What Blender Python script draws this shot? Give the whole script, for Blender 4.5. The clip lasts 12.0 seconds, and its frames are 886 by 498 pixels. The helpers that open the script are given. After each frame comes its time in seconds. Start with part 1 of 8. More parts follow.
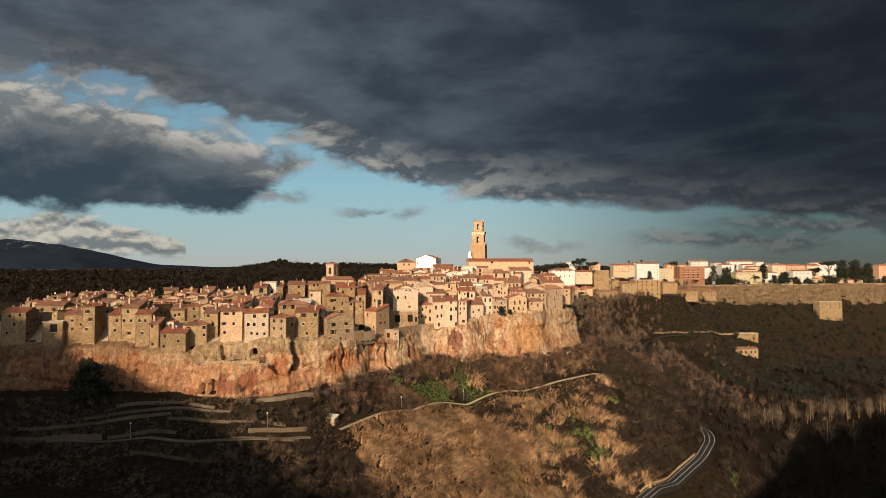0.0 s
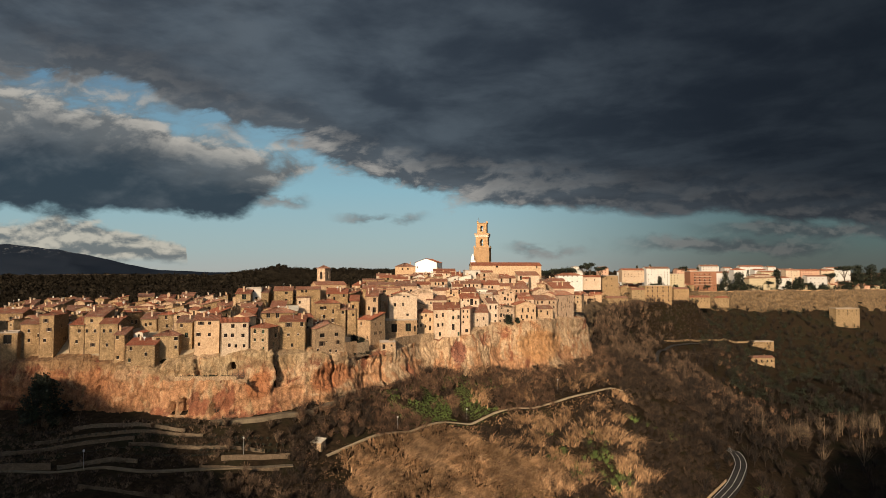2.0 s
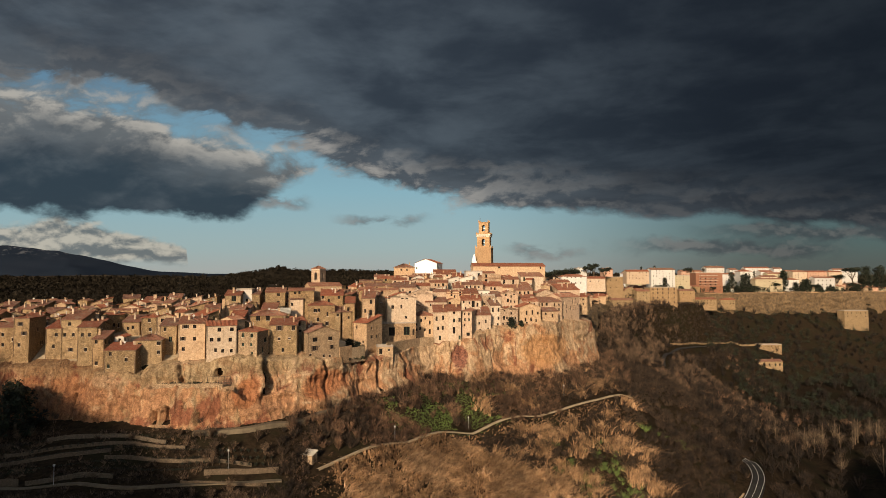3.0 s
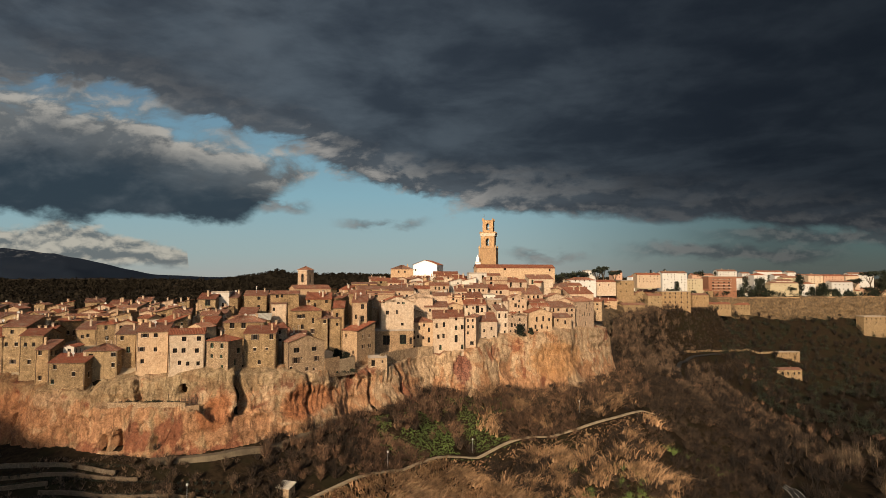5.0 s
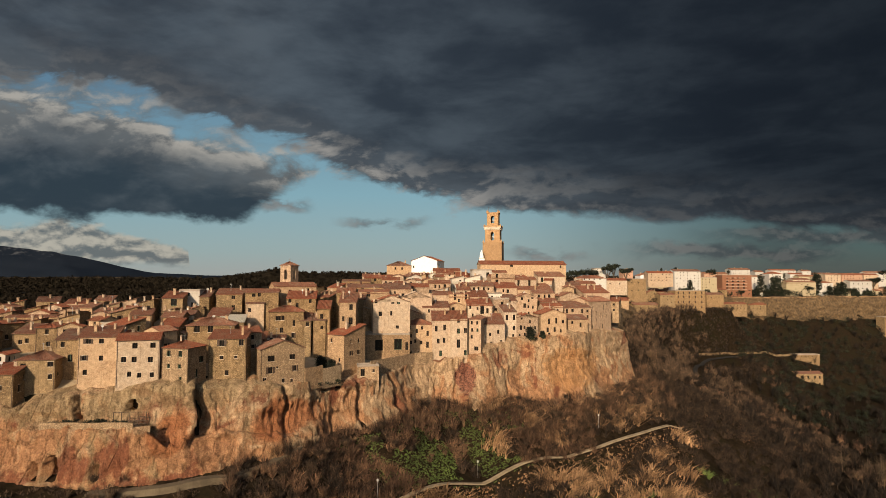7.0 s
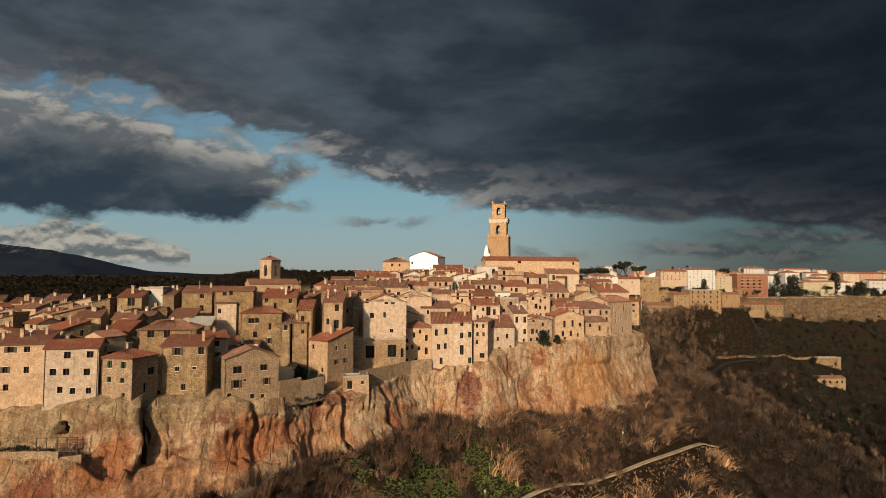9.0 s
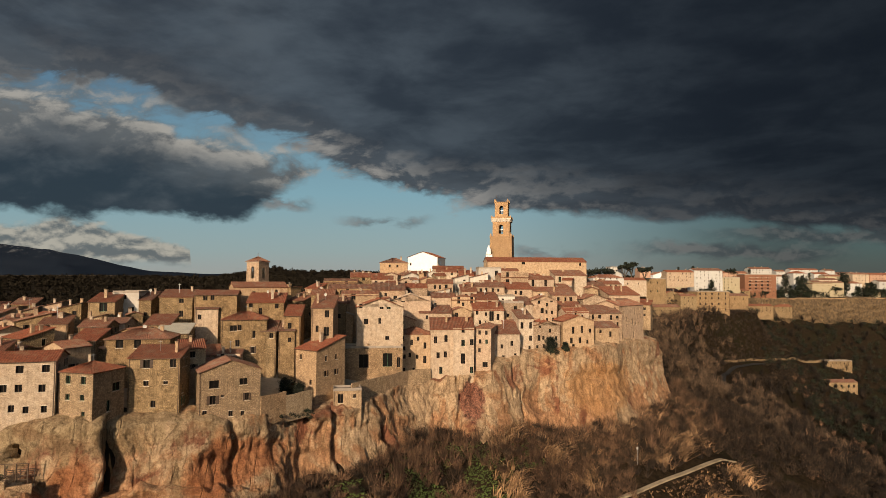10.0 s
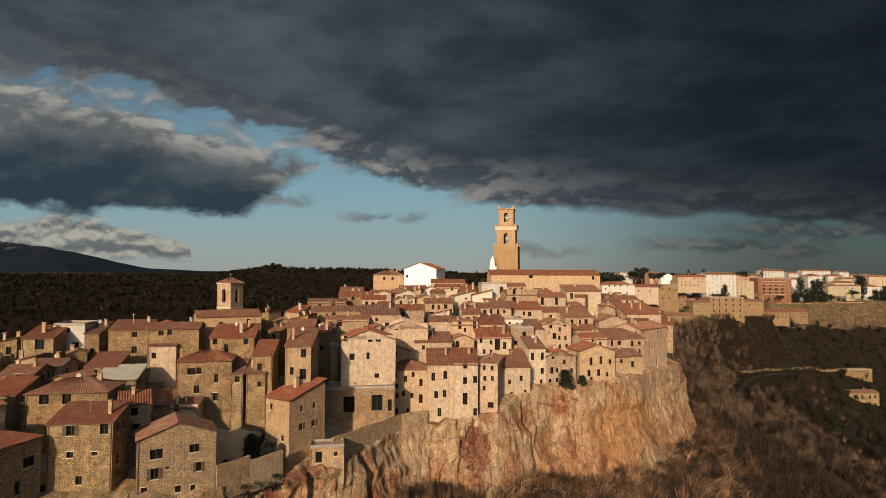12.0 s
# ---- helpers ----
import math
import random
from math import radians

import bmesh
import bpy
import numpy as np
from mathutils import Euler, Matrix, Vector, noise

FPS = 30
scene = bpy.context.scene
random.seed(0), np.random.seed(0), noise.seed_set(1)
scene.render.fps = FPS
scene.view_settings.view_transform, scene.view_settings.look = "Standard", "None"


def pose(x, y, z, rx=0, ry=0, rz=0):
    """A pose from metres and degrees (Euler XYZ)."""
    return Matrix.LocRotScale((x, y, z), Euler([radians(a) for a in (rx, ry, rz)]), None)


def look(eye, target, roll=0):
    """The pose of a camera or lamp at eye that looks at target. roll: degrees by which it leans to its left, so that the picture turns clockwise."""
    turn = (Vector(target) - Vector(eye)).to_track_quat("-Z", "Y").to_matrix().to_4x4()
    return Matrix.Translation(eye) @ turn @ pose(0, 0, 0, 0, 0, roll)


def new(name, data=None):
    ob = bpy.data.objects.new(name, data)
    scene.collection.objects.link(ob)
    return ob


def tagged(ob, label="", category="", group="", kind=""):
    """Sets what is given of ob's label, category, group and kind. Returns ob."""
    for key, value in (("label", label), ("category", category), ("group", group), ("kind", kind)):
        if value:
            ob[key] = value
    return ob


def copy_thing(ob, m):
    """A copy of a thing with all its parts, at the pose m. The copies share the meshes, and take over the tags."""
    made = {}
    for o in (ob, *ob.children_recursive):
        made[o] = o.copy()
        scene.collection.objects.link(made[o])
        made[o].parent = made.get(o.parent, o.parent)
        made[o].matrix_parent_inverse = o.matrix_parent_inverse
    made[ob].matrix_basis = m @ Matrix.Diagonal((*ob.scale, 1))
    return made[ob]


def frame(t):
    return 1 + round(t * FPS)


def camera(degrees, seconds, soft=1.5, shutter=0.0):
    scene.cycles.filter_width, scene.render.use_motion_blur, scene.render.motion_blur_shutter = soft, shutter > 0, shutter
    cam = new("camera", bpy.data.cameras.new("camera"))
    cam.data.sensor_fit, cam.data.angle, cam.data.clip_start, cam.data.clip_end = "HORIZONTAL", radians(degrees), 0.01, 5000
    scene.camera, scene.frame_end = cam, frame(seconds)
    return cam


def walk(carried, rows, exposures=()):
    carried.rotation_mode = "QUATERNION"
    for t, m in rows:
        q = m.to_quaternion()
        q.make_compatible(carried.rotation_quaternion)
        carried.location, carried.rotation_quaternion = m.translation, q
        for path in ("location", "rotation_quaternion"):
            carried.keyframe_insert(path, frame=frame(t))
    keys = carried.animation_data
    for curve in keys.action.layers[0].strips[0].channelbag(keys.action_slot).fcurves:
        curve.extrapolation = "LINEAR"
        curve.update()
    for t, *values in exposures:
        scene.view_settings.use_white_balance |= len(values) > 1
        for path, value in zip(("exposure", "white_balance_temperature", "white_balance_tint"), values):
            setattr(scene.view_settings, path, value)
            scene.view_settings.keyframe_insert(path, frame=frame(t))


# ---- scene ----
cam = camera(75.3, 12.0, 0.7)
METRES, EYE, TILT, LEAN, TURN = 190.0, 80.0, 1.85, 0.0, 0.0
ROWS = [
    (0.0, 0.0, 0.0, 0.0, -0.0, 0.0, -0.0),
    (0.5, -0.0006, 0.0393, -0.0022, 0.03, 0.26, 0.0),
    (1.0, -0.001, 0.0804, -0.0049, 0.05, 0.39, 0.01),
    (1.5, -0.0013, 0.1225, -0.0068, 0.07, 0.46, -0.0),
    (2.0, -0.0017, 0.1638, -0.009, 0.08, 0.55, -0.02),
    (2.5, -0.0017, 0.2044, -0.0117, 0.08, 0.65, -0.02),
    (3.0, -0.0017, 0.2454, -0.0146, 0.11, 0.72, -0.05),
    (5.0, -0.0026, 0.4198, -0.0261, 0.18, 1.12, -0.17),
    (5.5, -0.0025, 0.4615, -0.0286, 0.2, 1.13, -0.18),
    (6.0, -0.0025, 0.5072, -0.0317, 0.23, 1.15, -0.19),
    (6.5, -0.0024, 0.5519, -0.0344, 0.25, 1.1, -0.23),
    (7.0, -0.0028, 0.5953, -0.0369, 0.26, 1.02, -0.26),
    (9.0, -0.0038, 0.7621, -0.0479, 0.36, 0.95, -0.37),
    (9.5, -0.0035, 0.8035, -0.0503, 0.38, 0.94, -0.4),
    (10.0, -0.0036, 0.8455, -0.0448, 0.39, 0.92, -0.39),
    (10.5, -0.0032, 0.886, -0.0339, 0.41, 0.86, -0.33),
    (11.0, -0.0025, 0.9238, -0.0219, 0.42, 0.73, -0.3),
    (11.5, -0.0024, 0.9588, -0.0099, 0.42, 0.6, -0.29),
    (12.0, -0.0023, 0.9913, -0.0002, 0.42, 0.46, -0.31),
]
walk(cam, [(t, pose(0, 0, EYE, TILT, LEAN, TURN) @ pose(METRES * x, METRES * y, METRES * z, 90 + pitch, roll, yaw)) for t, x, y, z, yaw, pitch, roll in ROWS], [(0.0, 0.6), (2.5, 0.42), (5.5, 0.3), (9.5, 0.2), (12.0, 0.15)])

# ---- light: a low warm sun behind the viewer's left shoulder, under a broken storm sky ----
SUN_AZ, SUN_EL = radians(198), radians(19)      # azimuth clockwise from +y
sun_from = Vector((math.sin(SUN_AZ) * math.cos(SUN_EL), math.cos(SUN_AZ) * math.cos(SUN_EL), math.sin(SUN_EL)))
sun = new("sun", bpy.data.lights.new("sun", "SUN"))
sun.data.energy, sun.data.angle, sun.data.color = 5.0, radians(1.2), (1.0, 0.78, 0.56)
sun.matrix_world = look((0, 0, 0), -sun_from)


class Nodes:
    """A short way to write node trees."""

    def __init__(self, tree):
        self.tree = tree
        tree.nodes.clear()

    def put(self, socket, value):
        if isinstance(value, bpy.types.NodeSocket):
            self.tree.links.new(value, socket)
        elif value is not None:
            if socket.type == "RGBA" and len(value) == 3:
                value = (*value, 1)
            socket.default_value = value

    def node(self, kind, inputs=None, **settings):
        n = self.tree.nodes.new(kind)
        if "interpolation_type" in settings:
            n.interpolation_type = settings["interpolation_type"]
        if "feature" in settings:
            n.feature, n.voronoi_dimensions = settings["feature"], settings["voronoi_dimensions"]
        if "sky_type" in settings:
            n.sky_type, n.sun_disc = settings["sky_type"], settings["sun_disc"]
            n.sun_elevation, n.sun_rotation = settings["sun_elevation"], settings["sun_rotation"]
            n.air_density, n.dust_density = settings["air_density"], settings["dust_density"]
        for k, v in (inputs or {}).items():
            self.put(n.inputs[k], v)
        return n

    def m(self, op, a, b=None, c=None, clamp=False):
        n = self.tree.nodes.new("ShaderNodeMath")
        n.operation, n.use_clamp = op, clamp
        for i, v in enumerate((a, b, c)):
            self.put(n.inputs[i], v)
        return n.outputs[0]

    def step(self, x, lo, hi):
        n = self.node("ShaderNodeMapRange", {0: x, 1: lo, 2: hi, 3: 0.0, 4: 1.0}, interpolation_type="SMOOTHSTEP")
        return n.outputs[0]

    def mix(self, f, a, b, blend="MIX"):
        n = self.tree.nodes.new("ShaderNodeMix")
        n.data_type, n.blend_type, n.clamp_factor = "RGBA", blend, True
        self.put(n.inputs[0], f), self.put(n.inputs[6], a), self.put(n.inputs[7], b)
        return n.outputs[2]

    def xyz(self, x, y, z=0.0):
        return self.node("ShaderNodeCombineXYZ", {0: x, 1: y, 2: z}).outputs[0]

    def noise(self, vec, scale, detail=4.0, rough=0.55, distort=0.0):
        n = self.node("ShaderNodeTexNoise", {"Vector": vec, "Scale": scale, "Detail": detail, "Roughness": rough, "Distortion": distort})
        return n.outputs[0]

    def ramp(self, f, stops, smooth=False):
        n = self.tree.nodes.new("ShaderNodeValToRGB")
        n.color_ramp.interpolation = "EASE" if smooth else "LINEAR"
        e = n.color_ramp.elements
        while len(e) < len(stops):
            e.new(0.5)
        for i, (p, c) in enumerate(stops):
            e[i].position = p
            e[i].color = (*c, 1) if isinstance(c, tuple) else (c, c, c, 1)
        self.put(n.inputs[0], f)
        return n.outputs[0]


# ---- sky ----
world = bpy.data.worlds.new("sky")
scene.world = world
world.use_nodes = True
W = Nodes(world.node_tree)
way = W.node("ShaderNodeSeparateXYZ", {0: W.node("ShaderNodeTexCoord").outputs["Generated"]})
wx, wy, wz = way.outputs
fwd = W.m("MAXIMUM", W.m("ABSOLUTE", wy), 0.15)
U, V = W.m("DIVIDE", wx, fwd), W.m("DIVIDE", wz, fwd)
P = W.xyz(U, V)
nishita = W.node("ShaderNodeTexSky", sky_type="NISHITA", sun_disc=False, sun_elevation=SUN_EL, sun_rotation=SUN_AZ, air_density=1.2, dust_density=1.6)
clear = W.mix(1.0, nishita.outputs[0], (0.082, 0.100, 0.125), "MULTIPLY")
haze = W.ramp(W.m("MULTIPLY_ADD", V, 1.6, 0.05), [(0.0, (0.42, 0.415, 0.39)), (0.06, (0.50, 0.53, 0.505)), (0.12, (0.42, 0.545, 0.555)), (0.28, (0.30, 0.53, 0.615)), (0.6, (0.15, 0.29, 0.41)), (1.0, (0.07, 0.13, 0.22))])
haze = W.mix(W.m("MULTIPLY", W.step(U, 0.0, 0.6), 0.94), haze, W.mix(W.step(V, 0.0, 0.07), (0.078, 0.090, 0.082), (0.042, 0.088, 0.094)))
clear = W.mix(0.88, clear, haze)


def bound(points):
    """A line across the sky: pairs of u and v, read by the wind's direction."""
    f = W.m("MULTIPLY_ADD", U, 1 / 1.8, 0.5)
    r = W.ramp(f, [((u + 0.9) / 1.8, max(0.0, (v + 0.2) / 1.0)) for u, v in points])
    return W.m("SUBTRACT", r, 0.2)


def billow(su, sv, seed, detail=7.0, rough=0.56, distort=0.2, rise=0.0):
    """Cloud noise over the sky, centred on nought; rise lifts the place where it is read."""
    return W.m("SUBTRACT", W.noise(W.xyz(W.m("MULTIPLY", U, su), W.m("MULTIPLY_ADD", V, sv, rise * sv), seed), 1.0, detail, rough, distort), 0.5)


big = billow(3.2, 7.0, 0.0, 6.0, 0.6, 0.3)
puff = billow(9.0, 17.0, 3.0, 8.0, 0.58, 0.25)
soft = W.m("ADD", billow(5.0, 12.0, 11.0, 7.0, 0.58, 0.6), 0.5)
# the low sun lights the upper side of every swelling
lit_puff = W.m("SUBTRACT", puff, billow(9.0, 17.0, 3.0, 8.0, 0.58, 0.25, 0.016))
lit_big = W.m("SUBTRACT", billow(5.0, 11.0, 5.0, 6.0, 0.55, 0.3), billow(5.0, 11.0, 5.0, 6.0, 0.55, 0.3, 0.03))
# the deck overhead, seen in perspective
near_u, near_v = W.m("DIVIDE", U, W.m("ADD", V, 0.14)), W.m("DIVIDE", 1.0, W.m("ADD", V, 0.14))
deck = W.noise(W.xyz(W.m("MULTIPLY", near_u, 1.25), W.m("MULTIPLY", near_v, 1.35), 7.0), 1.0, 7.0, 0.54, 0.3)
deck_fine = W.noise(W.xyz(W.m("MULTIPLY", near_u, 3.0), W.m("MULTIPLY", near_v, 3.6), 2.0), 1.0, 7.0, 0.56, 0.4)

# the great dark bank overhead
edge_v = bound([(-0.9, 0.35), (-0.67, 0.345), (-0.575, 0.338), (-0.486, 0.305), (-0.407, 0.262), (-0.30, 0.238), (-0.25, 0.218), (-0.215, 0.196), (-0.17, 0.166), (-0.083, 0.148), (0.016, 0.124), (0.213, 0.108), (0.459, 0.098), (0.606, 0.086), (0.772, 0.072), (0.9, 0.065)])
right = W.step(W.m("MULTIPLY_ADD", V, 0.1, U), -0.32, 0.58)
ragged = W.m("MULTIPLY_ADD", W.step(U, -0.1, 0.35), -0.55, 1.0)
over = W.m("SUBTRACT", W.m("ADD", V, W.m("MULTIPLY", ragged, W.m("ADD", W.m("MULTIPLY", big, 0.06), W.m("MULTIPLY", puff, 0.14)))), edge_v)
d1 = W.step(over, -0.008, 0.015)
body = W.step(W.m("ADD", W.m("MULTIPLY", deck, 0.62), W.m("MULTIPLY_ADD", deck_fine, 0.38, W.m("MULTIPLY", lit_big, 0.25))), 0.38, 0.66)
bank = W.mix(body, (0.044, 0.058, 0.078), (0.108, 0.136, 0.165))
bank = W.mix(W.m("MULTIPLY", right, 0.88), bank, W.mix(body, (0.0115, 0.016, 0.025), (0.027, 0.035, 0.047)))
bank = W.mix(W.m("MULTIPLY", W.step(U, 0.25, 0.85), 0.5), bank, (0.007, 0.0095, 0.014))
rim = W.m("SUBTRACT", 1.0, W.step(over, 0.0, 0.105))
fringe = W.m("MULTIPLY", rim, W.step(W.m("ADD", lit_puff, W.m("MULTIPLY", puff, 0.35)), -0.07, 0.15))
bank = W.mix(W.m("MULTIPLY", rim, W.m("MULTIPLY_ADD", right, -0.35, 0.55)), bank, (0.125, 0.140, 0.155))
bank = W.mix(W.m("MULTIPLY", W.m("MULTIPLY", fringe, W.m("MULTIPLY_ADD", W.step(U, -0.12, 0.4), -0.88, 1.0)), W.m("MULTIPLY_ADD", W.step(U, -0.30, -0.2), 0.8, 0.2)), bank, (0.46, 0.435, 0.40))

# thin torn cloud in the gap beneath it
torn = W.m("MULTIPLY", W.step(W.m("MULTIPLY_ADD", puff, 1.3, W.m("ADD", W.m("MULTIPLY", soft, 0.6), W.m("MULTIPLY", big, 0.6))), 0.06, 0.40), W.m("MULTIPLY", W.step(U, -0.24, -0.40), W.step(V, 0.19, 0.24)))

# the heavy cumulus at the left, lit along its top
top_v = bound([(-0.9, 0.318), (-0.77, 0.314), (-0.67, 0.308), (-0.58, 0.298), (-0.486, 0.262), (-0.38, 0.232), (-0.27, 0.212), (-0.22, 0.196), (-0.185, 0.14), (0.9, -0.2)])
low_v = bound([(-0.9, 0.114), (-0.77, 0.116), (-0.64, 0.102), (-0.53, 0.102), (-0.40, 0.096), (-0.35, 0.108), (-0.31, 0.128), (-0.27, 0.155), (-0.23, 0.178), (-0.2, 0.22), (0.9, 0.6)])
upper = W.m("ADD", W.m("SUBTRACT", top_v, V), W.m("MULTIPLY_ADD", puff, 0.16, W.m("MULTIPLY", big, 0.05)))
lower = W.m("ADD", W.m("SUBTRACT", V, low_v), W.m("MULTIPLY", puff, 0.09))
d2 = W.m("MULTIPLY", W.step(upper, -0.014, 0.024), W.step(lower, -0.008, 0.016))
crown2 = W.m("SUBTRACT", 1.0, W.step(upper, 0.0, 0.10))
lit2 = W.m("MULTIPLY", crown2, W.step(W.m("ADD", lit_puff, W.m("MULTIPLY", puff, 0.3)), -0.07, 0.15))
heap = W.mix(W.step(W.m("ADD", W.m("MULTIPLY", lit_big, 1.2), W.m("MULTIPLY_ADD", puff, 0.5, W.m("MULTIPLY", lower, 2.6))), 0.0, 0.62), (0.034, 0.052, 0.072), (0.125, 0.148, 0.168))
heap = W.mix(W.m("MULTIPLY", crown2, 0.6), heap, (0.24, 0.245, 0.24))
heap = W.mix(lit2, heap, (0.56, 0.53, 0.475))

# low cumulus over the mountain, thin bands at the right and shreds between
low_top = bound([(-0.9, 0.092), (-0.77, 0.095), (-0.6, 0.09), (-0.5, 0.062), (-0.45, 0.045), (-0.43, -0.1), (0.9, -0.2)])
tuft = billow(16.0, 30.0, 9.0, 7.0, 0.56, 0.2)
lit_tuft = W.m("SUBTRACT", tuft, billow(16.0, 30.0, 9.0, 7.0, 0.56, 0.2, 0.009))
u3 = W.m("ADD", W.m("SUBTRACT", low_top, V), W.m("MULTIPLY_ADD", puff, 0.06, W.m("MULTIPLY", tuft, 0.03)))
d3 = W.m("MULTIPLY", W.step(u3, -0.004, 0.010), W.step(W.m("MULTIPLY_ADD", puff, 0.06, V), 0.018, 0.036))
strip = W.mix(W.step(W.m("ADD", W.m("MULTIPLY_ADD", tuft, 0.6, W.m("MULTIPLY", lit_tuft, 1.6)), W.m("MULTIPLY", u3, -3.0)), -0.30, 0.14), (0.17, 0.19, 0.195), (0.60, 0.56, 0.47))
band = lambda mid, half, tilt: W.m("SUBTRACT", 1.0, W.step(W.m("ABSOLUTE", W.m("SUBTRACT", W.m("MULTIPLY_ADD", U, tilt, V), W.m("MULTIPLY_ADD", puff, 0.07, mid))), half * 0.2, half))
d4 = W.m("MULTIPLY", W.m("MULTIPLY", band(0.052, 0.022, 0.01), W.step(U, 0.27, 0.42)), W.step(U, 0.74, 0.6))
d5 = W.m("MULTIPLY", band(0.09, 0.022, 0.02), W.step(U, 0.38, 0.6))
d6 = W.m("MULTIPLY", W.m("MULTIPLY", band(0.093, 0.014, 0.0), W.step(W.m("ABSOLUTE", W.m("ADD", U, 0.11)), 0.10, 0.03)), W.step(tuft, -0.14, 0.08))
d7 = W.m("MULTIPLY", W.m("MULTIPLY", band(0.045, 0.018, 0.0), W.step(W.m("ABSOLUTE", W.m("SUBTRACT", U, 0.18)), 0.10, 0.02)), W.step(tuft, -0.14, 0.08))
d8 = W.m("MULTIPLY", W.m("MULTIPLY", band(0.092, 0.020, 0.12), W.step(W.m("ABSOLUTE", W.m("ADD", U, 0.29)), 0.07, 0.02)), W.step(tuft, -0.10, 0.06))
shred = W.mix(W.step(W.m("ADD", tuft, W.m("MULTIPLY", lit_tuft, 1.5)), -0.12, 0.26), (0.115, 0.128, 0.14), (0.27, 0.26, 0.25))
shred = W.mix(W.step(U, 0.2, 0.6), shred, W.mix(1.0, shred, (0.55, 0.57, 0.58), "MULTIPLY"))

sky = W.mix(W.m("MULTIPLY", torn, 0.85), clear, W.mix(W.step(W.m("ADD", W.m("MULTIPLY", lit_puff, 1.4), W.m("ADD", puff, soft)), 0.35, 0.75), (0.17, 0.19, 0.20), (0.42, 0.41, 0.385)))
sky = W.mix(W.m("MULTIPLY", d3, 0.93), sky, strip)
for amount in (d4, d5, d6, d7, d8):
    sky = W.mix(W.m("MULTIPLY", amount, 0.8), sky, shred)
sky = W.mix(W.m("MULTIPLY", d1, 0.98), sky, bank)
sky = W.mix(W.m("MULTIPLY", d2, 0.97), sky, heap)
# behind the viewer the cloud has parted and the low sun shines through clear sky
sunny = W.mix(1.0, nishita.outputs[0], (0.23, 0.23, 0.23), "MULTIPLY")
sky = W.mix(W.m("MULTIPLY", W.step(wy, 0.0, -0.4), 0.8), sky, sunny)
W.node("ShaderNodeOutputWorld", {0: W.node("ShaderNodeBackground", {0: sky, 1: 0.62}).outputs[0]})


# ---- materials ----
def material(name, build, rough=0.9, bump=0.0, metal=0.0, spec=0.3):
    """build(nodes) returns the colour and a height for the relief."""
    mt = bpy.data.materials.new(name)
    mt.use_nodes = True
    n = Nodes(mt.node_tree)
    colour, height = build(n)
    s = n.node("ShaderNodeBsdfPrincipled", {"Base Color": colour, "Roughness": rough, "Metallic": metal, "Specular IOR Level": spec})
    if bump and height is not None:
        b = n.node("ShaderNodeBump", {"Strength": 0.9, "Distance": bump, "Height": height})
        n.put(s.inputs["Normal"], b.outputs[0])
    n.node("ShaderNodeOutputMaterial", {0: s.outputs[0]})
    return mt


def local(n):
    return n.node("ShaderNodeTexCoord").outputs["Object"]


def chance(n):
    return n.node("ShaderNodeObjectInfo").outputs["Random"]


def island(n):
    return n.node("ShaderNodeNewGeometry").outputs["Random Per Island"]


def walling(c1, c2, mortar, block=(0.72, 0.36), patch=None, amount=0.5):
    """Coursed rubble with stains and patches of render."""
    def build(n):
        o = local(n)
        s = n.node("ShaderNodeSeparateXYZ", {0: o}).outputs
        r = chance(n)
        wob = n.m("MULTIPLY", n.m("SUBTRACT", n.noise(o, 1.3, 3), 0.5), 0.25)
        v = n.xyz(n.m("ADD", n.m("ADD", s[0], s[1]), wob), n.m("ADD", s[2], wob), 0)
        b = n.node("ShaderNodeTexBrick", {"Vector": v, "Color1": (1, 1, 1), "Color2": (0.0, 0.0, 0.0), "Mortar": (0.5, 0.5, 0.5), "Scale": 1.0, "Mortar Size": 0.03, "Bias": 0.0, "Brick Width": block[0], "Row Height": block[1]})
        fine = n.noise(o, 6.0, 6, 0.7)
        large = n.noise(n.xyz(n.m("MULTIPLY_ADD", r, 40, s[0]), s[1], n.m("MULTIPLY", s[2], 0.7)), 0.35, 8, 0.75)
        stone = n.mix(b.outputs[0], c2, c1)
        stone = n.mix(n.m("MULTIPLY", b.outputs[1], 0.8), stone, mortar)
        stone = n.mix(n.step(fine, 0.35, 0.75), n.mix(1.0, stone, (0.62, 0.6, 0.58), "MULTIPLY"), stone)
        col = n.mix(n.m("MULTIPLY", n.step(large, 0.36, 0.72), amount), stone, patch or mortar)
        streaks = n.noise(n.xyz(n.m("MULTIPLY", s[0], 2.0), n.m("MULTIPLY", s[1], 2.0), n.m("MULTIPLY", s[2], 0.22)), 1.0, 5, 0.7)
        col = n.mix(n.m("MULTIPLY", n.step(streaks, 0.5, 0.75), 0.5), col, n.mix(1.0, col, (0.5, 0.47, 0.44), "MULTIPLY"))
        tint = n.ramp(r, [(0.0, (0.78, 0.74, 0.70)), (0.35, (1.0, 0.96, 0.92)), (0.65, (0.92, 0.84, 0.74)), (1.0, (1.1, 1.05, 1.0))])
        col = n.mix(1.0, col, tint, "MULTIPLY")
        return col, n.m("ADD", n.m("MULTIPLY", b.outputs[1], -0.8), fine)
    return build


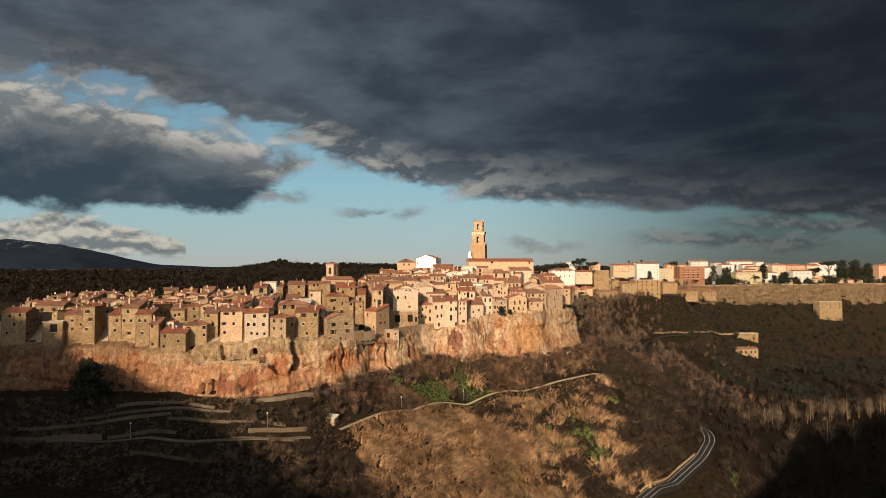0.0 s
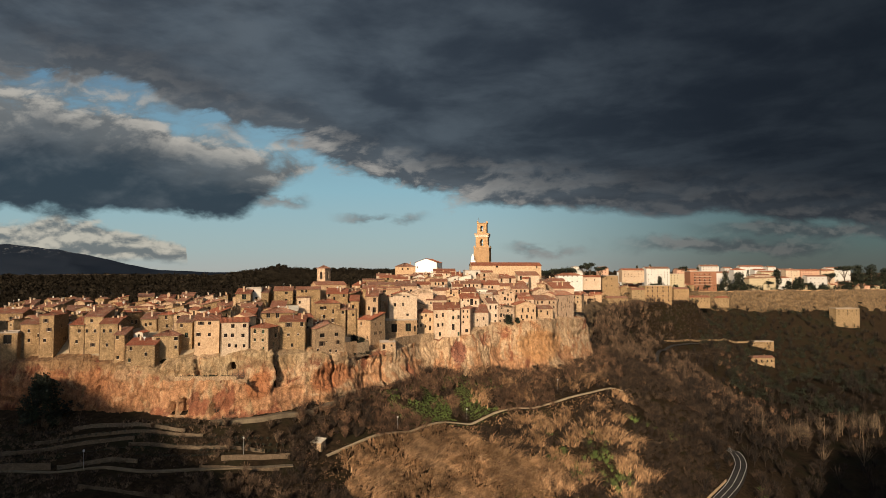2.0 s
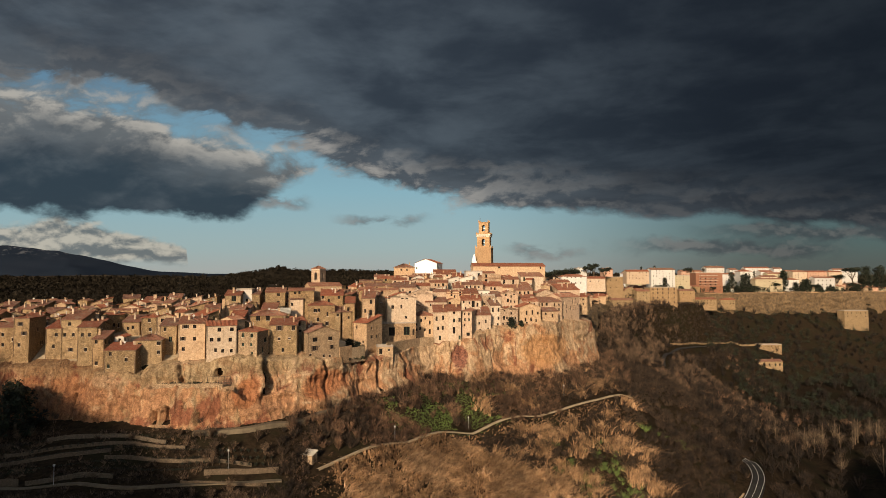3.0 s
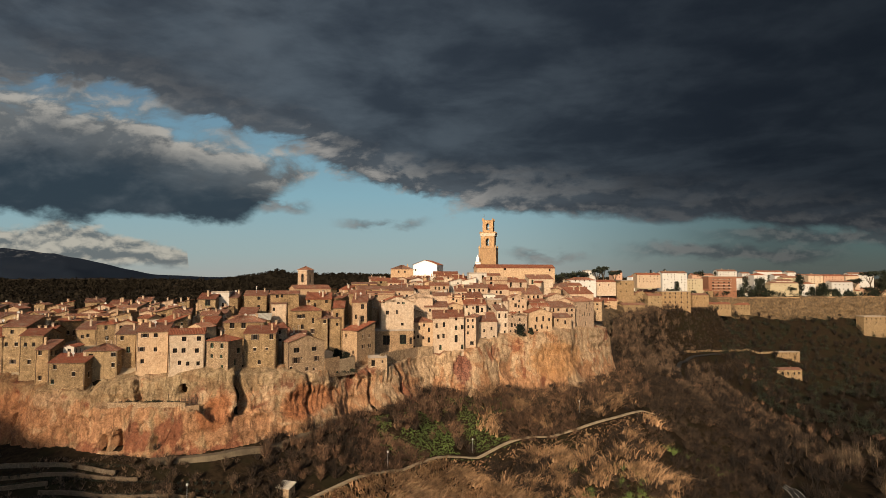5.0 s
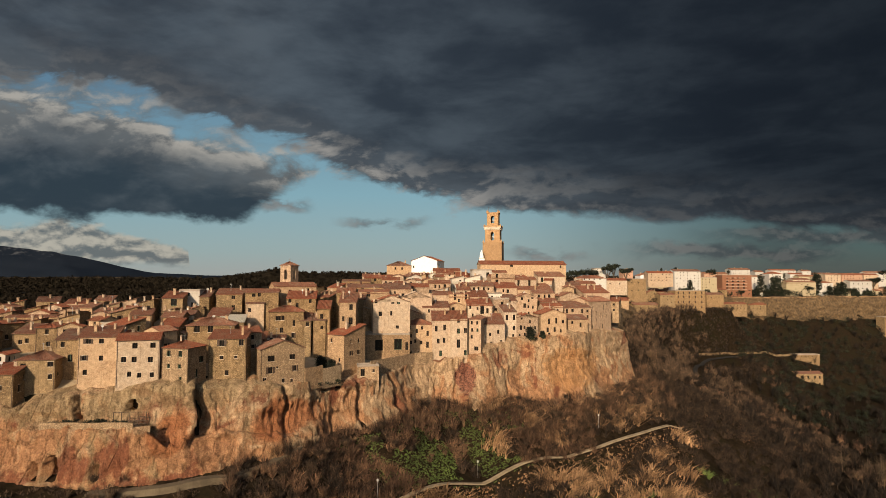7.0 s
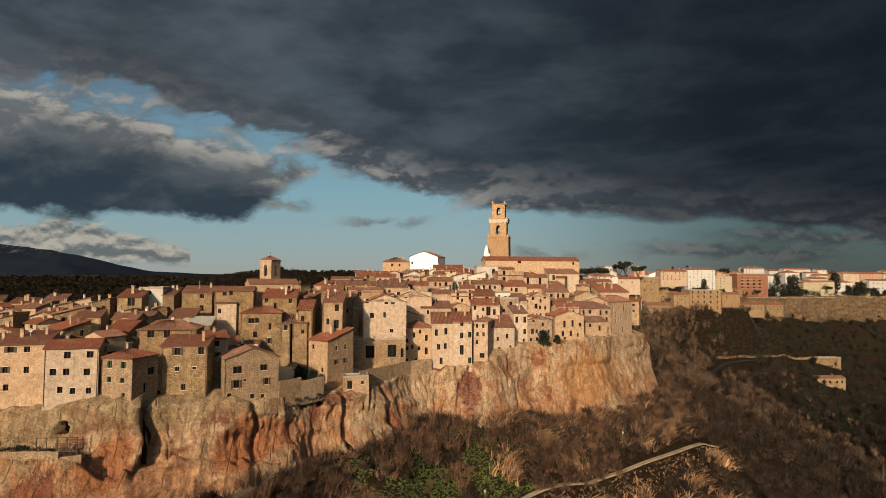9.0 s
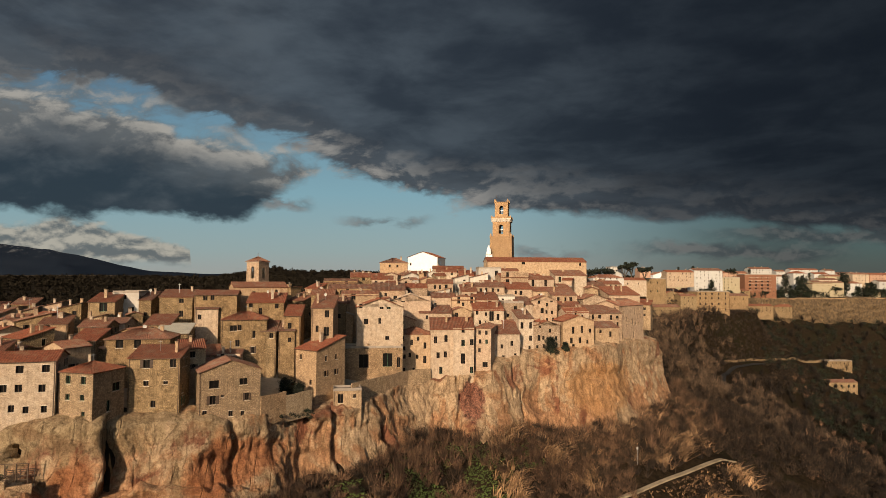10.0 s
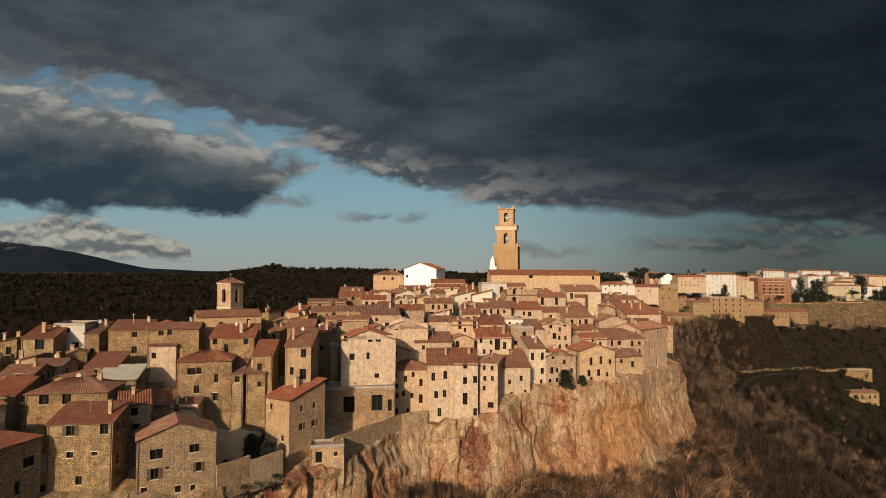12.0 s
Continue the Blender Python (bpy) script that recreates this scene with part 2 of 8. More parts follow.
def rubble(c1, c2, joint, scale=2.6, patch=None, amount=0.6, gap=0.06):
    """Irregular rubble: stones of several tones in mortar, under worn coats of render that differ from house to house."""
    def build(n):
        o = local(n)
        s = n.node("ShaderNodeSeparateXYZ", {0: o}).outputs
        r = chance(n)
        wob = n.m("MULTIPLY", n.m("SUBTRACT", n.noise(o, 0.9, 3), 0.5), 0.5)
        v = n.xyz(n.m("ADD", n.m("ADD", s[0], s[1]), wob), n.m("MULTIPLY_ADD", s[2], 1.6, wob), n.m("MULTIPLY", r, 9.0))
        cell = n.node("ShaderNodeTexVoronoi", {"Vector": v, "Scale": scale, "Randomness": 0.95}, feature="F1", voronoi_dimensions="2D")
        rim = n.node("ShaderNodeTexVoronoi", {"Vector": v, "Scale": scale, "Randomness": 0.95}, feature="DISTANCE_TO_EDGE", voronoi_dimensions="2D")
        tone = n.node("ShaderNodeSeparateXYZ", {0: cell.outputs["Color"]}).outputs[0]
        here = n.xyz(n.m("MULTIPLY_ADD", r, 40, s[0]), s[1], s[2])
        fine, large = n.noise(o, 4.0, 7, 0.72), n.noise(here, 0.22, 8, 0.74, 0.4)
        col = n.mix(tone, c2, c1)
        col = n.mix(n.m("MULTIPLY", n.m("SUBTRACT", 1.0, n.step(rim.outputs[0], gap * 0.3, gap * 1.8)), 0.92), col, joint)
        coat = n.step(n.m("MULTIPLY_ADD", r, 0.16, large), 0.50, 0.63)
        plain = n.mix(n.step(n.noise(here, 0.8, 7, 0.75), 0.35, 0.65), n.mix(1.0, patch or joint, (0.72, 0.70, 0.68), "MULTIPLY"), patch or joint)
        col = n.mix(n.m("MULTIPLY", coat, amount), col, plain)
        col = n.mix(n.step(fine, 0.36, 0.66), n.mix(1.0, col, (0.70, 0.67, 0.64), "MULTIPLY"), col)
        streaks = n.noise(n.xyz(n.m("MULTIPLY", s[0], 1.3), n.m("MULTIPLY", s[1], 1.3), n.m("MULTIPLY", s[2], 0.16)), 1.0, 6, 0.7)
        col = n.mix(n.m("MULTIPLY", n.step(streaks, 0.5, 0.68), 0.45), col, n.mix(1.0, col, (0.50, 0.46, 0.41), "MULTIPLY"))
        blotch = n.noise(here, 0.7, 8, 0.75)
        k = n.m("MULTIPLY_ADD", n.step(blotch, 0.32, 0.68), 0.38, 0.78)
        col = n.mix(1.0, col, n.xyz(k, n.m("MULTIPLY", k, 0.985), n.m("MULTIPLY", k, 0.965)), "MULTIPLY")
        tint = n.ramp(r, [(0.0, (0.80, 0.74, 0.68)), (0.2, (1.02, 0.97, 0.90)), (0.4, (0.86, 0.75, 0.64)), (0.6, (1.08, 1.04, 0.99)), (0.8, (0.98, 0.86, 0.75)), (1.0, (0.92, 0.90, 0.86))])
        return n.mix(1.0, col, tint, "MULTIPLY"), n.m("MULTIPLY_ADD", n.step(rim.outputs[0], 0.0, 0.16), n.m("SUBTRACT", 1.0, coat), fine)
    return build


def mottled(c1, c2, scale=0.5, fine=8.0, streak=0.4, vary=0.15):
    def build(n):
        o = local(n)
        s = n.node("ShaderNodeSeparateXYZ", {0: o}).outputs
        a, f = n.noise(o, scale, 5, 0.65), n.noise(o, fine, 5, 0.7)
        st = n.noise(n.xyz(n.m("MULTIPLY", s[0], 1.6), n.m("MULTIPLY", s[1], 1.6), n.m("MULTIPLY", s[2], 0.2)), 1.0, 5, 0.7)
        col = n.mix(n.step(n.m("MULTIPLY_ADD", f, 0.35, n.m("MULTIPLY", a, 0.65)), 0.36, 0.64), c1, c2)
        col = n.mix(n.m("MULTIPLY", n.step(st, 0.5, 0.78), streak), col, n.mix(1.0, col, (0.45, 0.42, 0.4), "MULTIPLY"))
        k = n.m("MULTIPLY_ADD", chance(n), vary * 2, 1 - vary)
        col = n.mix(1.0, col, n.xyz(k, k, k), "MULTIPLY")
        return col, f
    return build


def tiles(c1, c2, c3):
    """Old clay pan tiles, with courses down the slope and lichen."""
    def build(n):
        o = local(n)
        s = n.node("ShaderNodeSeparateXYZ", {0: o}).outputs
        f, a = n.noise(o, 2.6, 7, 0.78), n.noise(o, 0.45, 7, 0.7)
        course = n.m("FRACT", n.m("MULTIPLY", s[2], 7.0))
        col = n.mix(n.step(f, 0.35, 0.65), c1, c2)
        col = n.mix(n.m("MULTIPLY", n.step(a, 0.47, 0.64), 0.75), col, c3)
        col = n.mix(n.m("MULTIPLY", n.step(course, 0.75, 1.0), 0.35), col, n.mix(1.0, col, (0.4, 0.36, 0.33), "MULTIPLY"))
        tint = n.ramp(chance(n), [(0.0, (0.72, 0.84, 0.92)), (0.2, (1.12, 1.25, 1.32)), (0.4, (1.0, 1.0, 0.98)), (0.6, (0.82, 0.98, 1.08)), (0.8, (1.12, 0.86, 0.74)), (1.0, (0.85, 0.78, 0.74))])
        return n.mix(1.0, col, tint, "MULTIPLY"), n.m("ADD", course, f)
    return build


def rock(n):
    """Volcanic tuff: beige weathered crust, rust and orange where it has flaked away, lichen grey, dark runs of water."""
    o = local(n)
    s = n.node("ShaderNodeSeparateXYZ", {0: o}).outputs
    side = n.m("ADD", s[0], n.m("MULTIPLY", s[1], 0.6))
    runs = n.noise(n.xyz(s[0], s[1], n.m("MULTIPLY", s[2], 0.13)), 0.6, 7, 0.66, 0.2)
    flute = n.noise(n.xyz(side, 0.0, n.m("MULTIPLY", s[2], 0.2)), 1.1, 8, 0.68, 0.3)
    a = n.noise(o, 0.06, 5, 0.62, 0.6)
    f = n.noise(n.xyz(s[0], s[1], n.m("MULTIPLY", s[2], 0.75)), 0.42, 11, 0.72, 0.5)
    fine = n.noise(o, 1.9, 8, 0.74)
    blotch = n.noise(o, 0.19, 7, 0.7, 1.2)
    red = n.noise(n.xyz(n.m("ADD", s[0], 31.0), s[1], n.m("MULTIPLY", s[2], 0.8)), 0.085, 7, 0.66, 0.9)
    west = n.step(s[0], -5.0, -85.0)
    low = n.step(s[2], 40.0, 26.0)
    pale = n.mix(n.step(f, 0.32, 0.66), (0.35, 0.232, 0.132), (0.64, 0.455, 0.275))
    orange = n.mix(n.step(f, 0.32, 0.66), (0.28, 0.128, 0.060), (0.56, 0.29, 0.138))
    lean = n.m("MULTIPLY_ADD", west, 0.05, n.m("MULTIPLY_ADD", low, 0.10, red))
    col = n.mix(n.m("MULTIPLY", n.step(lean, 0.51, 0.62), 0.85), pale, orange)
    col = n.mix(n.m("MULTIPLY", n.step(n.m("MULTIPLY_ADD", west, 0.03, a), 0.58, 0.64), 0.8), col, n.mix(f, (0.12, 0.036, 0.02), (0.34, 0.11, 0.052)))
    # lichen grey crust, commonest high on the western face
    grey = n.noise(n.xyz(s[0], n.m("ADD", s[1], 77.0), n.m("MULTIPLY", s[2], 0.7)), 0.10, 7, 0.68, 0.6)
    high = n.step(n.m("MULTIPLY_ADD", blotch, 5.0, s[2]), 37.0, 42.5)
    crust = n.step(n.m("ADD", grey, n.m("MULTIPLY", n.m("MULTIPLY", high, west), 0.16)), 0.53, 0.63)
    col = n.mix(n.m("MULTIPLY", crust, n.m("MULTIPLY_ADD", west, 0.55, 0.10)), col, n.mix(n.step(f, 0.3, 0.7), (0.22, 0.155, 0.075), (0.45, 0.34, 0.185)))
    # smooth orange hollow and dark red niche at the eastern end
    spot = lambda x, z, rx, rz: n.m("ADD", n.m("ADD", n.m("POWER", n.m("ABSOLUTE", n.m("DIVIDE", n.m("SUBTRACT", s[0], x), rx)), 2.0), n.m("POWER", n.m("ABSOLUTE", n.m("DIVIDE", n.m("SUBTRACT", s[2], z), rz)), 2.0)), n.m("MULTIPLY", n.m("SUBTRACT", blotch, 0.5), 2.2))
    col = n.mix(n.m("MULTIPLY", n.step(spot(58.0, 36.0, 17.0, 10.0), 1.2, 0.4), 0.85), col, n.mix(n.step(f, 0.3, 0.7), (0.36, 0.18, 0.07), (0.56, 0.30, 0.125)))
    col = n.mix(n.m("MULTIPLY", n.step(n.m("MINIMUM", spot(-52.0, 31.5, 9.0, 6.5), spot(-80.0, 31.0, 5.0, 6.0)), 1.1, 0.5), 0.85), col, n.mix(n.step(f, 0.3, 0.7), (0.26, 0.088, 0.034), (0.50, 0.205, 0.082)))
    col = n.mix(n.m("MULTIPLY", n.step(spot(8.3, 35.0, 4.6, 6.5), 1.15, 0.65), 0.85), col, n.mix(n.step(fine, 0.4, 0.62), (0.10, 0.024, 0.018), (0.34, 0.12, 0.075)))
    col = n.mix(n.m("MULTIPLY", n.step(flute, 0.55, 0.68), 0.35), col, n.mix(1.0, col, (1.3, 1.33, 1.36), "MULTIPLY"))
    col = n.mix(n.m("MULTIPLY", n.step(flute, 0.44, 0.36), 0.5), col, n.mix(1.0, col, (0.44, 0.38, 0.34), "MULTIPLY"))
    col = n.mix(n.m("MULTIPLY", n.step(runs, 0.57, 0.64), 0.6), col, n.mix(1.0, col, (0.36, 0.31, 0.28), "MULTIPLY"))
    col = n.mix(n.m("MULTIPLY", n.step(blotch, 0.42, 0.34), 0.5), col, n.mix(1.0, col, (0.48, 0.45, 0.40), "MULTIPLY"))
    # dimmer light at the far western end, painted as a darker, redder tone
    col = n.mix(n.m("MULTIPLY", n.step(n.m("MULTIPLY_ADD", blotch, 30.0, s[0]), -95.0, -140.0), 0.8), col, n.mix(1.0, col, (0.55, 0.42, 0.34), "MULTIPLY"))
    col = n.mix(n.step(fine, 0.38, 0.6), n.mix(1.0, col, (0.64, 0.61, 0.58), "MULTIPLY"), col)
    wob = n.m("MULTIPLY", n.m("SUBTRACT", n.noise(o, 0.35, 5, 0.65), 0.5), 5.0)
    crack = n.node("ShaderNodeTexVoronoi", {"Vector": n.xyz(n.m("ADD", side, wob), n.m("MULTIPLY_ADD", s[2], 0.42, wob)), "Scale": 0.30, "Randomness": 1.0}, feature="DISTANCE_TO_EDGE", voronoi_dimensions="2D").outputs[0]
    split = n.m("MULTIPLY", n.m("SUBTRACT", 1.0, n.step(crack, 0.0, 0.05)), n.step(f, 0.40, 0.55))
    col = n.mix(n.m("MULTIPLY", split, 0.45), col, n.mix(1.0, col, (0.30, 0.26, 0.23), "MULTIPLY"))
    return col, n.m("MULTIPLY_ADD", split, -0.6, n.m("MULTIPLY_ADD", flute, 0.5, n.m("MULTIPLY_ADD", fine, 0.7, f)))


def earth(n):
    o = local(n)
    a, f, g = n.noise(o, 0.02, 5, 0.6), n.noise(o, 0.5, 6, 0.7), n.noise(o, 0.045, 4, 0.6, 0.4)
    # soil set very dark: the shade among the plants is put into its colour
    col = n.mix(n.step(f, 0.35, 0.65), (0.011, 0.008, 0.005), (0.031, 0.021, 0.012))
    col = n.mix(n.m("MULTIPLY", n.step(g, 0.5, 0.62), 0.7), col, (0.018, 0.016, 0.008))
    far = n.step(n.node("ShaderNodeSeparateXYZ", {0: o}).outputs[1], 1500.0, 2600.0)
    fields = n.noise(n.node("ShaderNodeMapping", {0: o, 3: (0.4, 1.0, 1.0)}).outputs[0], 0.004, 3, 0.5)
    col = n.mix(n.m("MULTIPLY", far, n.step(fields, 0.5, 0.56)), col, (0.10, 0.072, 0.042))
    return col, f


def ridge_rock(n):
    """Dark far woods, the blue of distant air painted in, with thin paler flecks among the crags of the crest."""
    o = local(n)
    z = n.node("ShaderNodeSeparateXYZ", {0: o}).outputs[2]
    f = n.noise(o, 0.018, 8, 0.72)
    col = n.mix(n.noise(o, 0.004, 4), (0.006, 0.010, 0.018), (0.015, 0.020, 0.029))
    flecks = n.m("MULTIPLY", n.step(z, 165.0, 235.0), n.step(f, 0.53, 0.64))
    return n.mix(n.m("MULTIPLY", flecks, 0.5), col, (0.14, 0.15, 0.165)), f


def leafy(c1, c2, c3, vary=1.0):
    def build(n):
        r = island(n)
        col = n.ramp(r, [(0.0, c1), (0.55, c2), (1.0, c3)])
        big_n, clump = n.noise(local(n), 0.05, 3), n.noise(local(n), 0.24, 3, 0.6)
        k = n.m("MULTIPLY", n.m("MULTIPLY_ADD", n.step(big_n, 0.35, 0.65), 0.5, 0.7), n.m("MULTIPLY_ADD", n.step(clump, 0.36, 0.64), vary, 1.0 - vary / 2))
        return n.mix(1.0, col, n.xyz(k, n.m("MULTIPLY", k, 0.98), n.m("MULTIPLY", k, 0.95)), "MULTIPLY"), None
    return build


MAT = {
    "stone": material("stone_wall", rubble((0.62, 0.50, 0.385), (0.35, 0.265, 0.19), (0.30, 0.235, 0.17), 2.2, (0.56, 0.465, 0.37), 0.7), bump=0.06),
    "brown": material("brown_stone_wall", rubble((0.49, 0.37, 0.215), (0.25, 0.182, 0.102), (0.135, 0.098, 0.056), 2.0, (0.40, 0.305, 0.185), 0.36, 0.085), bump=0.14),
    "rubble": material("rubble_wall", rubble((0.64, 0.505, 0.345), (0.38, 0.285, 0.185), (0.19, 0.14, 0.088), 2.0, (0.46, 0.36, 0.25), 0.34, 0.085), bump=0.14),
    "ochre": material("ochre_wall", rubble((0.57, 0.435, 0.295), (0.36, 0.26, 0.17), (0.47, 0.355, 0.24), 2.6, (0.56, 0.435, 0.30), 0.8), bump=0.05),
    "cream": material("pale_wall", rubble((0.62, 0.53, 0.42), (0.40, 0.325, 0.25), (0.55, 0.47, 0.375), 2.4, (0.61, 0.54, 0.45), 0.85), bump=0.04),
    # white, salmon, yellow, orange: tones lowered, cloud shade over the newer quarter included
    "white": material("white_render", mottled((0.38, 0.36, 0.32), (0.48, 0.455, 0.41), streak=0.3, vary=0.12)),
    "bright": material("bright_white_render", mottled((0.66, 0.65, 0.63), (0.74, 0.73, 0.71), streak=0.12, vary=0.03)),
    "plaster": material("grey_plaster", mottled((0.40, 0.35, 0.28), (0.54, 0.48, 0.40))),
    "grey": material("grey_render", mottled((0.34, 0.30, 0.25), (0.44, 0.40, 0.34))),
    "salmon": material("salmon_render", mottled((0.34, 0.20, 0.13), (0.42, 0.26, 0.175), streak=0.25)),
    "yellow": material("yellow_render", mottled((0.32, 0.26, 0.16), (0.39, 0.325, 0.21), streak=0.3)),
    "orange": material("orange_render", mottled((0.20, 0.088, 0.048), (0.245, 0.115, 0.064), streak=0.12)),
    "tuff": material("tuff_blocks", walling((0.52, 0.345, 0.19), (0.40, 0.26, 0.14), (0.45, 0.30, 0.17), (0.8, 0.4), (0.5, 0.34, 0.19), 0.5), bump=0.04),
    "tile": material("clay_roof_tiles", tiles((0.115, 0.047, 0.029), (0.30, 0.118, 0.064), (0.235, 0.155, 0.10)), bump=0.06),
    "pale": material("pale_roof_tiles", tiles((0.46, 0.36, 0.26), (0.52, 0.43, 0.33), (0.38, 0.32, 0.25)), bump=0.05),
    "slab": material("roof_terrace", mottled((0.20, 0.165, 0.13), (0.30, 0.25, 0.20))),
    "glass": material("window_glass", lambda n: ((0.008, 0.007, 0.006), None), rough=0.4, spec=0.08),
    "copper": material("dull_copper", mottled((0.07, 0.042, 0.03), (0.12, 0.075, 0.05)), rough=0.6, metal=0.3),
    "frame": material("weathered_wood", mottled((0.045, 0.028, 0.018), (0.085, 0.052, 0.032)), rough=0.7),
    "green": material("green_shutter", mottled((0.04, 0.09, 0.05), (0.06, 0.13, 0.075)), rough=0.6),
    "sill": material("stone_trim", mottled((0.45, 0.38, 0.29), (0.55, 0.47, 0.37))),
    "scarp": material("ochre_scarp", mottled((0.055, 0.036, 0.019), (0.19, 0.125, 0.062), 0.4, 2.5, 0.9), bump=1.0),
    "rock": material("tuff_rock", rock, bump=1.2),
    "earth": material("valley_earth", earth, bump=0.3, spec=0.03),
    "metal": material("grey_metal", lambda n: ((0.35, 0.35, 0.35), None), rough=0.45, metal=0.8),
    "asphalt": material("asphalt", mottled((0.022, 0.021, 0.02), (0.036, 0.034, 0.031), 0.4), rough=0.9, spec=0.1),
    "paint": material("road_paint", mottled((0.33, 0.32, 0.29), (0.46, 0.45, 0.41)), rough=0.7),
    # terrace stone darkened: the gardens' shade is put into its colour
    "old": material("shaded_terrace_stone", rubble((0.20, 0.165, 0.12), (0.11, 0.09, 0.065), (0.075, 0.06, 0.043), 2.4, (0.14, 0.118, 0.085), 0.4), bump=0.1),
    "dirt": material("pale_gravel", mottled((0.22, 0.17, 0.105), (0.36, 0.285, 0.185), 0.3), bump=0.05),
    # darker copy of the gravel, with the terraces' shade in its colour
    "lane": material("shaded_lane_gravel", mottled((0.085, 0.066, 0.042), (0.15, 0.118, 0.074), 0.3), bump=0.05),
    "reed": material("dry_cane", leafy((0.13, 0.070, 0.034), (0.31, 0.19, 0.10), (0.46, 0.305, 0.175), 0.75), rough=0.85),
    "twig": material("bare_twigs", leafy((0.034, 0.023, 0.0145), (0.080, 0.052, 0.032), (0.165, 0.111, 0.069)), rough=0.9),
    "pale_twig": material("pale_bark", leafy((0.10, 0.072, 0.045), (0.16, 0.115, 0.07), (0.25, 0.185, 0.12)), rough=0.85),
    "russet": material("russet_leaves", leafy((0.050, 0.028, 0.017), (0.105, 0.060, 0.035), (0.20, 0.122, 0.070)), rough=0.85),
    "grass": material("winter_grass", leafy((0.050, 0.080, 0.018), (0.080, 0.118, 0.028), (0.115, 0.152, 0.042), 0.6), rough=0.8),
    "ever": material("evergreen_leaves", leafy((0.007, 0.010, 0.005), (0.013, 0.018, 0.008), (0.024, 0.029, 0.013)), rough=0.7),
    # far woods: one near-even tone, with some haze of distance put in
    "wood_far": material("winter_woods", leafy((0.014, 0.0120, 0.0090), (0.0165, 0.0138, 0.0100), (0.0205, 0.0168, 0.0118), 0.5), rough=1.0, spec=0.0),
    # darker twig copies; part of the side valley's shade is put into their colour
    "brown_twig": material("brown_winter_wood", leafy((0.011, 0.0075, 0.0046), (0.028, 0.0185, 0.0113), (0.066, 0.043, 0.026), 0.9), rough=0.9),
    "shaded_twig": material("shaded_winter_wood", leafy((0.007, 0.005, 0.0032), (0.014, 0.0095, 0.006), (0.042, 0.028, 0.017), 1.0), rough=0.9),
    "bark": material("bark", mottled((0.06, 0.045, 0.03), (0.12, 0.09, 0.06)), bump=0.05),
    "mountain": material("far_mountain", ridge_rock, rough=1.0, spec=0.0),
}


# ---- helpers for meshes ----
def weld(verts, faces):
    """One vertex where several meet."""
    seen, to, out = {}, [], []
    for p in verts:
        key = (round(p[0], 3), round(p[1], 3), round(p[2], 3))
        if key not in seen:
            seen[key] = len(out)
            out.append(key)
        to.append(seen[key])
    kept = []
    for f in faces:
        g = []
        for i in f:
            if not g or to[i] != g[-1]:
                g.append(to[i])
        if len(g) > 1 and g[0] == g[-1]:
            g.pop()
        if len(g) > 2:
            kept.append(tuple(g))
    return out, kept


def mesh_of(name, verts, faces, mats, index=None, smooth=False):
    if name in ("wall", "roof"):
        verts, faces = weld(verts, faces)
    me = bpy.data.meshes.new(name)
    me.from_pydata(verts, [], faces)
    for mt in (mats if isinstance(mats, (list, tuple)) else [mats]):
        me.materials.append(mt)
    if index is not None:
        me.polygons.foreach_set("material_index", index)
    if smooth:
        me.polygons.foreach_set("use_smooth", [True] * len(me.polygons))
    me.update()
    return me


def part(name, me, parent, label="", m=None):
    ob = new(name, me)
    ob.parent = parent
    if m is not None:
        ob.matrix_basis = m
    return tagged(ob, label)


def box(x0, y0, z0, x1, y1, z1, verts, faces):
    k = len(verts)
    verts += [(x0, y0, z0), (x1, y0, z0), (x1, y1, z0), (x0, y1, z0), (x0, y0, z1), (x1, y0, z1), (x1, y1, z1), (x0, y1, z1)]
    faces += [tuple(k + i for i in f) for f in ((0, 3, 2, 1), (4, 5, 6, 7), (0, 1, 5, 4), (1, 2, 6, 5), (2, 3, 7, 6), (3, 0, 4, 7))]


def boxes(name, dims, mt):
    v, f = [], []
    for d in dims:
        box(*d, v, f)
    return mesh_of(name, v, f, mt)


def prism(ring, z0, z1, verts, faces, scale=1.0, centre=(0, 0)):
    k, n = len(verts), len(ring)
    verts += [(x, y, z0) for x, y in ring] + [(centre[0] + (x - centre[0]) * scale, centre[1] + (y - centre[1]) * scale, z1) for x, y in ring]
    faces += [(k + i, k + (i + 1) % n, k + n + (i + 1) % n, k + n + i) for i in range(n)]
    faces += [tuple(k + n + i for i in range(n)), tuple(k + n - 1 - i for i in range(n))]


# ---- the lie of the land ----
EDGE_X = np.array([-330, -260, -200, -150, -138, -122, -112, -99, -84, -75, -73.6, -72.6, -71.4, -65, -62.5, -58, -50, -47, -45, -42, -34, -27, -24, -20, -14, -6, 0, 9, 15, 24, 32, 44, 56, 66, 72, 88, 98, 108, 130, 150, 200, 250, 300, 330, 450, 700, 1200], float)
EDGE_Y = np.array([306, 292, 284, 285, 278, 277, 281, 284, 285.5, 287.6, 289, 291.7, 292.9, 295, 296.5, 299, 304, 308, 314, 319, 323, 327, 333, 342, 354, 358.5, 358, 358.5, 360, 370, 375, 377.5, 380, 388, 399, 415, 432, 480, 550, 610, 690, 728, 760, 785, 830, 900, 1100], float)


def edge(x):
    """Where the cliff stands, for each x."""
    return np.interp(x, EDGE_X, EDGE_Y)


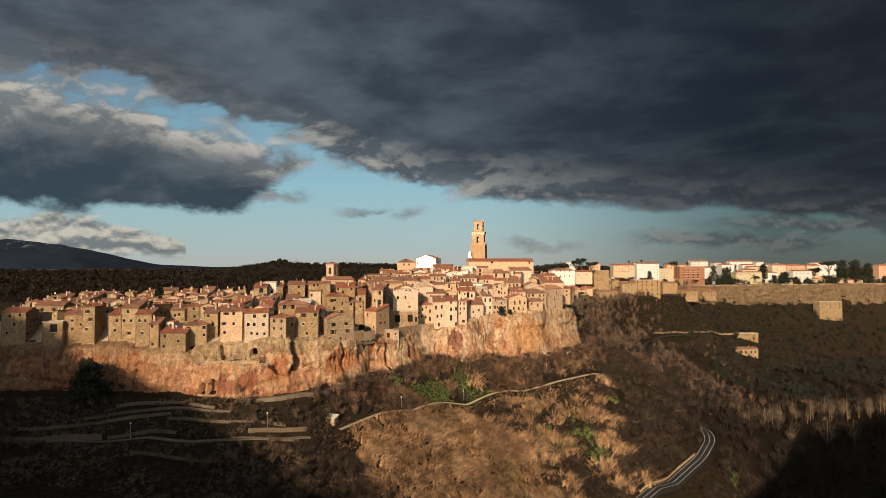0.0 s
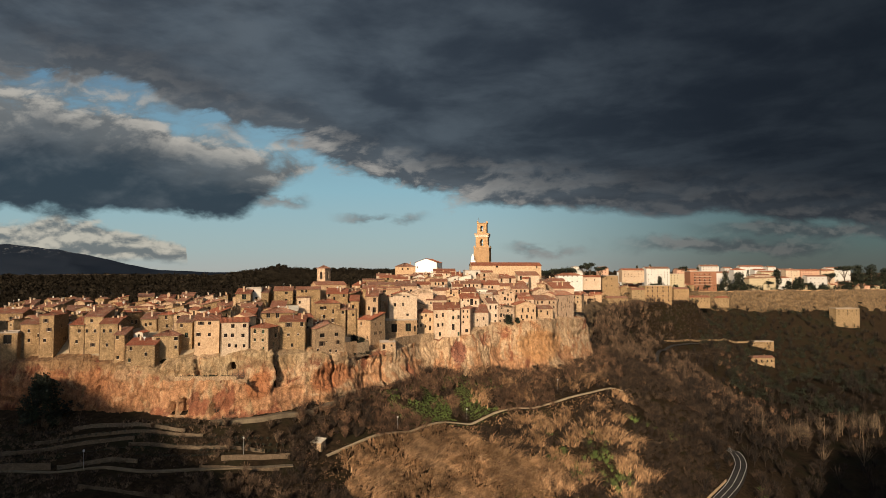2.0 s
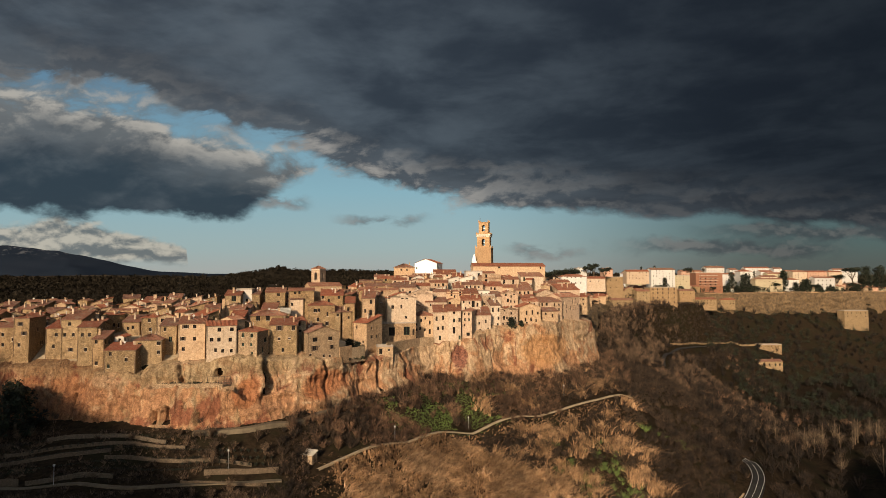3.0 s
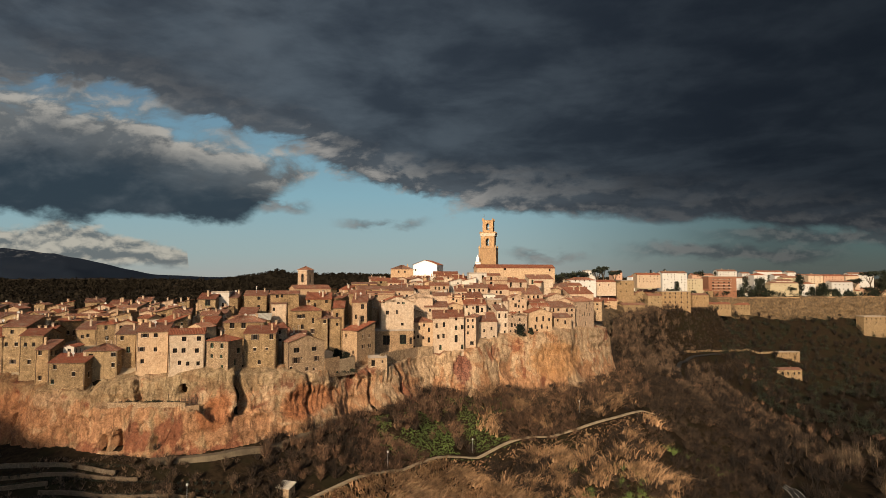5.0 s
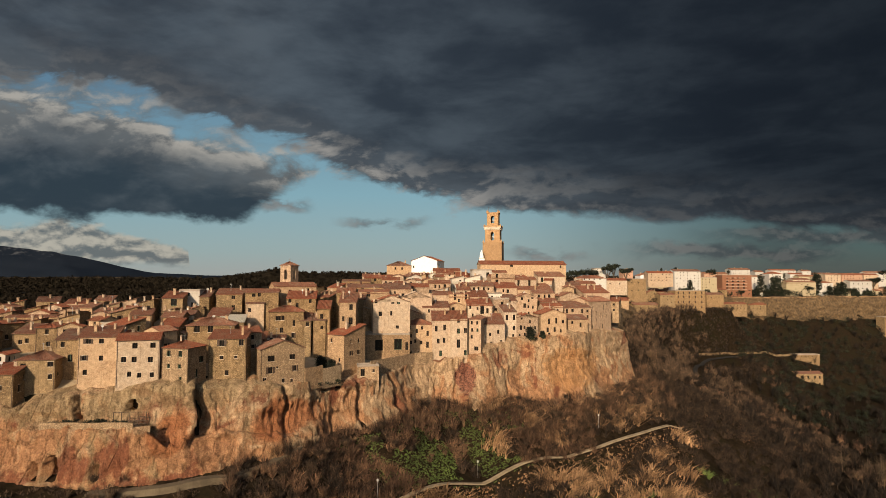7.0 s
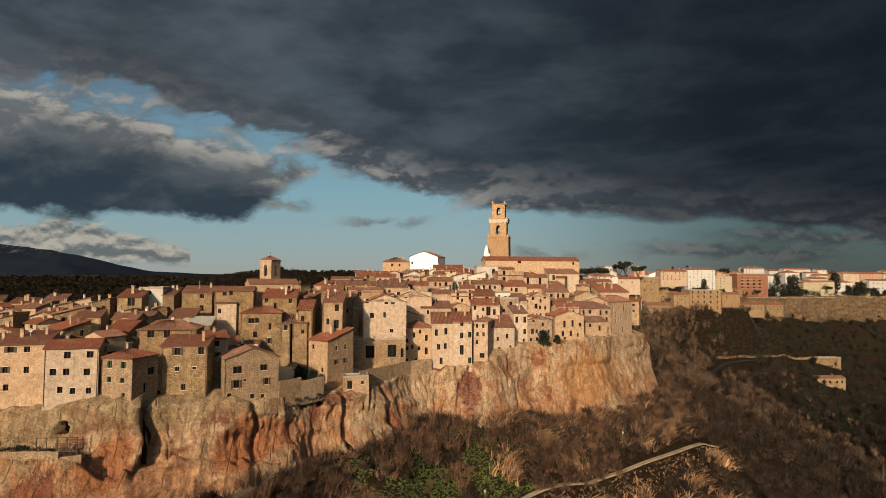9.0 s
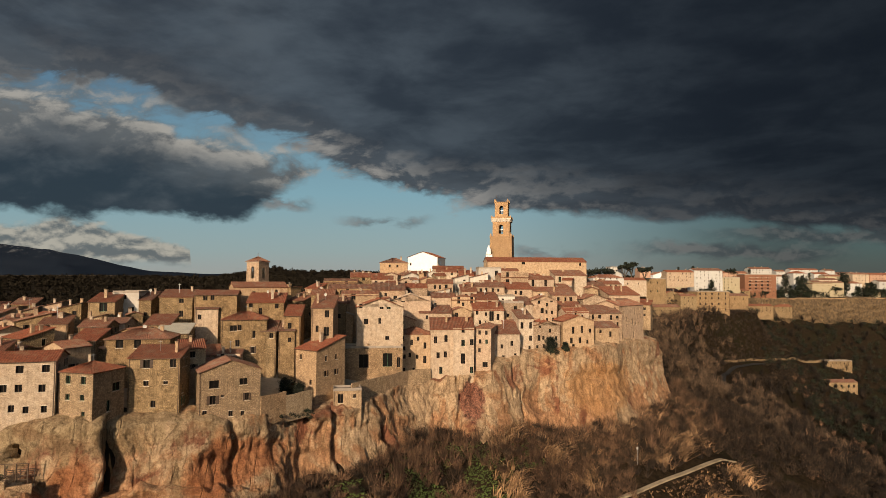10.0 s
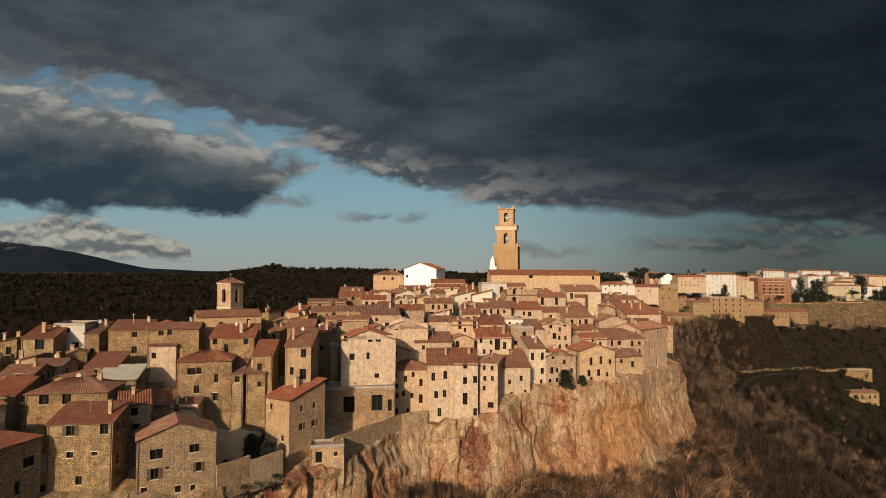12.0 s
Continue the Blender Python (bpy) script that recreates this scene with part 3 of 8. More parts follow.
def away(x, y):
    """The distance from the cliff's line."""
    x, y = np.asarray(x, float), np.asarray(y, float)
    best = np.full(np.broadcast(x, y).shape, 1e9)
    for i in range(len(EDGE_X) - 1):
        ax, ay, bx, by = EDGE_X[i], EDGE_Y[i], EDGE_X[i + 1], EDGE_Y[i + 1]
        dx, dy = bx - ax, by - ay
        s = np.clip(((x - ax) * dx + (y - ay) * dy) / (dx * dx + dy * dy), 0, 1)
        best = np.minimum(best, np.hypot(x - ax - s * dx, y - ay - s * dy))
    return best


def eaves(x, y):
    """The general height of the eaves over the town."""
    first = np.interp(x, [-260, -120, -60, 0, 50, 110], [55, 57, 57, 60, 62, 67])
    return first + np.interp(x, [-120, -60, 0, 60, 120], [0.15, 0.17, 0.25, 0.25, 0.12]) * (y - edge(x))


def swell(x, y, size, seed=0.0):
    """Cheap rolling relief."""
    a = np.sin(x / size + seed) * np.cos(y / size * 0.83 + seed * 1.7)
    b = np.sin((x + y) / size * 1.9 + seed * 2.3) * np.cos((x - y) / size * 1.6 + seed)
    c = np.sin(x / size * 4.3 + seed * 3) * np.sin(y / size * 3.9 - seed)
    return a * 0.55 + b * 0.3 + c * 0.15


def cliff_top(x):
    return np.interp(x, [-330, -200, -140, -122, -110, -80, -70, -62, -47, -44, -30, -8, 10, 28, 44, 60, 75, 90, 100, 112, 200, 250, 330, 700], [40, 40, 40, 38, 42, 44, 42.5, 42, 41.5, 38, 39, 40.5, 43, 48, 50, 50.5, 51, 49, 47, 46, 50, 53, 54, 54])


def cliff_foot(x):
    return np.interp(x, [-330, -120, -60, -40, -20, 0, 60, 98, 110, 140, 200, 300, 330, 450, 700], [19, 22, 23.5, 24.5, 26.5, 28.5, 24, 23, 23, 36, 42.5, 44, 37, 30, 28])


LANE = [(-194.4, 236.5), (-180.2, 236.0), (-159.2, 235.5), (-138.5, 235.5), (-105.9, 239.5), (-90.1, 244.0), (-73.6, 248.5), (-57.8, 253.5)]
PATH = [(-47.3, 264.0), (-36.0, 276.0), (-19.5, 291.3), (3.0, 310.5), (26.0, 327.8), (46.8, 340.3), (68.0, 349.5), (84.0, 360.0), (100.0, 371.8), (106.0, 377.5)]
LOWROAD = [(71.7, 250.0), (95.4, 268.5), (108.9, 279.5), (122.4, 292.0), (137.1, 305.5), (149.8, 324.5), (155.3, 340.5), (152.0, 343.5)]
HIGHROAD = [(197, 566), (217, 622), (250, 672), (296, 705)]


def from_line(x, y, pts):
    """The distance from a line of points."""
    x, y = np.asarray(x, float), np.asarray(y, float)
    best = np.full(np.broadcast(x, y).shape, 1e9)
    for (ax, ay), (bx, by) in zip(pts, pts[1:]):
        dx, dy = bx - ax, by - ay
        s = np.clip(((x - ax) * dx + (y - ay) * dy) / (dx * dx + dy * dy), 0, 1)
        best = np.minimum(best, np.hypot(x - ax - s * dx, y - ay - s * dy))
    return best


def ground_z(x, y):
    x, y = np.asarray(x, float), np.asarray(y, float)
    d, e = away(x, y), edge(x)
    # the plateau
    back = np.clip(y - e, 0, np.interp(x, [-120, 0, 120], [75, 105, 105]))
    town = eaves(x, e + back) - 9.5
    town = np.where(x > 110, np.interp(y, [600, 800, 1100], [50, 56, 62]), town)
    top = cliff_top(x)
    town = top + (np.maximum(town, top) - top) * np.clip((d - 2) / np.interp(x, [-120, -75, 0], [18, 48, 52]), 0, 1)
    behind = np.clip((y - e - np.interp(x, [-120, 0, 110], [95, 170, 260])) / 110, 0, 1) * np.clip((160 - x) / 120, 0, 1)
    plain = 36 + 9 * swell(x, y, 210, 1.0) + np.interp(y, [700, 1500, 2500, 4600], [0, 6, 22, 46])
    plain = np.where(x > 110, np.maximum(plain, np.interp(y, [800, 1500, 4600], [56, 64, 84])), plain)
    far = np.clip((y - 1150) / 500, 0, 1)
    high = town * (1 - behind) + plain * behind
    high = high * (1 - far) + plain * far
    # the valley
    foot = cliff_foot(x)
    steep = np.interp(x, [-120, -60, 0, 60, 98, 125, 200, 300, 340], [0.36, 0.48, 0.62, 0.44, 0.30, 0.50, 1.0, 1.15, 0.85])
    gentle = np.interp(x, [-120, -60, 0, 60, 120, 250, 330], [0.20, 0.34, 0.42, 0.44, 0.46, 0.46, 0.7])
    floor = np.interp(x, [-120, -60, 0, 60, 150, 300, 500], [8, -2, -24, -38, -44, -43, -43])
    # a shelf for houses under the side scarp, with the slope below it
    shelf = np.interp(x, [145, 175, 310, 340], [0, 22, 22, 0])
    low = foot - steep * 38 * np.clip((d - shelf) / (38 - shelf), 0, 1) - gentle * np.maximum(d - 38, 0)
    low = floor + np.logaddexp(0, (low - floor) / 3.0) * 3.0
    low = low + 1.4 * swell(x, y, 19, 0.4) * np.clip((d - 6) / 20, 0, 1) * np.clip(np.minimum(from_line(x, y, PATH), from_line(x, y, LOWROAD)) / 12, 0.1, 1)
    # an unseen hillside across the valley, behind the camera, added to cast shade
    ridge = np.clip((140 - y) / 135, 0, 1)
    rise = 7 * swell(x, y, 26, 0.8) + np.interp(x, [-700, -330, -290, -262, -225, -190, -150, -118, -75, -35, 5, 46, 80, 135, 205, 436], [185, 172, 154, 134, 122, 108, 91, 74, 57, 54, 57, 63, 76, 112, 133, 140])
    low = low + np.maximum(rise - low, 0) * ridge * ridge * (3 - 2 * ridge)
    w = np.where(y > e, np.clip((d - 2.5) / 2.5, 0, 1), 0.0)
    return low * (1 - w) + high * w


def spread(lo, hi, step, far_lo, far_hi, ratio=1.18):
    mid = list(np.arange(lo, hi, step))
    a, s = [], step
    p = lo
    while p > far_lo:
        s *= ratio
        p -= s
        a.append(p)
    b, s, p = [], step, mid[-1]
    while p < far_hi:
        s *= ratio
        p += s
        b.append(p)
    return np.array(a[::-1] + mid + b)


gx, gy = spread(-260, 430, 3.5, -4200, 4200), spread(170, 830, 3.5, -900, 4800)
GX, GY = np.meshgrid(gx, gy)
GZ = ground_z(GX, GY)
nx, ny = len(gx), len(gy)
ii = np.arange((ny - 1) * nx).reshape(ny - 1, nx)[:, :-1].ravel()
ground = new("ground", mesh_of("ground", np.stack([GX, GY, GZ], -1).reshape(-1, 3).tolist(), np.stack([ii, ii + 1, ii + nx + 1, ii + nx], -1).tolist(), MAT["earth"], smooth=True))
tagged(ground, "brown winter earth of the valley, plateau and far plain", "ground", kind="structure")


def cliff(name, line, top_of, step, rows, rough, label, batter, back=2.4, caves=(), mt="rock", rise=0.7, clefts=(), hollows=(), jag=1.0):
    """A weathered rock face along a line: ribs, hollows, caves and a lip on top."""
    line = np.array(line, float)
    run = np.concatenate([[0], np.cumsum(np.hypot(*np.diff(line, axis=0).T))])
    at = np.arange(0, run[-1], step)
    xs, ys = np.interp(at, run, line[:, 0]), np.interp(at, run, line[:, 1])
    for _ in range(2):
        xs[1:-1] = (xs[:-2] + xs[1:-1] * 2 + xs[2:]) / 4
        ys[1:-1] = (ys[:-2] + ys[1:-1] * 2 + ys[2:]) / 4
    tx, ty = np.gradient(xs), np.gradient(ys)
    ln = np.hypot(tx, ty)
    nxs, nys = ty / ln, -tx / ln
    lean = batter(xs)
    foot = np.minimum(ground_z(xs + nxs * (lean + 3), ys + nys * (lean + 3)), ground_z(xs + nxs * 2, ys + nys * 2)) - 3
    top = top_of(xs) + np.array([noise.noise((x * 0.09, y * 0.09, 0)) * 1.3 + noise.noise((x * 0.45, y * 0.45, 5)) * 0.8 * jag for x, y in zip(xs, ys)])
    verts, faces = [], []
    for j in range(rows + 4):
        f = min(j / rows, 1.0)
        for i, x in enumerate(xs):
            z = foot[i] + (top[i] - foot[i]) * f
            p = (x * 0.075, ys[i] * 0.075, z * 0.05)
            q = (x * 0.31 + 7, ys[i] * 0.31, z * 0.10)
            r = (x * 0.5, ys[i] * 0.5, z * 0.38 + 3)
            s = (x * 0.85, ys[i] * 0.85, z * 0.5)
            g = noise.noise(p) * 2.6 - abs(noise.noise(q)) * 1.3 + noise.noise(r) * 0.6 + noise.noise(s) * 0.5 + noise.noise((x * 0.06, ys[i] * 0.06, z * 0.3)) * 1.3 + noise.noise((x * 1.9, ys[i] * 1.9, z * 1.5)) * 0.3
            g = rough * (g + 1.0) * (1 - 0.65 * max(0.0, f * 4 - 3.0)) + (1 - f) ** 1.5 * lean[i]
            for cx, cz, cw, ch in caves:
                e = ((x - cx) / cw) ** 2 + (max(z - cz, 0) / ch) ** 2
                if e < 1 and z > cz - ch * 0.9:
                    g = min(g, -13.0)
            for cx, cz, rx, rz, depth in hollows:
                g -= depth * max(0.0, 1 - ((x - cx) / rx) ** 2 - ((z - cz) / rz) ** 2)
            for cx, cw, depth in clefts:
                g -= depth * max(0.0, 1 - ((x + 0.25 * (ys[i] - 285) - cx + 0.6 * math.sin(z * 0.5)) / cw) ** 2) ** 0.5 if abs(x + 0.25 * (ys[i] - 285) - cx + 0.6 * math.sin(z * 0.5)) < cw else 0.0
            if j > rows:
                g, z = g * 0.4 - (j - rows) * back, z + rise * (j - rows)
            verts.append((x + nxs[i] * g, ys[i] + nys[i] * g, z))
    n = len(xs)
    for j in range(rows + 3):
        for i in range(n - 1):
            faces.append((j * n + i, j * n + i + 1, (j + 1) * n + i + 1, (j + 1) * n + i))
    return tagged(new(name, mesh_of(name, verts, faces, MAT[mt], smooth=True)), label, "cliff", kind="structure")


town_line = [(x, y) for x, y in zip(EDGE_X, EDGE_Y) if x < 120]
far_line = [(x, y) for x, y in zip(EDGE_X, EDGE_Y) if x > 105]
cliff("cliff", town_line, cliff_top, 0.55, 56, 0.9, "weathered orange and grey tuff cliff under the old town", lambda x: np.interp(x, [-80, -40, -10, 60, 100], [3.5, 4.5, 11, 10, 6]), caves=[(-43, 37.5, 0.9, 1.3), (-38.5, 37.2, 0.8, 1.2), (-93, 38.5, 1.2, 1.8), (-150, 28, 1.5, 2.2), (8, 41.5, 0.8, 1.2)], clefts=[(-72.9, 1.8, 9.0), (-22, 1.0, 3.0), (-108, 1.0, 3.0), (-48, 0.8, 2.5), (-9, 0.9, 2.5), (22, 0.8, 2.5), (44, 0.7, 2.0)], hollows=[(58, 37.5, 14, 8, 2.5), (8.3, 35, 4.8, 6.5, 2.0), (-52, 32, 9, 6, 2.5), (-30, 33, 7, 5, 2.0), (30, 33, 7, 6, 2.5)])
cliff("tuff_scarp", far_line, cliff_top, 1.6, 26, 1.4, "pale ochre tuff scarp under the newer quarter", lambda x: x * 0 + 4, mt="scarp")
cliff("rock_ledge", [(-150, 283), (-134, 277), (-118, 275), (-96, 274.5), (-84, 277), (-78, 281), (-64, 289.5), (-52, 296), (-42, 307)], lambda x: np.interp(x, [-150, -128, -118, -86, -83, -80, -74, -67, -58, -48, -42], [28, 30, 33.8, 34.2, 32, 27.5, 28.5, 29.8, 28.2, 26, 24]), 0.45, 40, 0.8, "lower shelf of orange tuff with cave mouths and a garden on top", lambda x: x * 0 + 2.5, 4.5, caves=[(-113.4, 22.8, 1.3, 3.0), (-109.2, 23.2, 1.7, 3.6), (-128, 22.5, 1.2, 2.6), (-97, 22.5, 1.0, 2.4)], rise=0.1, hollows=[(-122, 27, 6, 4, 2.0), (-103, 26, 4, 4, 1.5), (-70, 27, 8, 3, 2.5)], jag=2.2)


# ---- streets and yards between the houses ----
sx, sy = np.arange(-246, 112, 3.0), np.arange(270, 560, 3.0)
SX, SY = np.meshgrid(sx, sy)
SZ = ground_z(SX, SY) + 0.12
inside = (SY > edge(SX) + 1) & (away(SX, SY) > 6) & (SY < edge(SX) + np.interp(SX, [-240, -100, -60, 0, 112], [70, 90, 115, 150, 130]))
cols = len(sx)
quads = [(j * cols + i, j * cols + i + 1, (j + 1) * cols + i + 1, (j + 1) * cols + i) for j in range(len(sy) - 1) for i in range(cols - 1) if inside[j, i] and inside[j, i + 1] and inside[j + 1, i] and inside[j + 1, i + 1]]
tagged(new("pavement", mesh_of("pavement", np.stack([SX, SY, SZ], -1).reshape(-1, 3).tolist(), quads, MAT["dirt"], smooth=True)), "pale worn stone paving of the old town's lanes and yards", "pavement", kind="structure")


# ---- houses ----
OCCUPIED = []
SHARED = {}


def window_mesh(w, h, style):
    """Frame, and pane behind it, shared by windows of one size."""
    key = (w, h, style)
    if key not in SHARED:
        t = 0.07
        dims = [(-w / 2, 0.30, -h / 2, -w / 2 + t, 0.36, h / 2), (w / 2 - t, 0.30, -h / 2, w / 2, 0.36, h / 2), (-w / 2, 0.30, h / 2 - t, w / 2, 0.36, h / 2), (-w / 2, 0.30, -h / 2, w / 2, 0.36, -h / 2 + t), (-0.04, 0.31, -h / 2, 0.04, 0.35, h / 2)]
        fr = boxes("window_frame", dims, MAT[style])
        pn = mesh_of("pane", [(-w / 2, 0.40, -h / 2), (w / 2, 0.40, -h / 2), (w / 2, 0.40, h / 2), (-w / 2, 0.40, h / 2)], [(0, 1, 2, 3)], MAT["glass"])
        sl = boxes("sill", [(-w / 2 - 0.12, -0.10, -h / 2 - 0.12, w / 2 + 0.12, 0.10, -h / 2)], MAT["sill"])
        vs, fs = [], []
        for x0, y0, z0, x1, y1, z1 in dims:
            k = len(vs)
            vs += [(x0, y0, z0), (x1, y0, z0), (x1, y0, z1), (x0, y0, z1)]
            fs.append((k, k + 1, k + 2, k + 3))
        k = len(vs)
        vs += [tuple(v.co) for v in pn.vertices]
        fs.append((k, k + 1, k + 2, k + 3))
        far = mesh_of("window", vs, fs, [MAT[style], MAT["glass"]], [0] * (len(fs) - 1) + [1])
        SHARED[key] = fr, pn, sl, far
    return SHARED[key]


def shutter_mesh(w, h, style):
    key = ("shutter", w, h, style)
    if key not in SHARED:
        v, f = [], []
        n = max(3, int(h / 0.22))
        for i in range(n + 1):
            z = -h / 2 + h * i / n
            v += [(0, -0.02, z), (w / 2, -0.02, z), (0, -0.07, z), (w / 2, -0.07, z)]
        for i in range(n):
            a, b = 4 * i, 4 * i + 4
            f += [(a + 2, a + 3, b + 1, b), (b, b + 1, b + 3, b + 2)]
        k = len(v)
        v += [(0, 0, -h / 2), (w / 2, 0, -h / 2), (w / 2, 0, h / 2), (0, 0, h / 2)]
        f += [(k, k + 3, k + 2, k + 1), (k, k + 1, 1, 0)]
        SHARED[key] = mesh_of("shutter", v, f, MAT[style])
    return SHARED[key]


def facade(verts, faces, origin, along, width, height, holes, deep=0.42, foot=-8.0):
    """A wall face with real openings and their reveals."""
    nrm = Vector((along.y, -along.x, 0))
    us = sorted({0.0, width, *[round(c + s * w / 2, 3) for c, v, w, h in holes for s in (-1, 1)]})
    vs = sorted({foot, height, *[round(v + s * h / 2, 3) for c, v, w, h in holes for s in (-1, 1)]})
    at = {}

    def put(u, v, d=0.0):
        key = (u, v, d)
        if key not in at:
            at[key] = len(verts)
            verts.append(tuple(origin + along * u - nrm * d + Vector((0, 0, v))))
        return at[key]

    for a, b in zip(us, us[1:]):
        for c, d in zip(vs, vs[1:]):
            mu, mv = (a + b) / 2, (c + d) / 2
            if any(abs(mu - h[0]) < h[2] / 2 and abs(mv - h[1]) < h[3] / 2 for h in holes):
                continue
            faces.append((put(a, c), put(b, c), put(b, d), put(a, d)))
    for c, v, w, h in holes:
        a, b, lo, hi = round(c - w / 2, 3), round(c + w / 2, 3), round(v - h / 2, 3), round(v + h / 2, 3)
        ring = [(a, lo), (b, lo), (b, hi), (a, hi)]
        for (p, q), (r, s) in zip(ring, ring[1:] + ring[:1]):
            faces.append((put(p, q), put(p, q, deep), put(r, s, deep), put(r, s)))


def roof_sheet(verts, faces, e0, e1, r1, r0, pitch=0.5, lip=0.12):
    """Rows of pan tiles between the eaves e0-e1 and the ridge r0-r1."""
    e0, e1, r0, r1 = map(Vector, (e0, e1, r0, r1))
    n = max(3, int((e1 - e0).length / pitch))
    nrm = (e1 - e0).cross(r0 - e0)
    if nrm.length < 1e-6:
        nrm = (e1 - e0).cross(r1 - e0)
    nrm.normalize()
    k = len(verts)
    for i in range(2 * n + 1):
        f = i / (2 * n)
        up = nrm * (lip if i % 2 else 0.0)
        for a, b in ((e0, e1), (r0, r1)):
            verts.append(tuple(a.lerp(b, f) + up))
        verts.append(tuple(e0.lerp(e1, f) - nrm * 0.16))
    for i in range(2 * n):
        a, b = k + 3 * i, k + 3 * i + 3
        faces.append((a, b, b + 1, a + 1))
        faces.append((a + 2, b + 2, b, a))
    k = len(verts)
    verts.extend(tuple(p - nrm * 0.16) for p in (e0, e1, r1, r0))
    faces.append((k + 3, k + 2, k + 1, k))


def rows_of(width, height, rng, gaps, step=2.6):
    out = []
    n = int((width - 1.0) / step)
    if n < 1:
        return out
    off = (width - (n - 1) * step) / 2
    v = height - 1.7
    small = step > 3.5
    while v > 1.6:
        for i in range(n):
            if rng.random() > gaps:
                out.append((round(off + i * step + rng.uniform(-0.25, 0.25), 1), round(v + rng.uniform(-0.2, 0.2), 1), rng.choice((0.9, 1.0)) if small else rng.choice((0.9, 1.0, 1.2, 1.3)), rng.choice((1.2, 1.4)) if small else rng.choice((1.2, 1.6, 1.8, 2.1))))
        v -= 3.1
    return out


WALL_WORDS = {"brown": "weathered brown stone", "stone": "rough beige stone", "rubble": "coarse rubble stone", "ochre": "ochre rendered", "cream": "cream rendered", "white": "white rendered", "bright": "clean white rendered", "plaster": "pale plastered", "grey": "grey rendered", "salmon": "salmon rendered", "yellow": "yellow rendered", "orange": "orange rendered", "tuff": "honey tuff stone"}
ROOF_WORDS = {"P": "pitched clay tile roof", "M": "single-slope clay tile roof", "ML": "single-slope clay tile roof", "H": "hipped clay tile roof", "G": "gabled clay tile roof", "F": "flat terrace roof"}


def annexe(base, rng, w, h, dep, wall):
    """A lean-to against a house: sloping tiled roof and one window."""
    deep, high = rng.uniform(2.0, 3.6), h - rng.uniform(1.8, 4.5)
    side = rng.choice(("front", "front", "left", "right"))
    span = w if side == "front" else dep
    wide = min(span, rng.uniform(2.8, 5.0))
    off = rng.uniform(0, span - wide)
    m = {"front": pose(off, -deep, 0), "left": pose(-deep, off + wide, 0, 0, 0, -90), "right": pose(w + deep, off, 0, 0, 0, 90)}[side]
    rise = deep * rng.uniform(0.22, 0.4)
    X, Y = Vector((1, 0, 0)), Vector((0, 1, 0))
    hole = (wide / 2 + rng.uniform(-0.4, 0.4), high - rng.uniform(1.3, 1.8), 0.9, 1.3)
    v, f = [], []
    facade(v, f, Vector((0, 0, 0)), X, wide, high, [hole], foot=-8.0)
    k = len(v)
    v += [(0, 0, -8), (0, deep, -8), (0, deep, high + rise), (0, 0, high), (wide, 0, -8), (wide, deep, -8), (wide, deep, high + rise), (wide, 0, high)]
    f += [(k, k + 3, k + 2, k + 1), (k + 4, k + 5, k + 6, k + 7)]
    body = part("annexe", mesh_of("wall", v, f, MAT[wall]), base, "lean-to against the house", m)
    rv, rf = [], []
    roof_sheet(rv, rf, (-0.2, -0.3, high - 0.05), (wide + 0.2, -0.3, high - 0.05), (wide + 0.2, deep, high + rise + 0.05), (-0.2, deep, high + rise + 0.05))
    part("roof", mesh_of("roof", rv, rf, MAT[rng.choice(("tile", "tile", "pale"))]), body)
    part("window", window_mesh(0.9, 1.3, "frame")[3], body, m=pose(hole[0], 0, hole[1]))


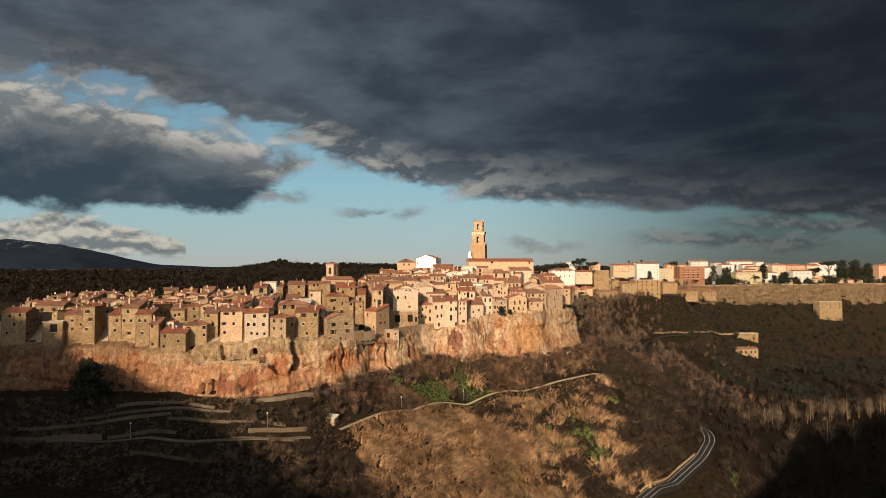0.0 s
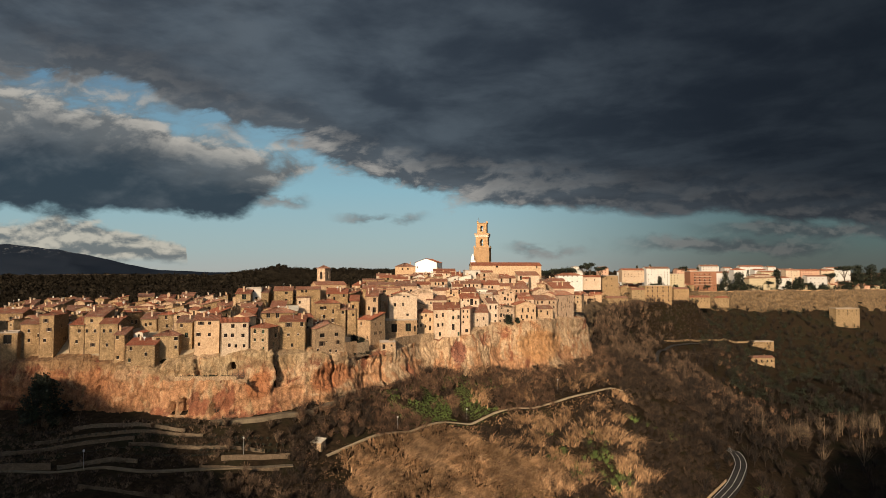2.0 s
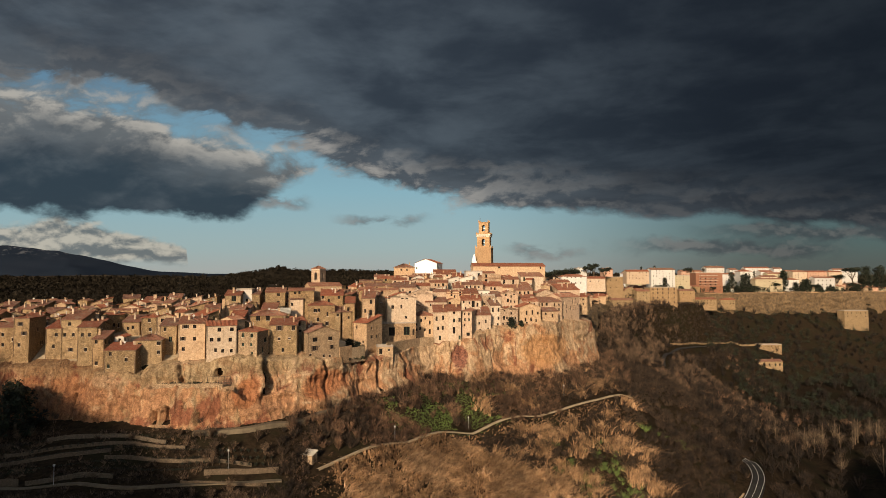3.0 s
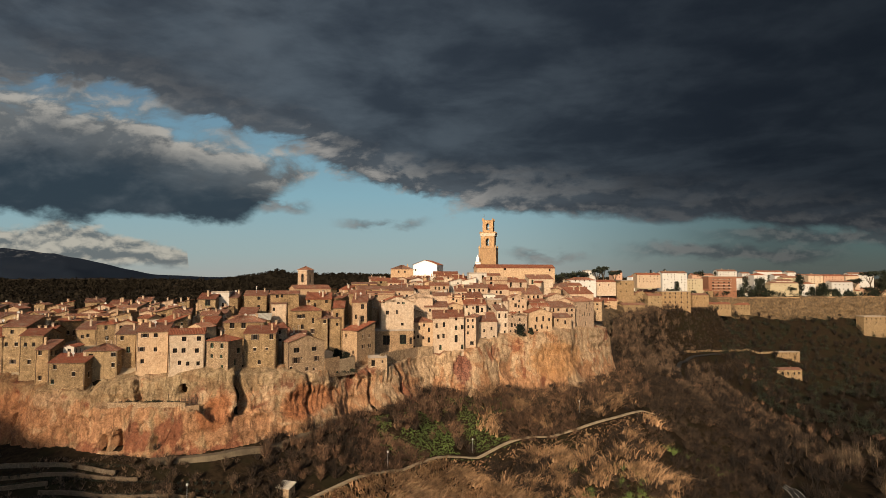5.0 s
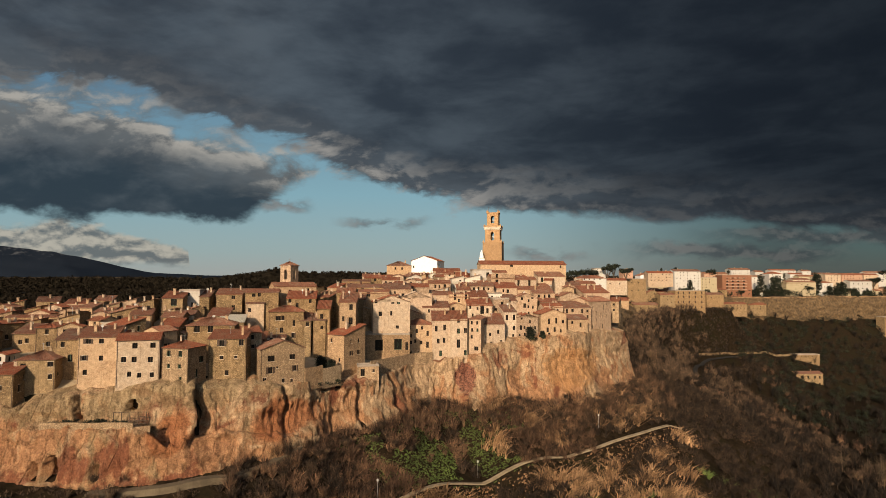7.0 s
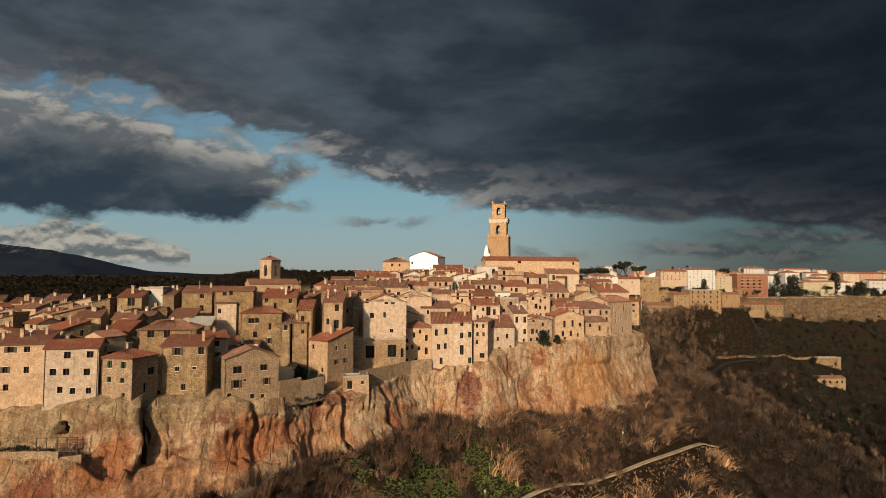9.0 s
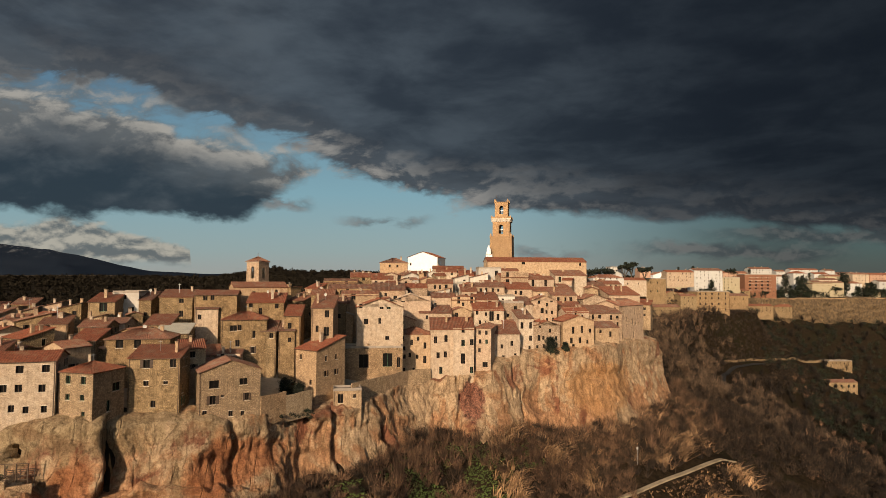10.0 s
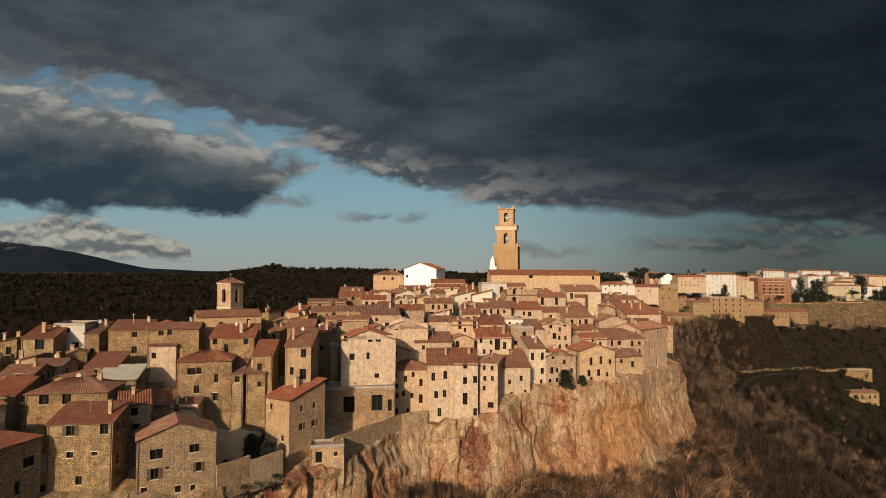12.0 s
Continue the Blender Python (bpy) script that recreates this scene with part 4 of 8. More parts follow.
def house(x, y, z, ang, w, h, dep, roof, wall, front=None, right=None, rmat="tile", rest=True, gaps=0.25, group="houses of the old town", pitch=0.5, shutters=None, chimneys=None, lean_to=False):
    """A house whose front left corner stands at x, y; w along the front, dep deep, h to the eaves."""
    rng = random.Random(int(x * 10) * 7919 + int(y * 10))
    base = new("house")
    base.matrix_world = pose(x, y, z, 0, 0, ang)
    tagged(base, f"{WALL_WORDS[wall]} house under a {'pale ' if rmat == 'pale' else ''}{ROOF_WORDS[roof]}", "house", group)
    a = radians(ang)
    ux, uy = Vector((math.cos(a), math.sin(a))), Vector((-math.sin(a), math.cos(a)))
    for i in np.arange(0.5, w, 2.0):
        for j in np.arange(0.5, dep, 2.0):
            p = Vector((x, y)) + ux * float(i) + uy * float(j)
            OCCUPIED.append((p.x, p.y))
    if front is None:
        front = rows_of(w, h, rng, gaps if y < 600 else max(gaps, 0.3), 2.6 if y < 600 else 4.2)
    elif -20 < x < 100 and y < 410:
        for q in rows_of(w, h, rng, 0.6, 2.3):
            if all(abs(q[0] - p[0]) > (q[2] + p[2]) / 2 + 0.6 or abs(q[1] - p[1]) > (q[3] + p[3]) / 2 + 0.7 for p in front):
                front.append((q[0], q[1], 0.9, 1.5))
    given = right is not None
    if right is None:
        right = rows_of(dep, h, rng, min(0.9, gaps + 0.15))
    left = rows_of(dep, h, rng, min(0.9, gaps + 0.15)) if x > -10 and y < 600 else []
    if x > 15 and not given:
        right = []
    X, Y = Vector((1, 0, 0)), Vector((0, 1, 0))
    V0 = Vector((0, 0, 0))
    verts, faces = [], []
    foot = -4.0 if float(min(away(x, y), away(x + ux.x * w, y + ux.y * w))) < 6 else (-8.0 if y < 600 else (-5.0 if 160 < x < 320 and y < 752 else -16.0))
    facade(verts, faces, V0, X, w, h, front, foot=foot)
    facade(verts, faces, X * w, Y, dep, h, right, foot=foot)
    facade(verts, faces, X * w + Y * dep, -X, w, h, [], foot=foot)
    facade(verts, faces, Y * dep, -Y, dep, h, left, foot=foot)
    rise = {"P": dep / 2 * 0.34, "M": dep * 0.27, "ML": w * 0.25, "H": min(w, dep) / 2 * 0.40, "G": w / 2 * 0.36, "F": 0.0}[roof]
    o, k = 0.35, len(verts)
    rv, rf = [], []
    if roof == "P":
        verts += [(0, 0, h), (0, dep, h), (0, dep / 2, h + rise), (w, 0, h), (w, dep, h), (w, dep / 2, h + rise)]
        faces += [(k, k + 2, k + 1), (k + 3, k + 4, k + 5)]
        d = o * rise / (dep / 2)
        roof_sheet(rv, rf, (-o, -o, h - d), (w + o, -o, h - d), (w + o, dep / 2, h + rise), (-o, dep / 2, h + rise), pitch)
        roof_sheet(rv, rf, (w + o, dep + o, h - d), (-o, dep + o, h - d), (-o, dep / 2, h + rise), (w + o, dep / 2, h + rise), pitch)
    elif roof == "M":
        verts += [(0, 0, h), (0, dep, h), (0, dep, h + rise), (w, 0, h), (w, dep, h), (w, dep, h + rise)]
        faces += [(k, k + 2, k + 1), (k + 3, k + 4, k + 5), (k + 1, k + 2, k + 5, k + 4)]
        d = o * rise / dep
        roof_sheet(rv, rf, (-o, -o, h - d), (w + o, -o, h - d), (w + o, dep + o, h + rise + d), (-o, dep + o, h + rise + d), pitch)
    elif roof == "ML":
        verts += [(0, 0, h), (w, 0, h), (w, 0, h + rise), (0, dep, h), (w, dep, h), (w, dep, h + rise)]
        faces += [(k, k + 1, k + 2), (k + 3, k + 5, k + 4), (k + 1, k + 4, k + 5, k + 2)]
        d = o * rise / w
        roof_sheet(rv, rf, (-o, dep + o, h - d), (-o, -o, h - d), (w + o, -o, h + rise + d), (w + o, dep + o, h + rise + d), pitch)
    elif roof == "G":
        verts += [(0, 0, h), (w, 0, h), (w / 2, 0, h + rise), (0, dep, h), (w, dep, h), (w / 2, dep, h + rise)]
        faces += [(k, k + 1, k + 2), (k + 3, k + 5, k + 4)]
        d = o * rise / (w / 2)
        roof_sheet(rv, rf, (-o, dep + o, h - d), (-o, -o, h - d), (w / 2, -o, h + rise), (w / 2, dep + o, h + rise), pitch)
        roof_sheet(rv, rf, (w + o, -o, h - d), (w + o, dep + o, h - d), (w / 2, dep + o, h + rise), (w / 2, -o, h + rise), pitch)
    elif roof == "H":
        s = min(w, dep) / 2
        d = o * rise / s
        c = [(-o, -o, h - d), (w + o, -o, h - d), (w + o, dep + o, h - d), (-o, dep + o, h - d)]
        if w >= dep:
            p, q = (s, dep / 2, h + rise), (w - s + 0.01, dep / 2, h + rise)
            roof_sheet(rv, rf, c[0], c[1], q, p, pitch), roof_sheet(rv, rf, c[2], c[3], p, q, pitch)
            roof_sheet(rv, rf, c[1], c[2], q, q, pitch), roof_sheet(rv, rf, c[3], c[0], p, p, pitch)
        else:
            p, q = (w / 2, s, h + rise), (w / 2, dep - s + 0.01, h + rise)
            roof_sheet(rv, rf, c[0], c[1], p, p, pitch), roof_sheet(rv, rf, c[2], c[3], q, q, pitch)
            roof_sheet(rv, rf, c[1], c[2], q, p, pitch), roof_sheet(rv, rf, c[3], c[0], p, q, pitch)
    else:
        box(-0.1, -0.1, h, w + 0.1, dep + 0.1, h + 0.18, rv, rf)
        for q in ((0, 0, w, 0.25), (0, dep - 0.25, w, dep), (0, 0.26, 0.25, dep - 0.26), (w - 0.25, 0.26, w, dep - 0.26)):
            box(q[0], q[1], h + 0.18, q[2], q[3], h + 0.75, rv, rf)
    part("wall", mesh_of("wall", verts, faces, MAT[wall]), base)
    part("roof", mesh_of("roof", rv, rf, MAT["slab" if roof == "F" else rmat]), base, "" if roof != "F" else "flat grey terrace")
    faces_of = ((front, V0, 0), (right, X * w, 90), (left, Y * dep, 270))
    for holes, org, turn in faces_of:
        m0 = Matrix.Translation(org) @ pose(0, 0, 0, 0, 0, turn)
        for u, v, ww, hh in holes:
            style = shutters or ("green" if rng.random() < 0.08 else "frame")
            fr, pn, sl, far = window_mesh(ww, hh, style)
            if y > 350:
                part("window", far, base, m=m0 @ pose(u, 0, v))
                continue
            ob = part("window", fr, base, m=m0 @ pose(u, 0, v))
            part("pane", pn, ob)
            if y < 335:
                part("sill", sl, ob)
                if rng.random() < 0.4:
                    part("lintel", sl, ob, "pale stone lintel", pose(0, 0, hh + 0.12))
                if rng.random() < 0.18 and ww < 1.6:
                    sh = shutter_mesh(ww, hh, style)
                    part("shutter", sh, ob, "", pose(ww / 2, 0, 0))
                    part("shutter", sh, ob, "", pose(-ww, 0, 0))
    if y < 342 and w > 4:
        for px in (0.25, w - 0.25)[: rng.choice((1, 2))]:
            part("downpipe", boxes("downpipe", [(px - 0.05, -0.14, -1.0, px + 0.05, -0.02, h - 0.1)], MAT["copper"]), base, "dull copper downpipe")
        part("gutter", boxes("gutter", [(-0.3, -0.52, h - 0.28, w + 0.3, -0.38, h - 0.16)], MAT["copper"]), base, "dull copper gutter") if roof in "PMH" else None
    if lean_to:
        annexe(base, rng, w, h, dep, rng.choice((wall, "rubble", "ochre")))
    count = chimneys if chimneys is not None else rng.choice((0, 1, 1, 2))
    for _ in range(count):
        cx, cy = rng.uniform(0.15, 0.85) * w, rng.uniform(0.35, 0.8) * dep
        zt = h + rise + rng.uniform(0.5, 1.1)
        key = "chimney", round(rise, 0)
        s = rng.uniform(0.3, 0.45)
        cv, cf = [], []
        box(-s, -s, -rise - 1.6, s, s, 0, cv, cf)
        box(-s - 0.1, -s - 0.1, 0.18, s + 0.1, s + 0.1, 0.28, cv, cf)
        box(-s, -s, 0, -s + 0.12, -s + 0.12, 0.18, cv, cf), box(s - 0.12, s - 0.12, 0, s, s, 0.18, cv, cf)
        part("chimney", mesh_of("chimney", cv, cf, MAT[rng.choice(("stone", "ochre", "cream"))]), base, m=pose(cx, cy, zt))
    return base


house(-222.5, 290.0, 42.5, 8, 11.5, 15, 12, 'P', 'brown', front=[(3.9, 13.0, 1.12, 1.54), (8.6, 13.5, 1.12, 1.54), (6.1, 8.7, 1.12, 1.54), (2.8, 4.5, 1.12, 1.54)])
house(-216.8, 306.0, 48.1, 8, 14.2, 12, 10, 'P', 'brown', front=[(3.6, 9.6, 1.12, 1.54), (9.2, 9.5, 1.12, 1.54)])
house(-198.8, 286.0, 39.5, 8, 9.3, 13, 8, 'F', 'brown', front=[(5.2, 10.4, 3.36, 3.96)])
house(-190.6, 290.0, 42.4, 8, 10.3, 14, 10, 'P', 'brown', front=[(3.7, 10.8, 1.12, 1.54), (3.8, 6.6, 1.12, 1.54), (7.8, 8.8, 1.12, 1.54)])
house(-180.6, 288.0, 42.5, 10, 6.0, 18, 14, 'H', 'brown', front=[(2.6, 15.4, 1.12, 1.54), (2.3, 6.7, 1.12, 1.54), (4.0, 11.5, 1.12, 1.54)], right=[(7.1, 12.5, 1.12, 1.54), (10.2, 6.4, 1.12, 1.54)])
house(-169.0, 291.0, 42.0, 8, 6.4, 14, 10, 'M', 'brown', front=[(4.1, 11.1, 1.12, 1.54), (3.1, 6.3, 1.12, 1.54)])
house(-163.3, 292.0, 41.6, 8, 8.3, 18, 12, 'M', 'brown', front=[(3.3, 16.0, 1.12, 1.54), (1.5, 11.4, 1.12, 1.54), (4.9, 11.4, 1.12, 1.54), (4.0, 5.1, 1.12, 1.54)])
house(-153.7, 288.0, 41.8, 8, 7.7, 15, 12, 'P', 'brown', front=[(1.9, 11.6, 1.12, 1.54), (4.6, 11.6, 1.12, 1.54), (3.3, 5.4, 1.12, 1.54)])
house(-144.3, 283.0, 41.4, 8, 4.5, 11, 9, 'M', 'brown', front=[(1.4, 9.7, 1.12, 1.54), (1.7, 1.0, 1.12, 1.54)])
house(-136.3, 278.0, 39.5, 6, 11.9, 9, 8, 'M', 'brown', front=[(2.2, 7.4, 1.12, 1.54), (8.3, 5.0, 1.12, 1.54), (1.6, 2.5, 1.12, 1.54)])
house(-127.9, 284.0, 36.8, 12, 10.8, 15, 10, 'H', 'brown', front=[(2.2, 13.1, 1.57, 1.54), (9.5, 13.5, 1.57, 1.54), (1.9, 8.8, 1.12, 1.54), (9.5, 9.8, 1.12, 1.54), (7.0, 3.5, 1.79, 2.42)])
house(-139.2, 290.0, 44.5, 6, 3.7, 8, 7, 'G', 'plaster', front=[(2.0, 6.5, 1.12, 1.54)])
house(-120.7, 291.0, 44.1, 12, 6.6, 13, 9, 'M', 'brown', front=[(4.2, 7.2, 1.34, 2.2), (2.0, 11.4, 1.12, 1.54)])
house(-110.5, 286.0, 45.4, 16, 10.3, 13, 9, 'M', 'ochre', front=[(2.7, 11.6, 1.34, 1.43), (6.2, 11.6, 1.34, 1.43), (6.2, 6.5, 1.12, 1.54), (1.7, 6.7, 1.12, 1.54), (2.0, 2.4, 1.12, 1.54)])
house(-98.4, 285.0, 44.6, 20, 11.7, 13, 10, 'P', 'cream', front=[(4.9, 11.2, 1.46, 1.65), (9.8, 11.2, 1.46, 1.65), (2.0, 7.2, 1.34, 1.65), (4.8, 7.1, 1.34, 1.65), (9.2, 6.9, 1.34, 1.65), (3.6, 2.8, 1.12, 1.54), (6.3, 2.4, 1.12, 1.54), (9.7, 2.3, 1.12, 1.54)])
house(-87.2, 289.9, 43.8, -12, 9.0, 11.2, 9.2, 'H', 'rubble', front=[(2.4, 9.4, 1.3, 1.8), (6.4, 9.4, 1.3, 1.8), (2.4, 5.6, 1.1, 1.3), (6.2, 5.6, 1.1, 1.3), (6.6, 1.9, 0.9, 1.3)], right=[(6.8, 7.0, 2.4, 1.9), (4.6, 3.0, 1.1, 2.5)], shutters='green')
house(-133.4, 300.0, 45.9, 10, 6.2, 14, 10, 'H', 'brown', front=[(3.3, 12.6, 1.12, 1.54), (3.8, 8.6, 1.12, 1.54)])
house(-143.8, 304.0, 47.6, 10, 7.2, 10, 9, 'M', 'brown', front=[(4.3, 7.5, 1.12, 1.54), (2.3, 7.1, 1.12, 1.54)])
house(-159.7, 320.0, 51.8, 12, 17.9, 9, 9, 'P', 'brown', front=[(11.8, 8.9, 1.12, 1.54)])
house(-157.7, 300.0, 48.5, 8, 7.3, 9, 9, 'P', 'brown', front=[(3.7, 7.0, 1.12, 1.54)])
house(-76.5, 298.5, 42.8, 8, 11.7, 14, 8, 'M', 'brown', front=[(4.1, 12.5, 1.46, 1.98), (10.1, 12.6, 1.46, 1.98), (4.1, 7.9, 1.12, 1.21), (8.5, 8.0, 1.01, 0.77), (5.8, 3.0, 1.12, 1.65)])
house(-88.6, 309.0, 51.1, 12, 15.7, 9, 11, 'H', 'brown', front=[(3.5, 7.7, 1.79, 2.2), (7.8, 7.6, 1.68, 2.2)])
house(-101.9, 319.0, 54.3, 10, 7.0, 8, 9, 'P', 'brown', front=[(3.8, 7.3, 1.46, 1.43)])
house(-84.4, 326.0, 51.9, 12, 9.0, 8, 8, 'M', 'brown', rmat='pale', front=[(1.3, 6.2, 1.12, 2.2)])
house(-90.7, 332.0, 53.9, 10, 7.3, 8, 9, 'M', 'brown')
house(-93.3, 346.0, 59.6, 12, 10.0, 10, 8, 'M', 'brown', front=[(6.6, 8.7, 1.46, 1.43), (6.6, 4.5, 1.34, 1.98)])
house(-78.9, 340.0, 58.3, 12, 6.7, 8, 9, 'M', 'cream', front=[(1.2, 5.3, 1.12, 1.54)])
house(-111.3, 338.0, 59.3, 10, 7.6, 9, 9, 'M', 'brown', front=[(4.3, 7.2, 2.24, 2.64)])
house(-108.5, 346.0, 60.7, 8, 8.0, 10, 9, 'F', 'grey', front=[(3.2, 8.7, 2.02, 1.32), (5.7, 4.4, 1.79, 2.2)])
house(-100.5, 347.0, 59.6, 8, 3.8, 9, 9, 'M', 'brown')
house(-67.2, 331.0, 50.6, 14, 12.8, 13, 10, 'H', 'brown', front=[(3.4, 10.4, 1.9, 1.65), (5.1, 10.5, 1.12, 1.65), (4.6, 5.9, 1.23, 1.98), (9.2, 8.5, 0.9, 2.2), (9.0, 3.9, 0.9, 1.98)])
house(-78.3, 328.0, 46.4, 10, 10.3, 7, 8, 'M', 'brown', front=[(6.7, 5.6, 1.01, 0.99)])
house(-74.8, 323.0, 44.2, 10, 8.3, 7, 7, 'M', 'brown', front=[(4.3, 7.4, 0.9, 0.88)])
house(-84.4, 335.0, 48.4, 10, 9.7, 7, 8, 'M', 'brown')
house(-60.3, 300.5, 40.2, 29, 14.4, 12.9, 9.2, 'G', 'rubble', front=[(3.4, 9.8, 2.26, 1.92), (3.2, 6.0, 1.44, 2.12), (5.4, 6.8, 0.62, 0.61), (1.4, 3.0, 1.03, 1.42), (10.3, 10.0, 1.86, 1.62), (11.2, 6.2, 1.03, 1.82), (10.2, 2.1, 0.83, 1.42), (7.4, 2.4, 1.03, 1.42)])
house(-65.9, 325.0, 47.6, 10, 6.3, 6, 5, 'M', 'cream', front=[(1.5, 5.9, 1.12, 1.54)])
house(-79.8, 341.0, 62.6, 12, 12.7, 8, 8, 'P', 'brown', front=[(3.2, 6.8, 1.34, 1.32), (5.3, 7.0, 1.12, 1.54)])
house(-63.6, 342.0, 58.2, 10, 11.3, 10, 10, 'M', 'brown', front=[(4.1, 7.1, 1.01, 2.2), (1.2, 8.9, 1.12, 1.54), (9.1, 8.8, 1.12, 1.54)])
house(-56.4, 334.0, 48.1, 10, 4.4, 12, 12, 'M', 'brown', front=[(3.0, 10.5, 1.12, 1.54)])
house(-50.0, 336.0, 51.6, 8, 4.8, 13, 10, 'M', 'brown', front=[(1.6, 9.8, 1.12, 1.98)])
house(-51.3, 335.0, 48.2, 8, 4.7, 12, 8, 'M', 'brown', front=[(3.2, 9.1, 1.01, 1.32)])
house(-41.5, 335.0, 52.1, 4, 6.5, 15, 12, 'M', 'ochre', front=[(4.6, 13.1, 1.34, 2.2), (4.5, 7.8, 1.57, 2.64), (1.7, 8.6, 0.9, 1.98)])
house(-45.3, 350.0, 61.6, 6, 7.5, 9, 10, 'P', 'brown', front=[(3.0, 6.8, 1.34, 1.32)])
house(-30.9, 355.0, 50.3, 10, 15.7, 16, 13, 'G', 'cream', front=[(8.3, 16.2, 1.34, 1.87), (10.7, 16.2, 1.34, 1.87), (3.1, 11.1, 1.46, 1.87), (7.7, 11.3, 0.9, 1.98), (1.3, 16.3, 1.12, 1.54), (10.3, 5.5, 1.34, 1.32)])
house(-34.1, 350.0, 44.0, 8, 19.1, 9, 9, 'F', 'rubble', front=[(6.4, 4.8, 3.14, 4.4), (14.2, 5.1, 3.14, 4.4), (17.8, 4.3, 1.12, 3.3)])
house(-45.0, 330.5, 42.1, -32, 8.5, 13.3, 12, 'M', 'rubble', front=[(2.2, 11.0, 0.9, 1.5), (6.3, 4.0, 0.9, 1.4)], right=[(4.0, 10.6, 0.95, 1.6), (8.2, 10.6, 0.95, 1.6), (4.0, 6.2, 0.95, 1.6), (8.2, 6.2, 0.95, 1.6)])
house(-33.0, 327.5, 39.0, 12, 8.0, 4.6, 5, 'F', 'rubble', front=[(2.0, 2.4, 1.5, 2.6), (6.0, 3.0, 0.8, 1.1)], chimneys=0)
house(-17.7, 364.0, 40.4, 4, 11.5, 16, 11, 'H', 'ochre', front=[(1.7, 14.5, 0.9, 1.98), (4.8, 13.1, 0.9, 1.98), (9.5, 12.0, 1.01, 2.2), (4.2, 8.7, 0.9, 1.65), (9.5, 7.1, 1.12, 2.64), (2.2, 3.4, 0.78, 1.76), (5.6, 3.4, 0.78, 1.76)])
house(-6.1, 361.0, 41.5, 3, 7.8, 17, 12, 'M', 'cream', front=[(1.7, 13.3, 1.12, 2.42), (5.3, 13.8, 1.12, 2.42), (2.6, 8.0, 1.12, 2.09), (5.1, 8.3, 1.12, 2.09), (3.6, 2.8, 1.12, 2.42)])
house(-20.4, 373.0, 48.5, 6, 8.3, 12, 9, 'G', 'stone', front=[(3.6, 11.3, 1.12, 1.32)])
house(-10.7, 376.0, 53.2, 6, 12.0, 10, 9, 'M', 'stone', front=[(4.6, 6.5, 1.12, 1.54), (9.2, 7.4, 1.12, 1.54)])
house(1.7, 360.0, 39.7, 2, 7.2, 19, 12, 'M', 'cream', front=[(3.4, 18.5, 1.12, 1.54), (3.4, 14.2, 1.23, 2.09), (6.4, 14.5, 1.23, 2.09), (3.4, 8.9, 1.46, 3.52), (6.4, 5.0, 1.12, 2.2)])
house(9.4, 363.0, 43.0, -12, 5.6, 16, 15, 'H', 'stone', front=[(3.5, 3.3, 1.79, 1.76)], right=[])
house(26.5, 378.0, 43.2, 8, 5.7, 18, 10, 'M', 'cream', front=[(1.3, 15.4, 1.12, 2.42), (4.6, 15.4, 1.12, 2.42), (4.6, 10.6, 1.12, 1.98)])
house(32.2, 379.0, 40.5, 4, 10.2, 18, 11, 'G', 'stone', front=[(2.5, 18.2, 0.9, 2.2), (2.1, 13.4, 1.12, 2.2)])
house(43.6, 380.0, 40.1, 10, 12.4, 20, 11, 'G', 'ochre', front=[(4.0, 16.6, 1.01, 2.64), (7.5, 16.9, 1.01, 2.64), (3.3, 12.7, 1.12, 2.2), (6.7, 12.8, 1.12, 2.2), (4.1, 10.6, 1.12, 1.54), (10.8, 16.4, 1.12, 1.54)])
house(57.9, 388.0, 39.2, 14, 10.1, 18, 12, 'P', 'ochre', front=[(2.2, 16.4, 1.12, 1.32), (6.5, 15.3, 1.12, 2.2), (2.1, 8.6, 1.12, 1.54)])
house(71.9, 404.0, 43.0, 42, 19.8, 22, 12, 'P', 'stone', front=[(3.6, 18.4, 1.01, 2.42), (6.5, 16.0, 1.01, 2.42), (13.0, 18.8, 1.12, 2.64), (10.8, 14.6, 1.12, 2.64), (3.1, 8.9, 1.01, 2.2), (12.0, 9.1, 1.12, 2.42), (6.5, 12.8, 1.01, 2.2)])
house(76.3, 434.0, 59.7, 8, 15.3, 9, 14, 'M', 'stone', front=[(3.0, 5.6, 2.91, 1.76)])
house(59.3, 415.0, 58.3, 8, 11.7, 9, 12, 'G', 'stone', front=[(6.3, 3.7, 1.23, 2.2)])
house(47.5, 402.0, 54.8, 6, 8.6, 10, 12, 'M', 'stone', front=[(3.2, 8.5, 1.12, 1.54)])
house(34.3, 398.0, 54.2, 4, 10.6, 13, 11, 'G', 'stone', front=[(4.4, 8.9, 1.34, 2.2), (3.1, 12.4, 1.12, 1.54), (8.3, 13.0, 1.12, 1.54)])
house(27.9, 396.0, 56.7, 6, 6.6, 9, 10, 'M', 'stone', front=[(4.1, 5.5, 0.9, 2.2)])
house(22.3, 392.0, 56.3, 6, 8.1, 10, 10, 'F', 'stone', front=[(4.7, 7.6, 1.34, 2.42)])
house(10.0, 384.0, 48.9, 4, 11.6, 15, 10, 'M', 'cream', front=[(1.2, 14.2, 1.01, 1.98), (6.8, 12.7, 1.79, 3.74), (9.3, 12.3, 1.12, 2.42)])
house(10.5, 394.0, 57.6, 4, 9.8, 10, 10, 'M', 'stone', front=[(1.2, 8.2, 1.12, 1.54), (6.3, 8.4, 1.57, 2.2)])
house(1.4, 392.0, 55.5, 3, 9.2, 12, 11, 'P', 'ochre', front=[(2.8, 11.8, 1.12, 2.64), (8.0, 11.8, 1.12, 2.64), (2.8, 7.0, 1.12, 1.54)])
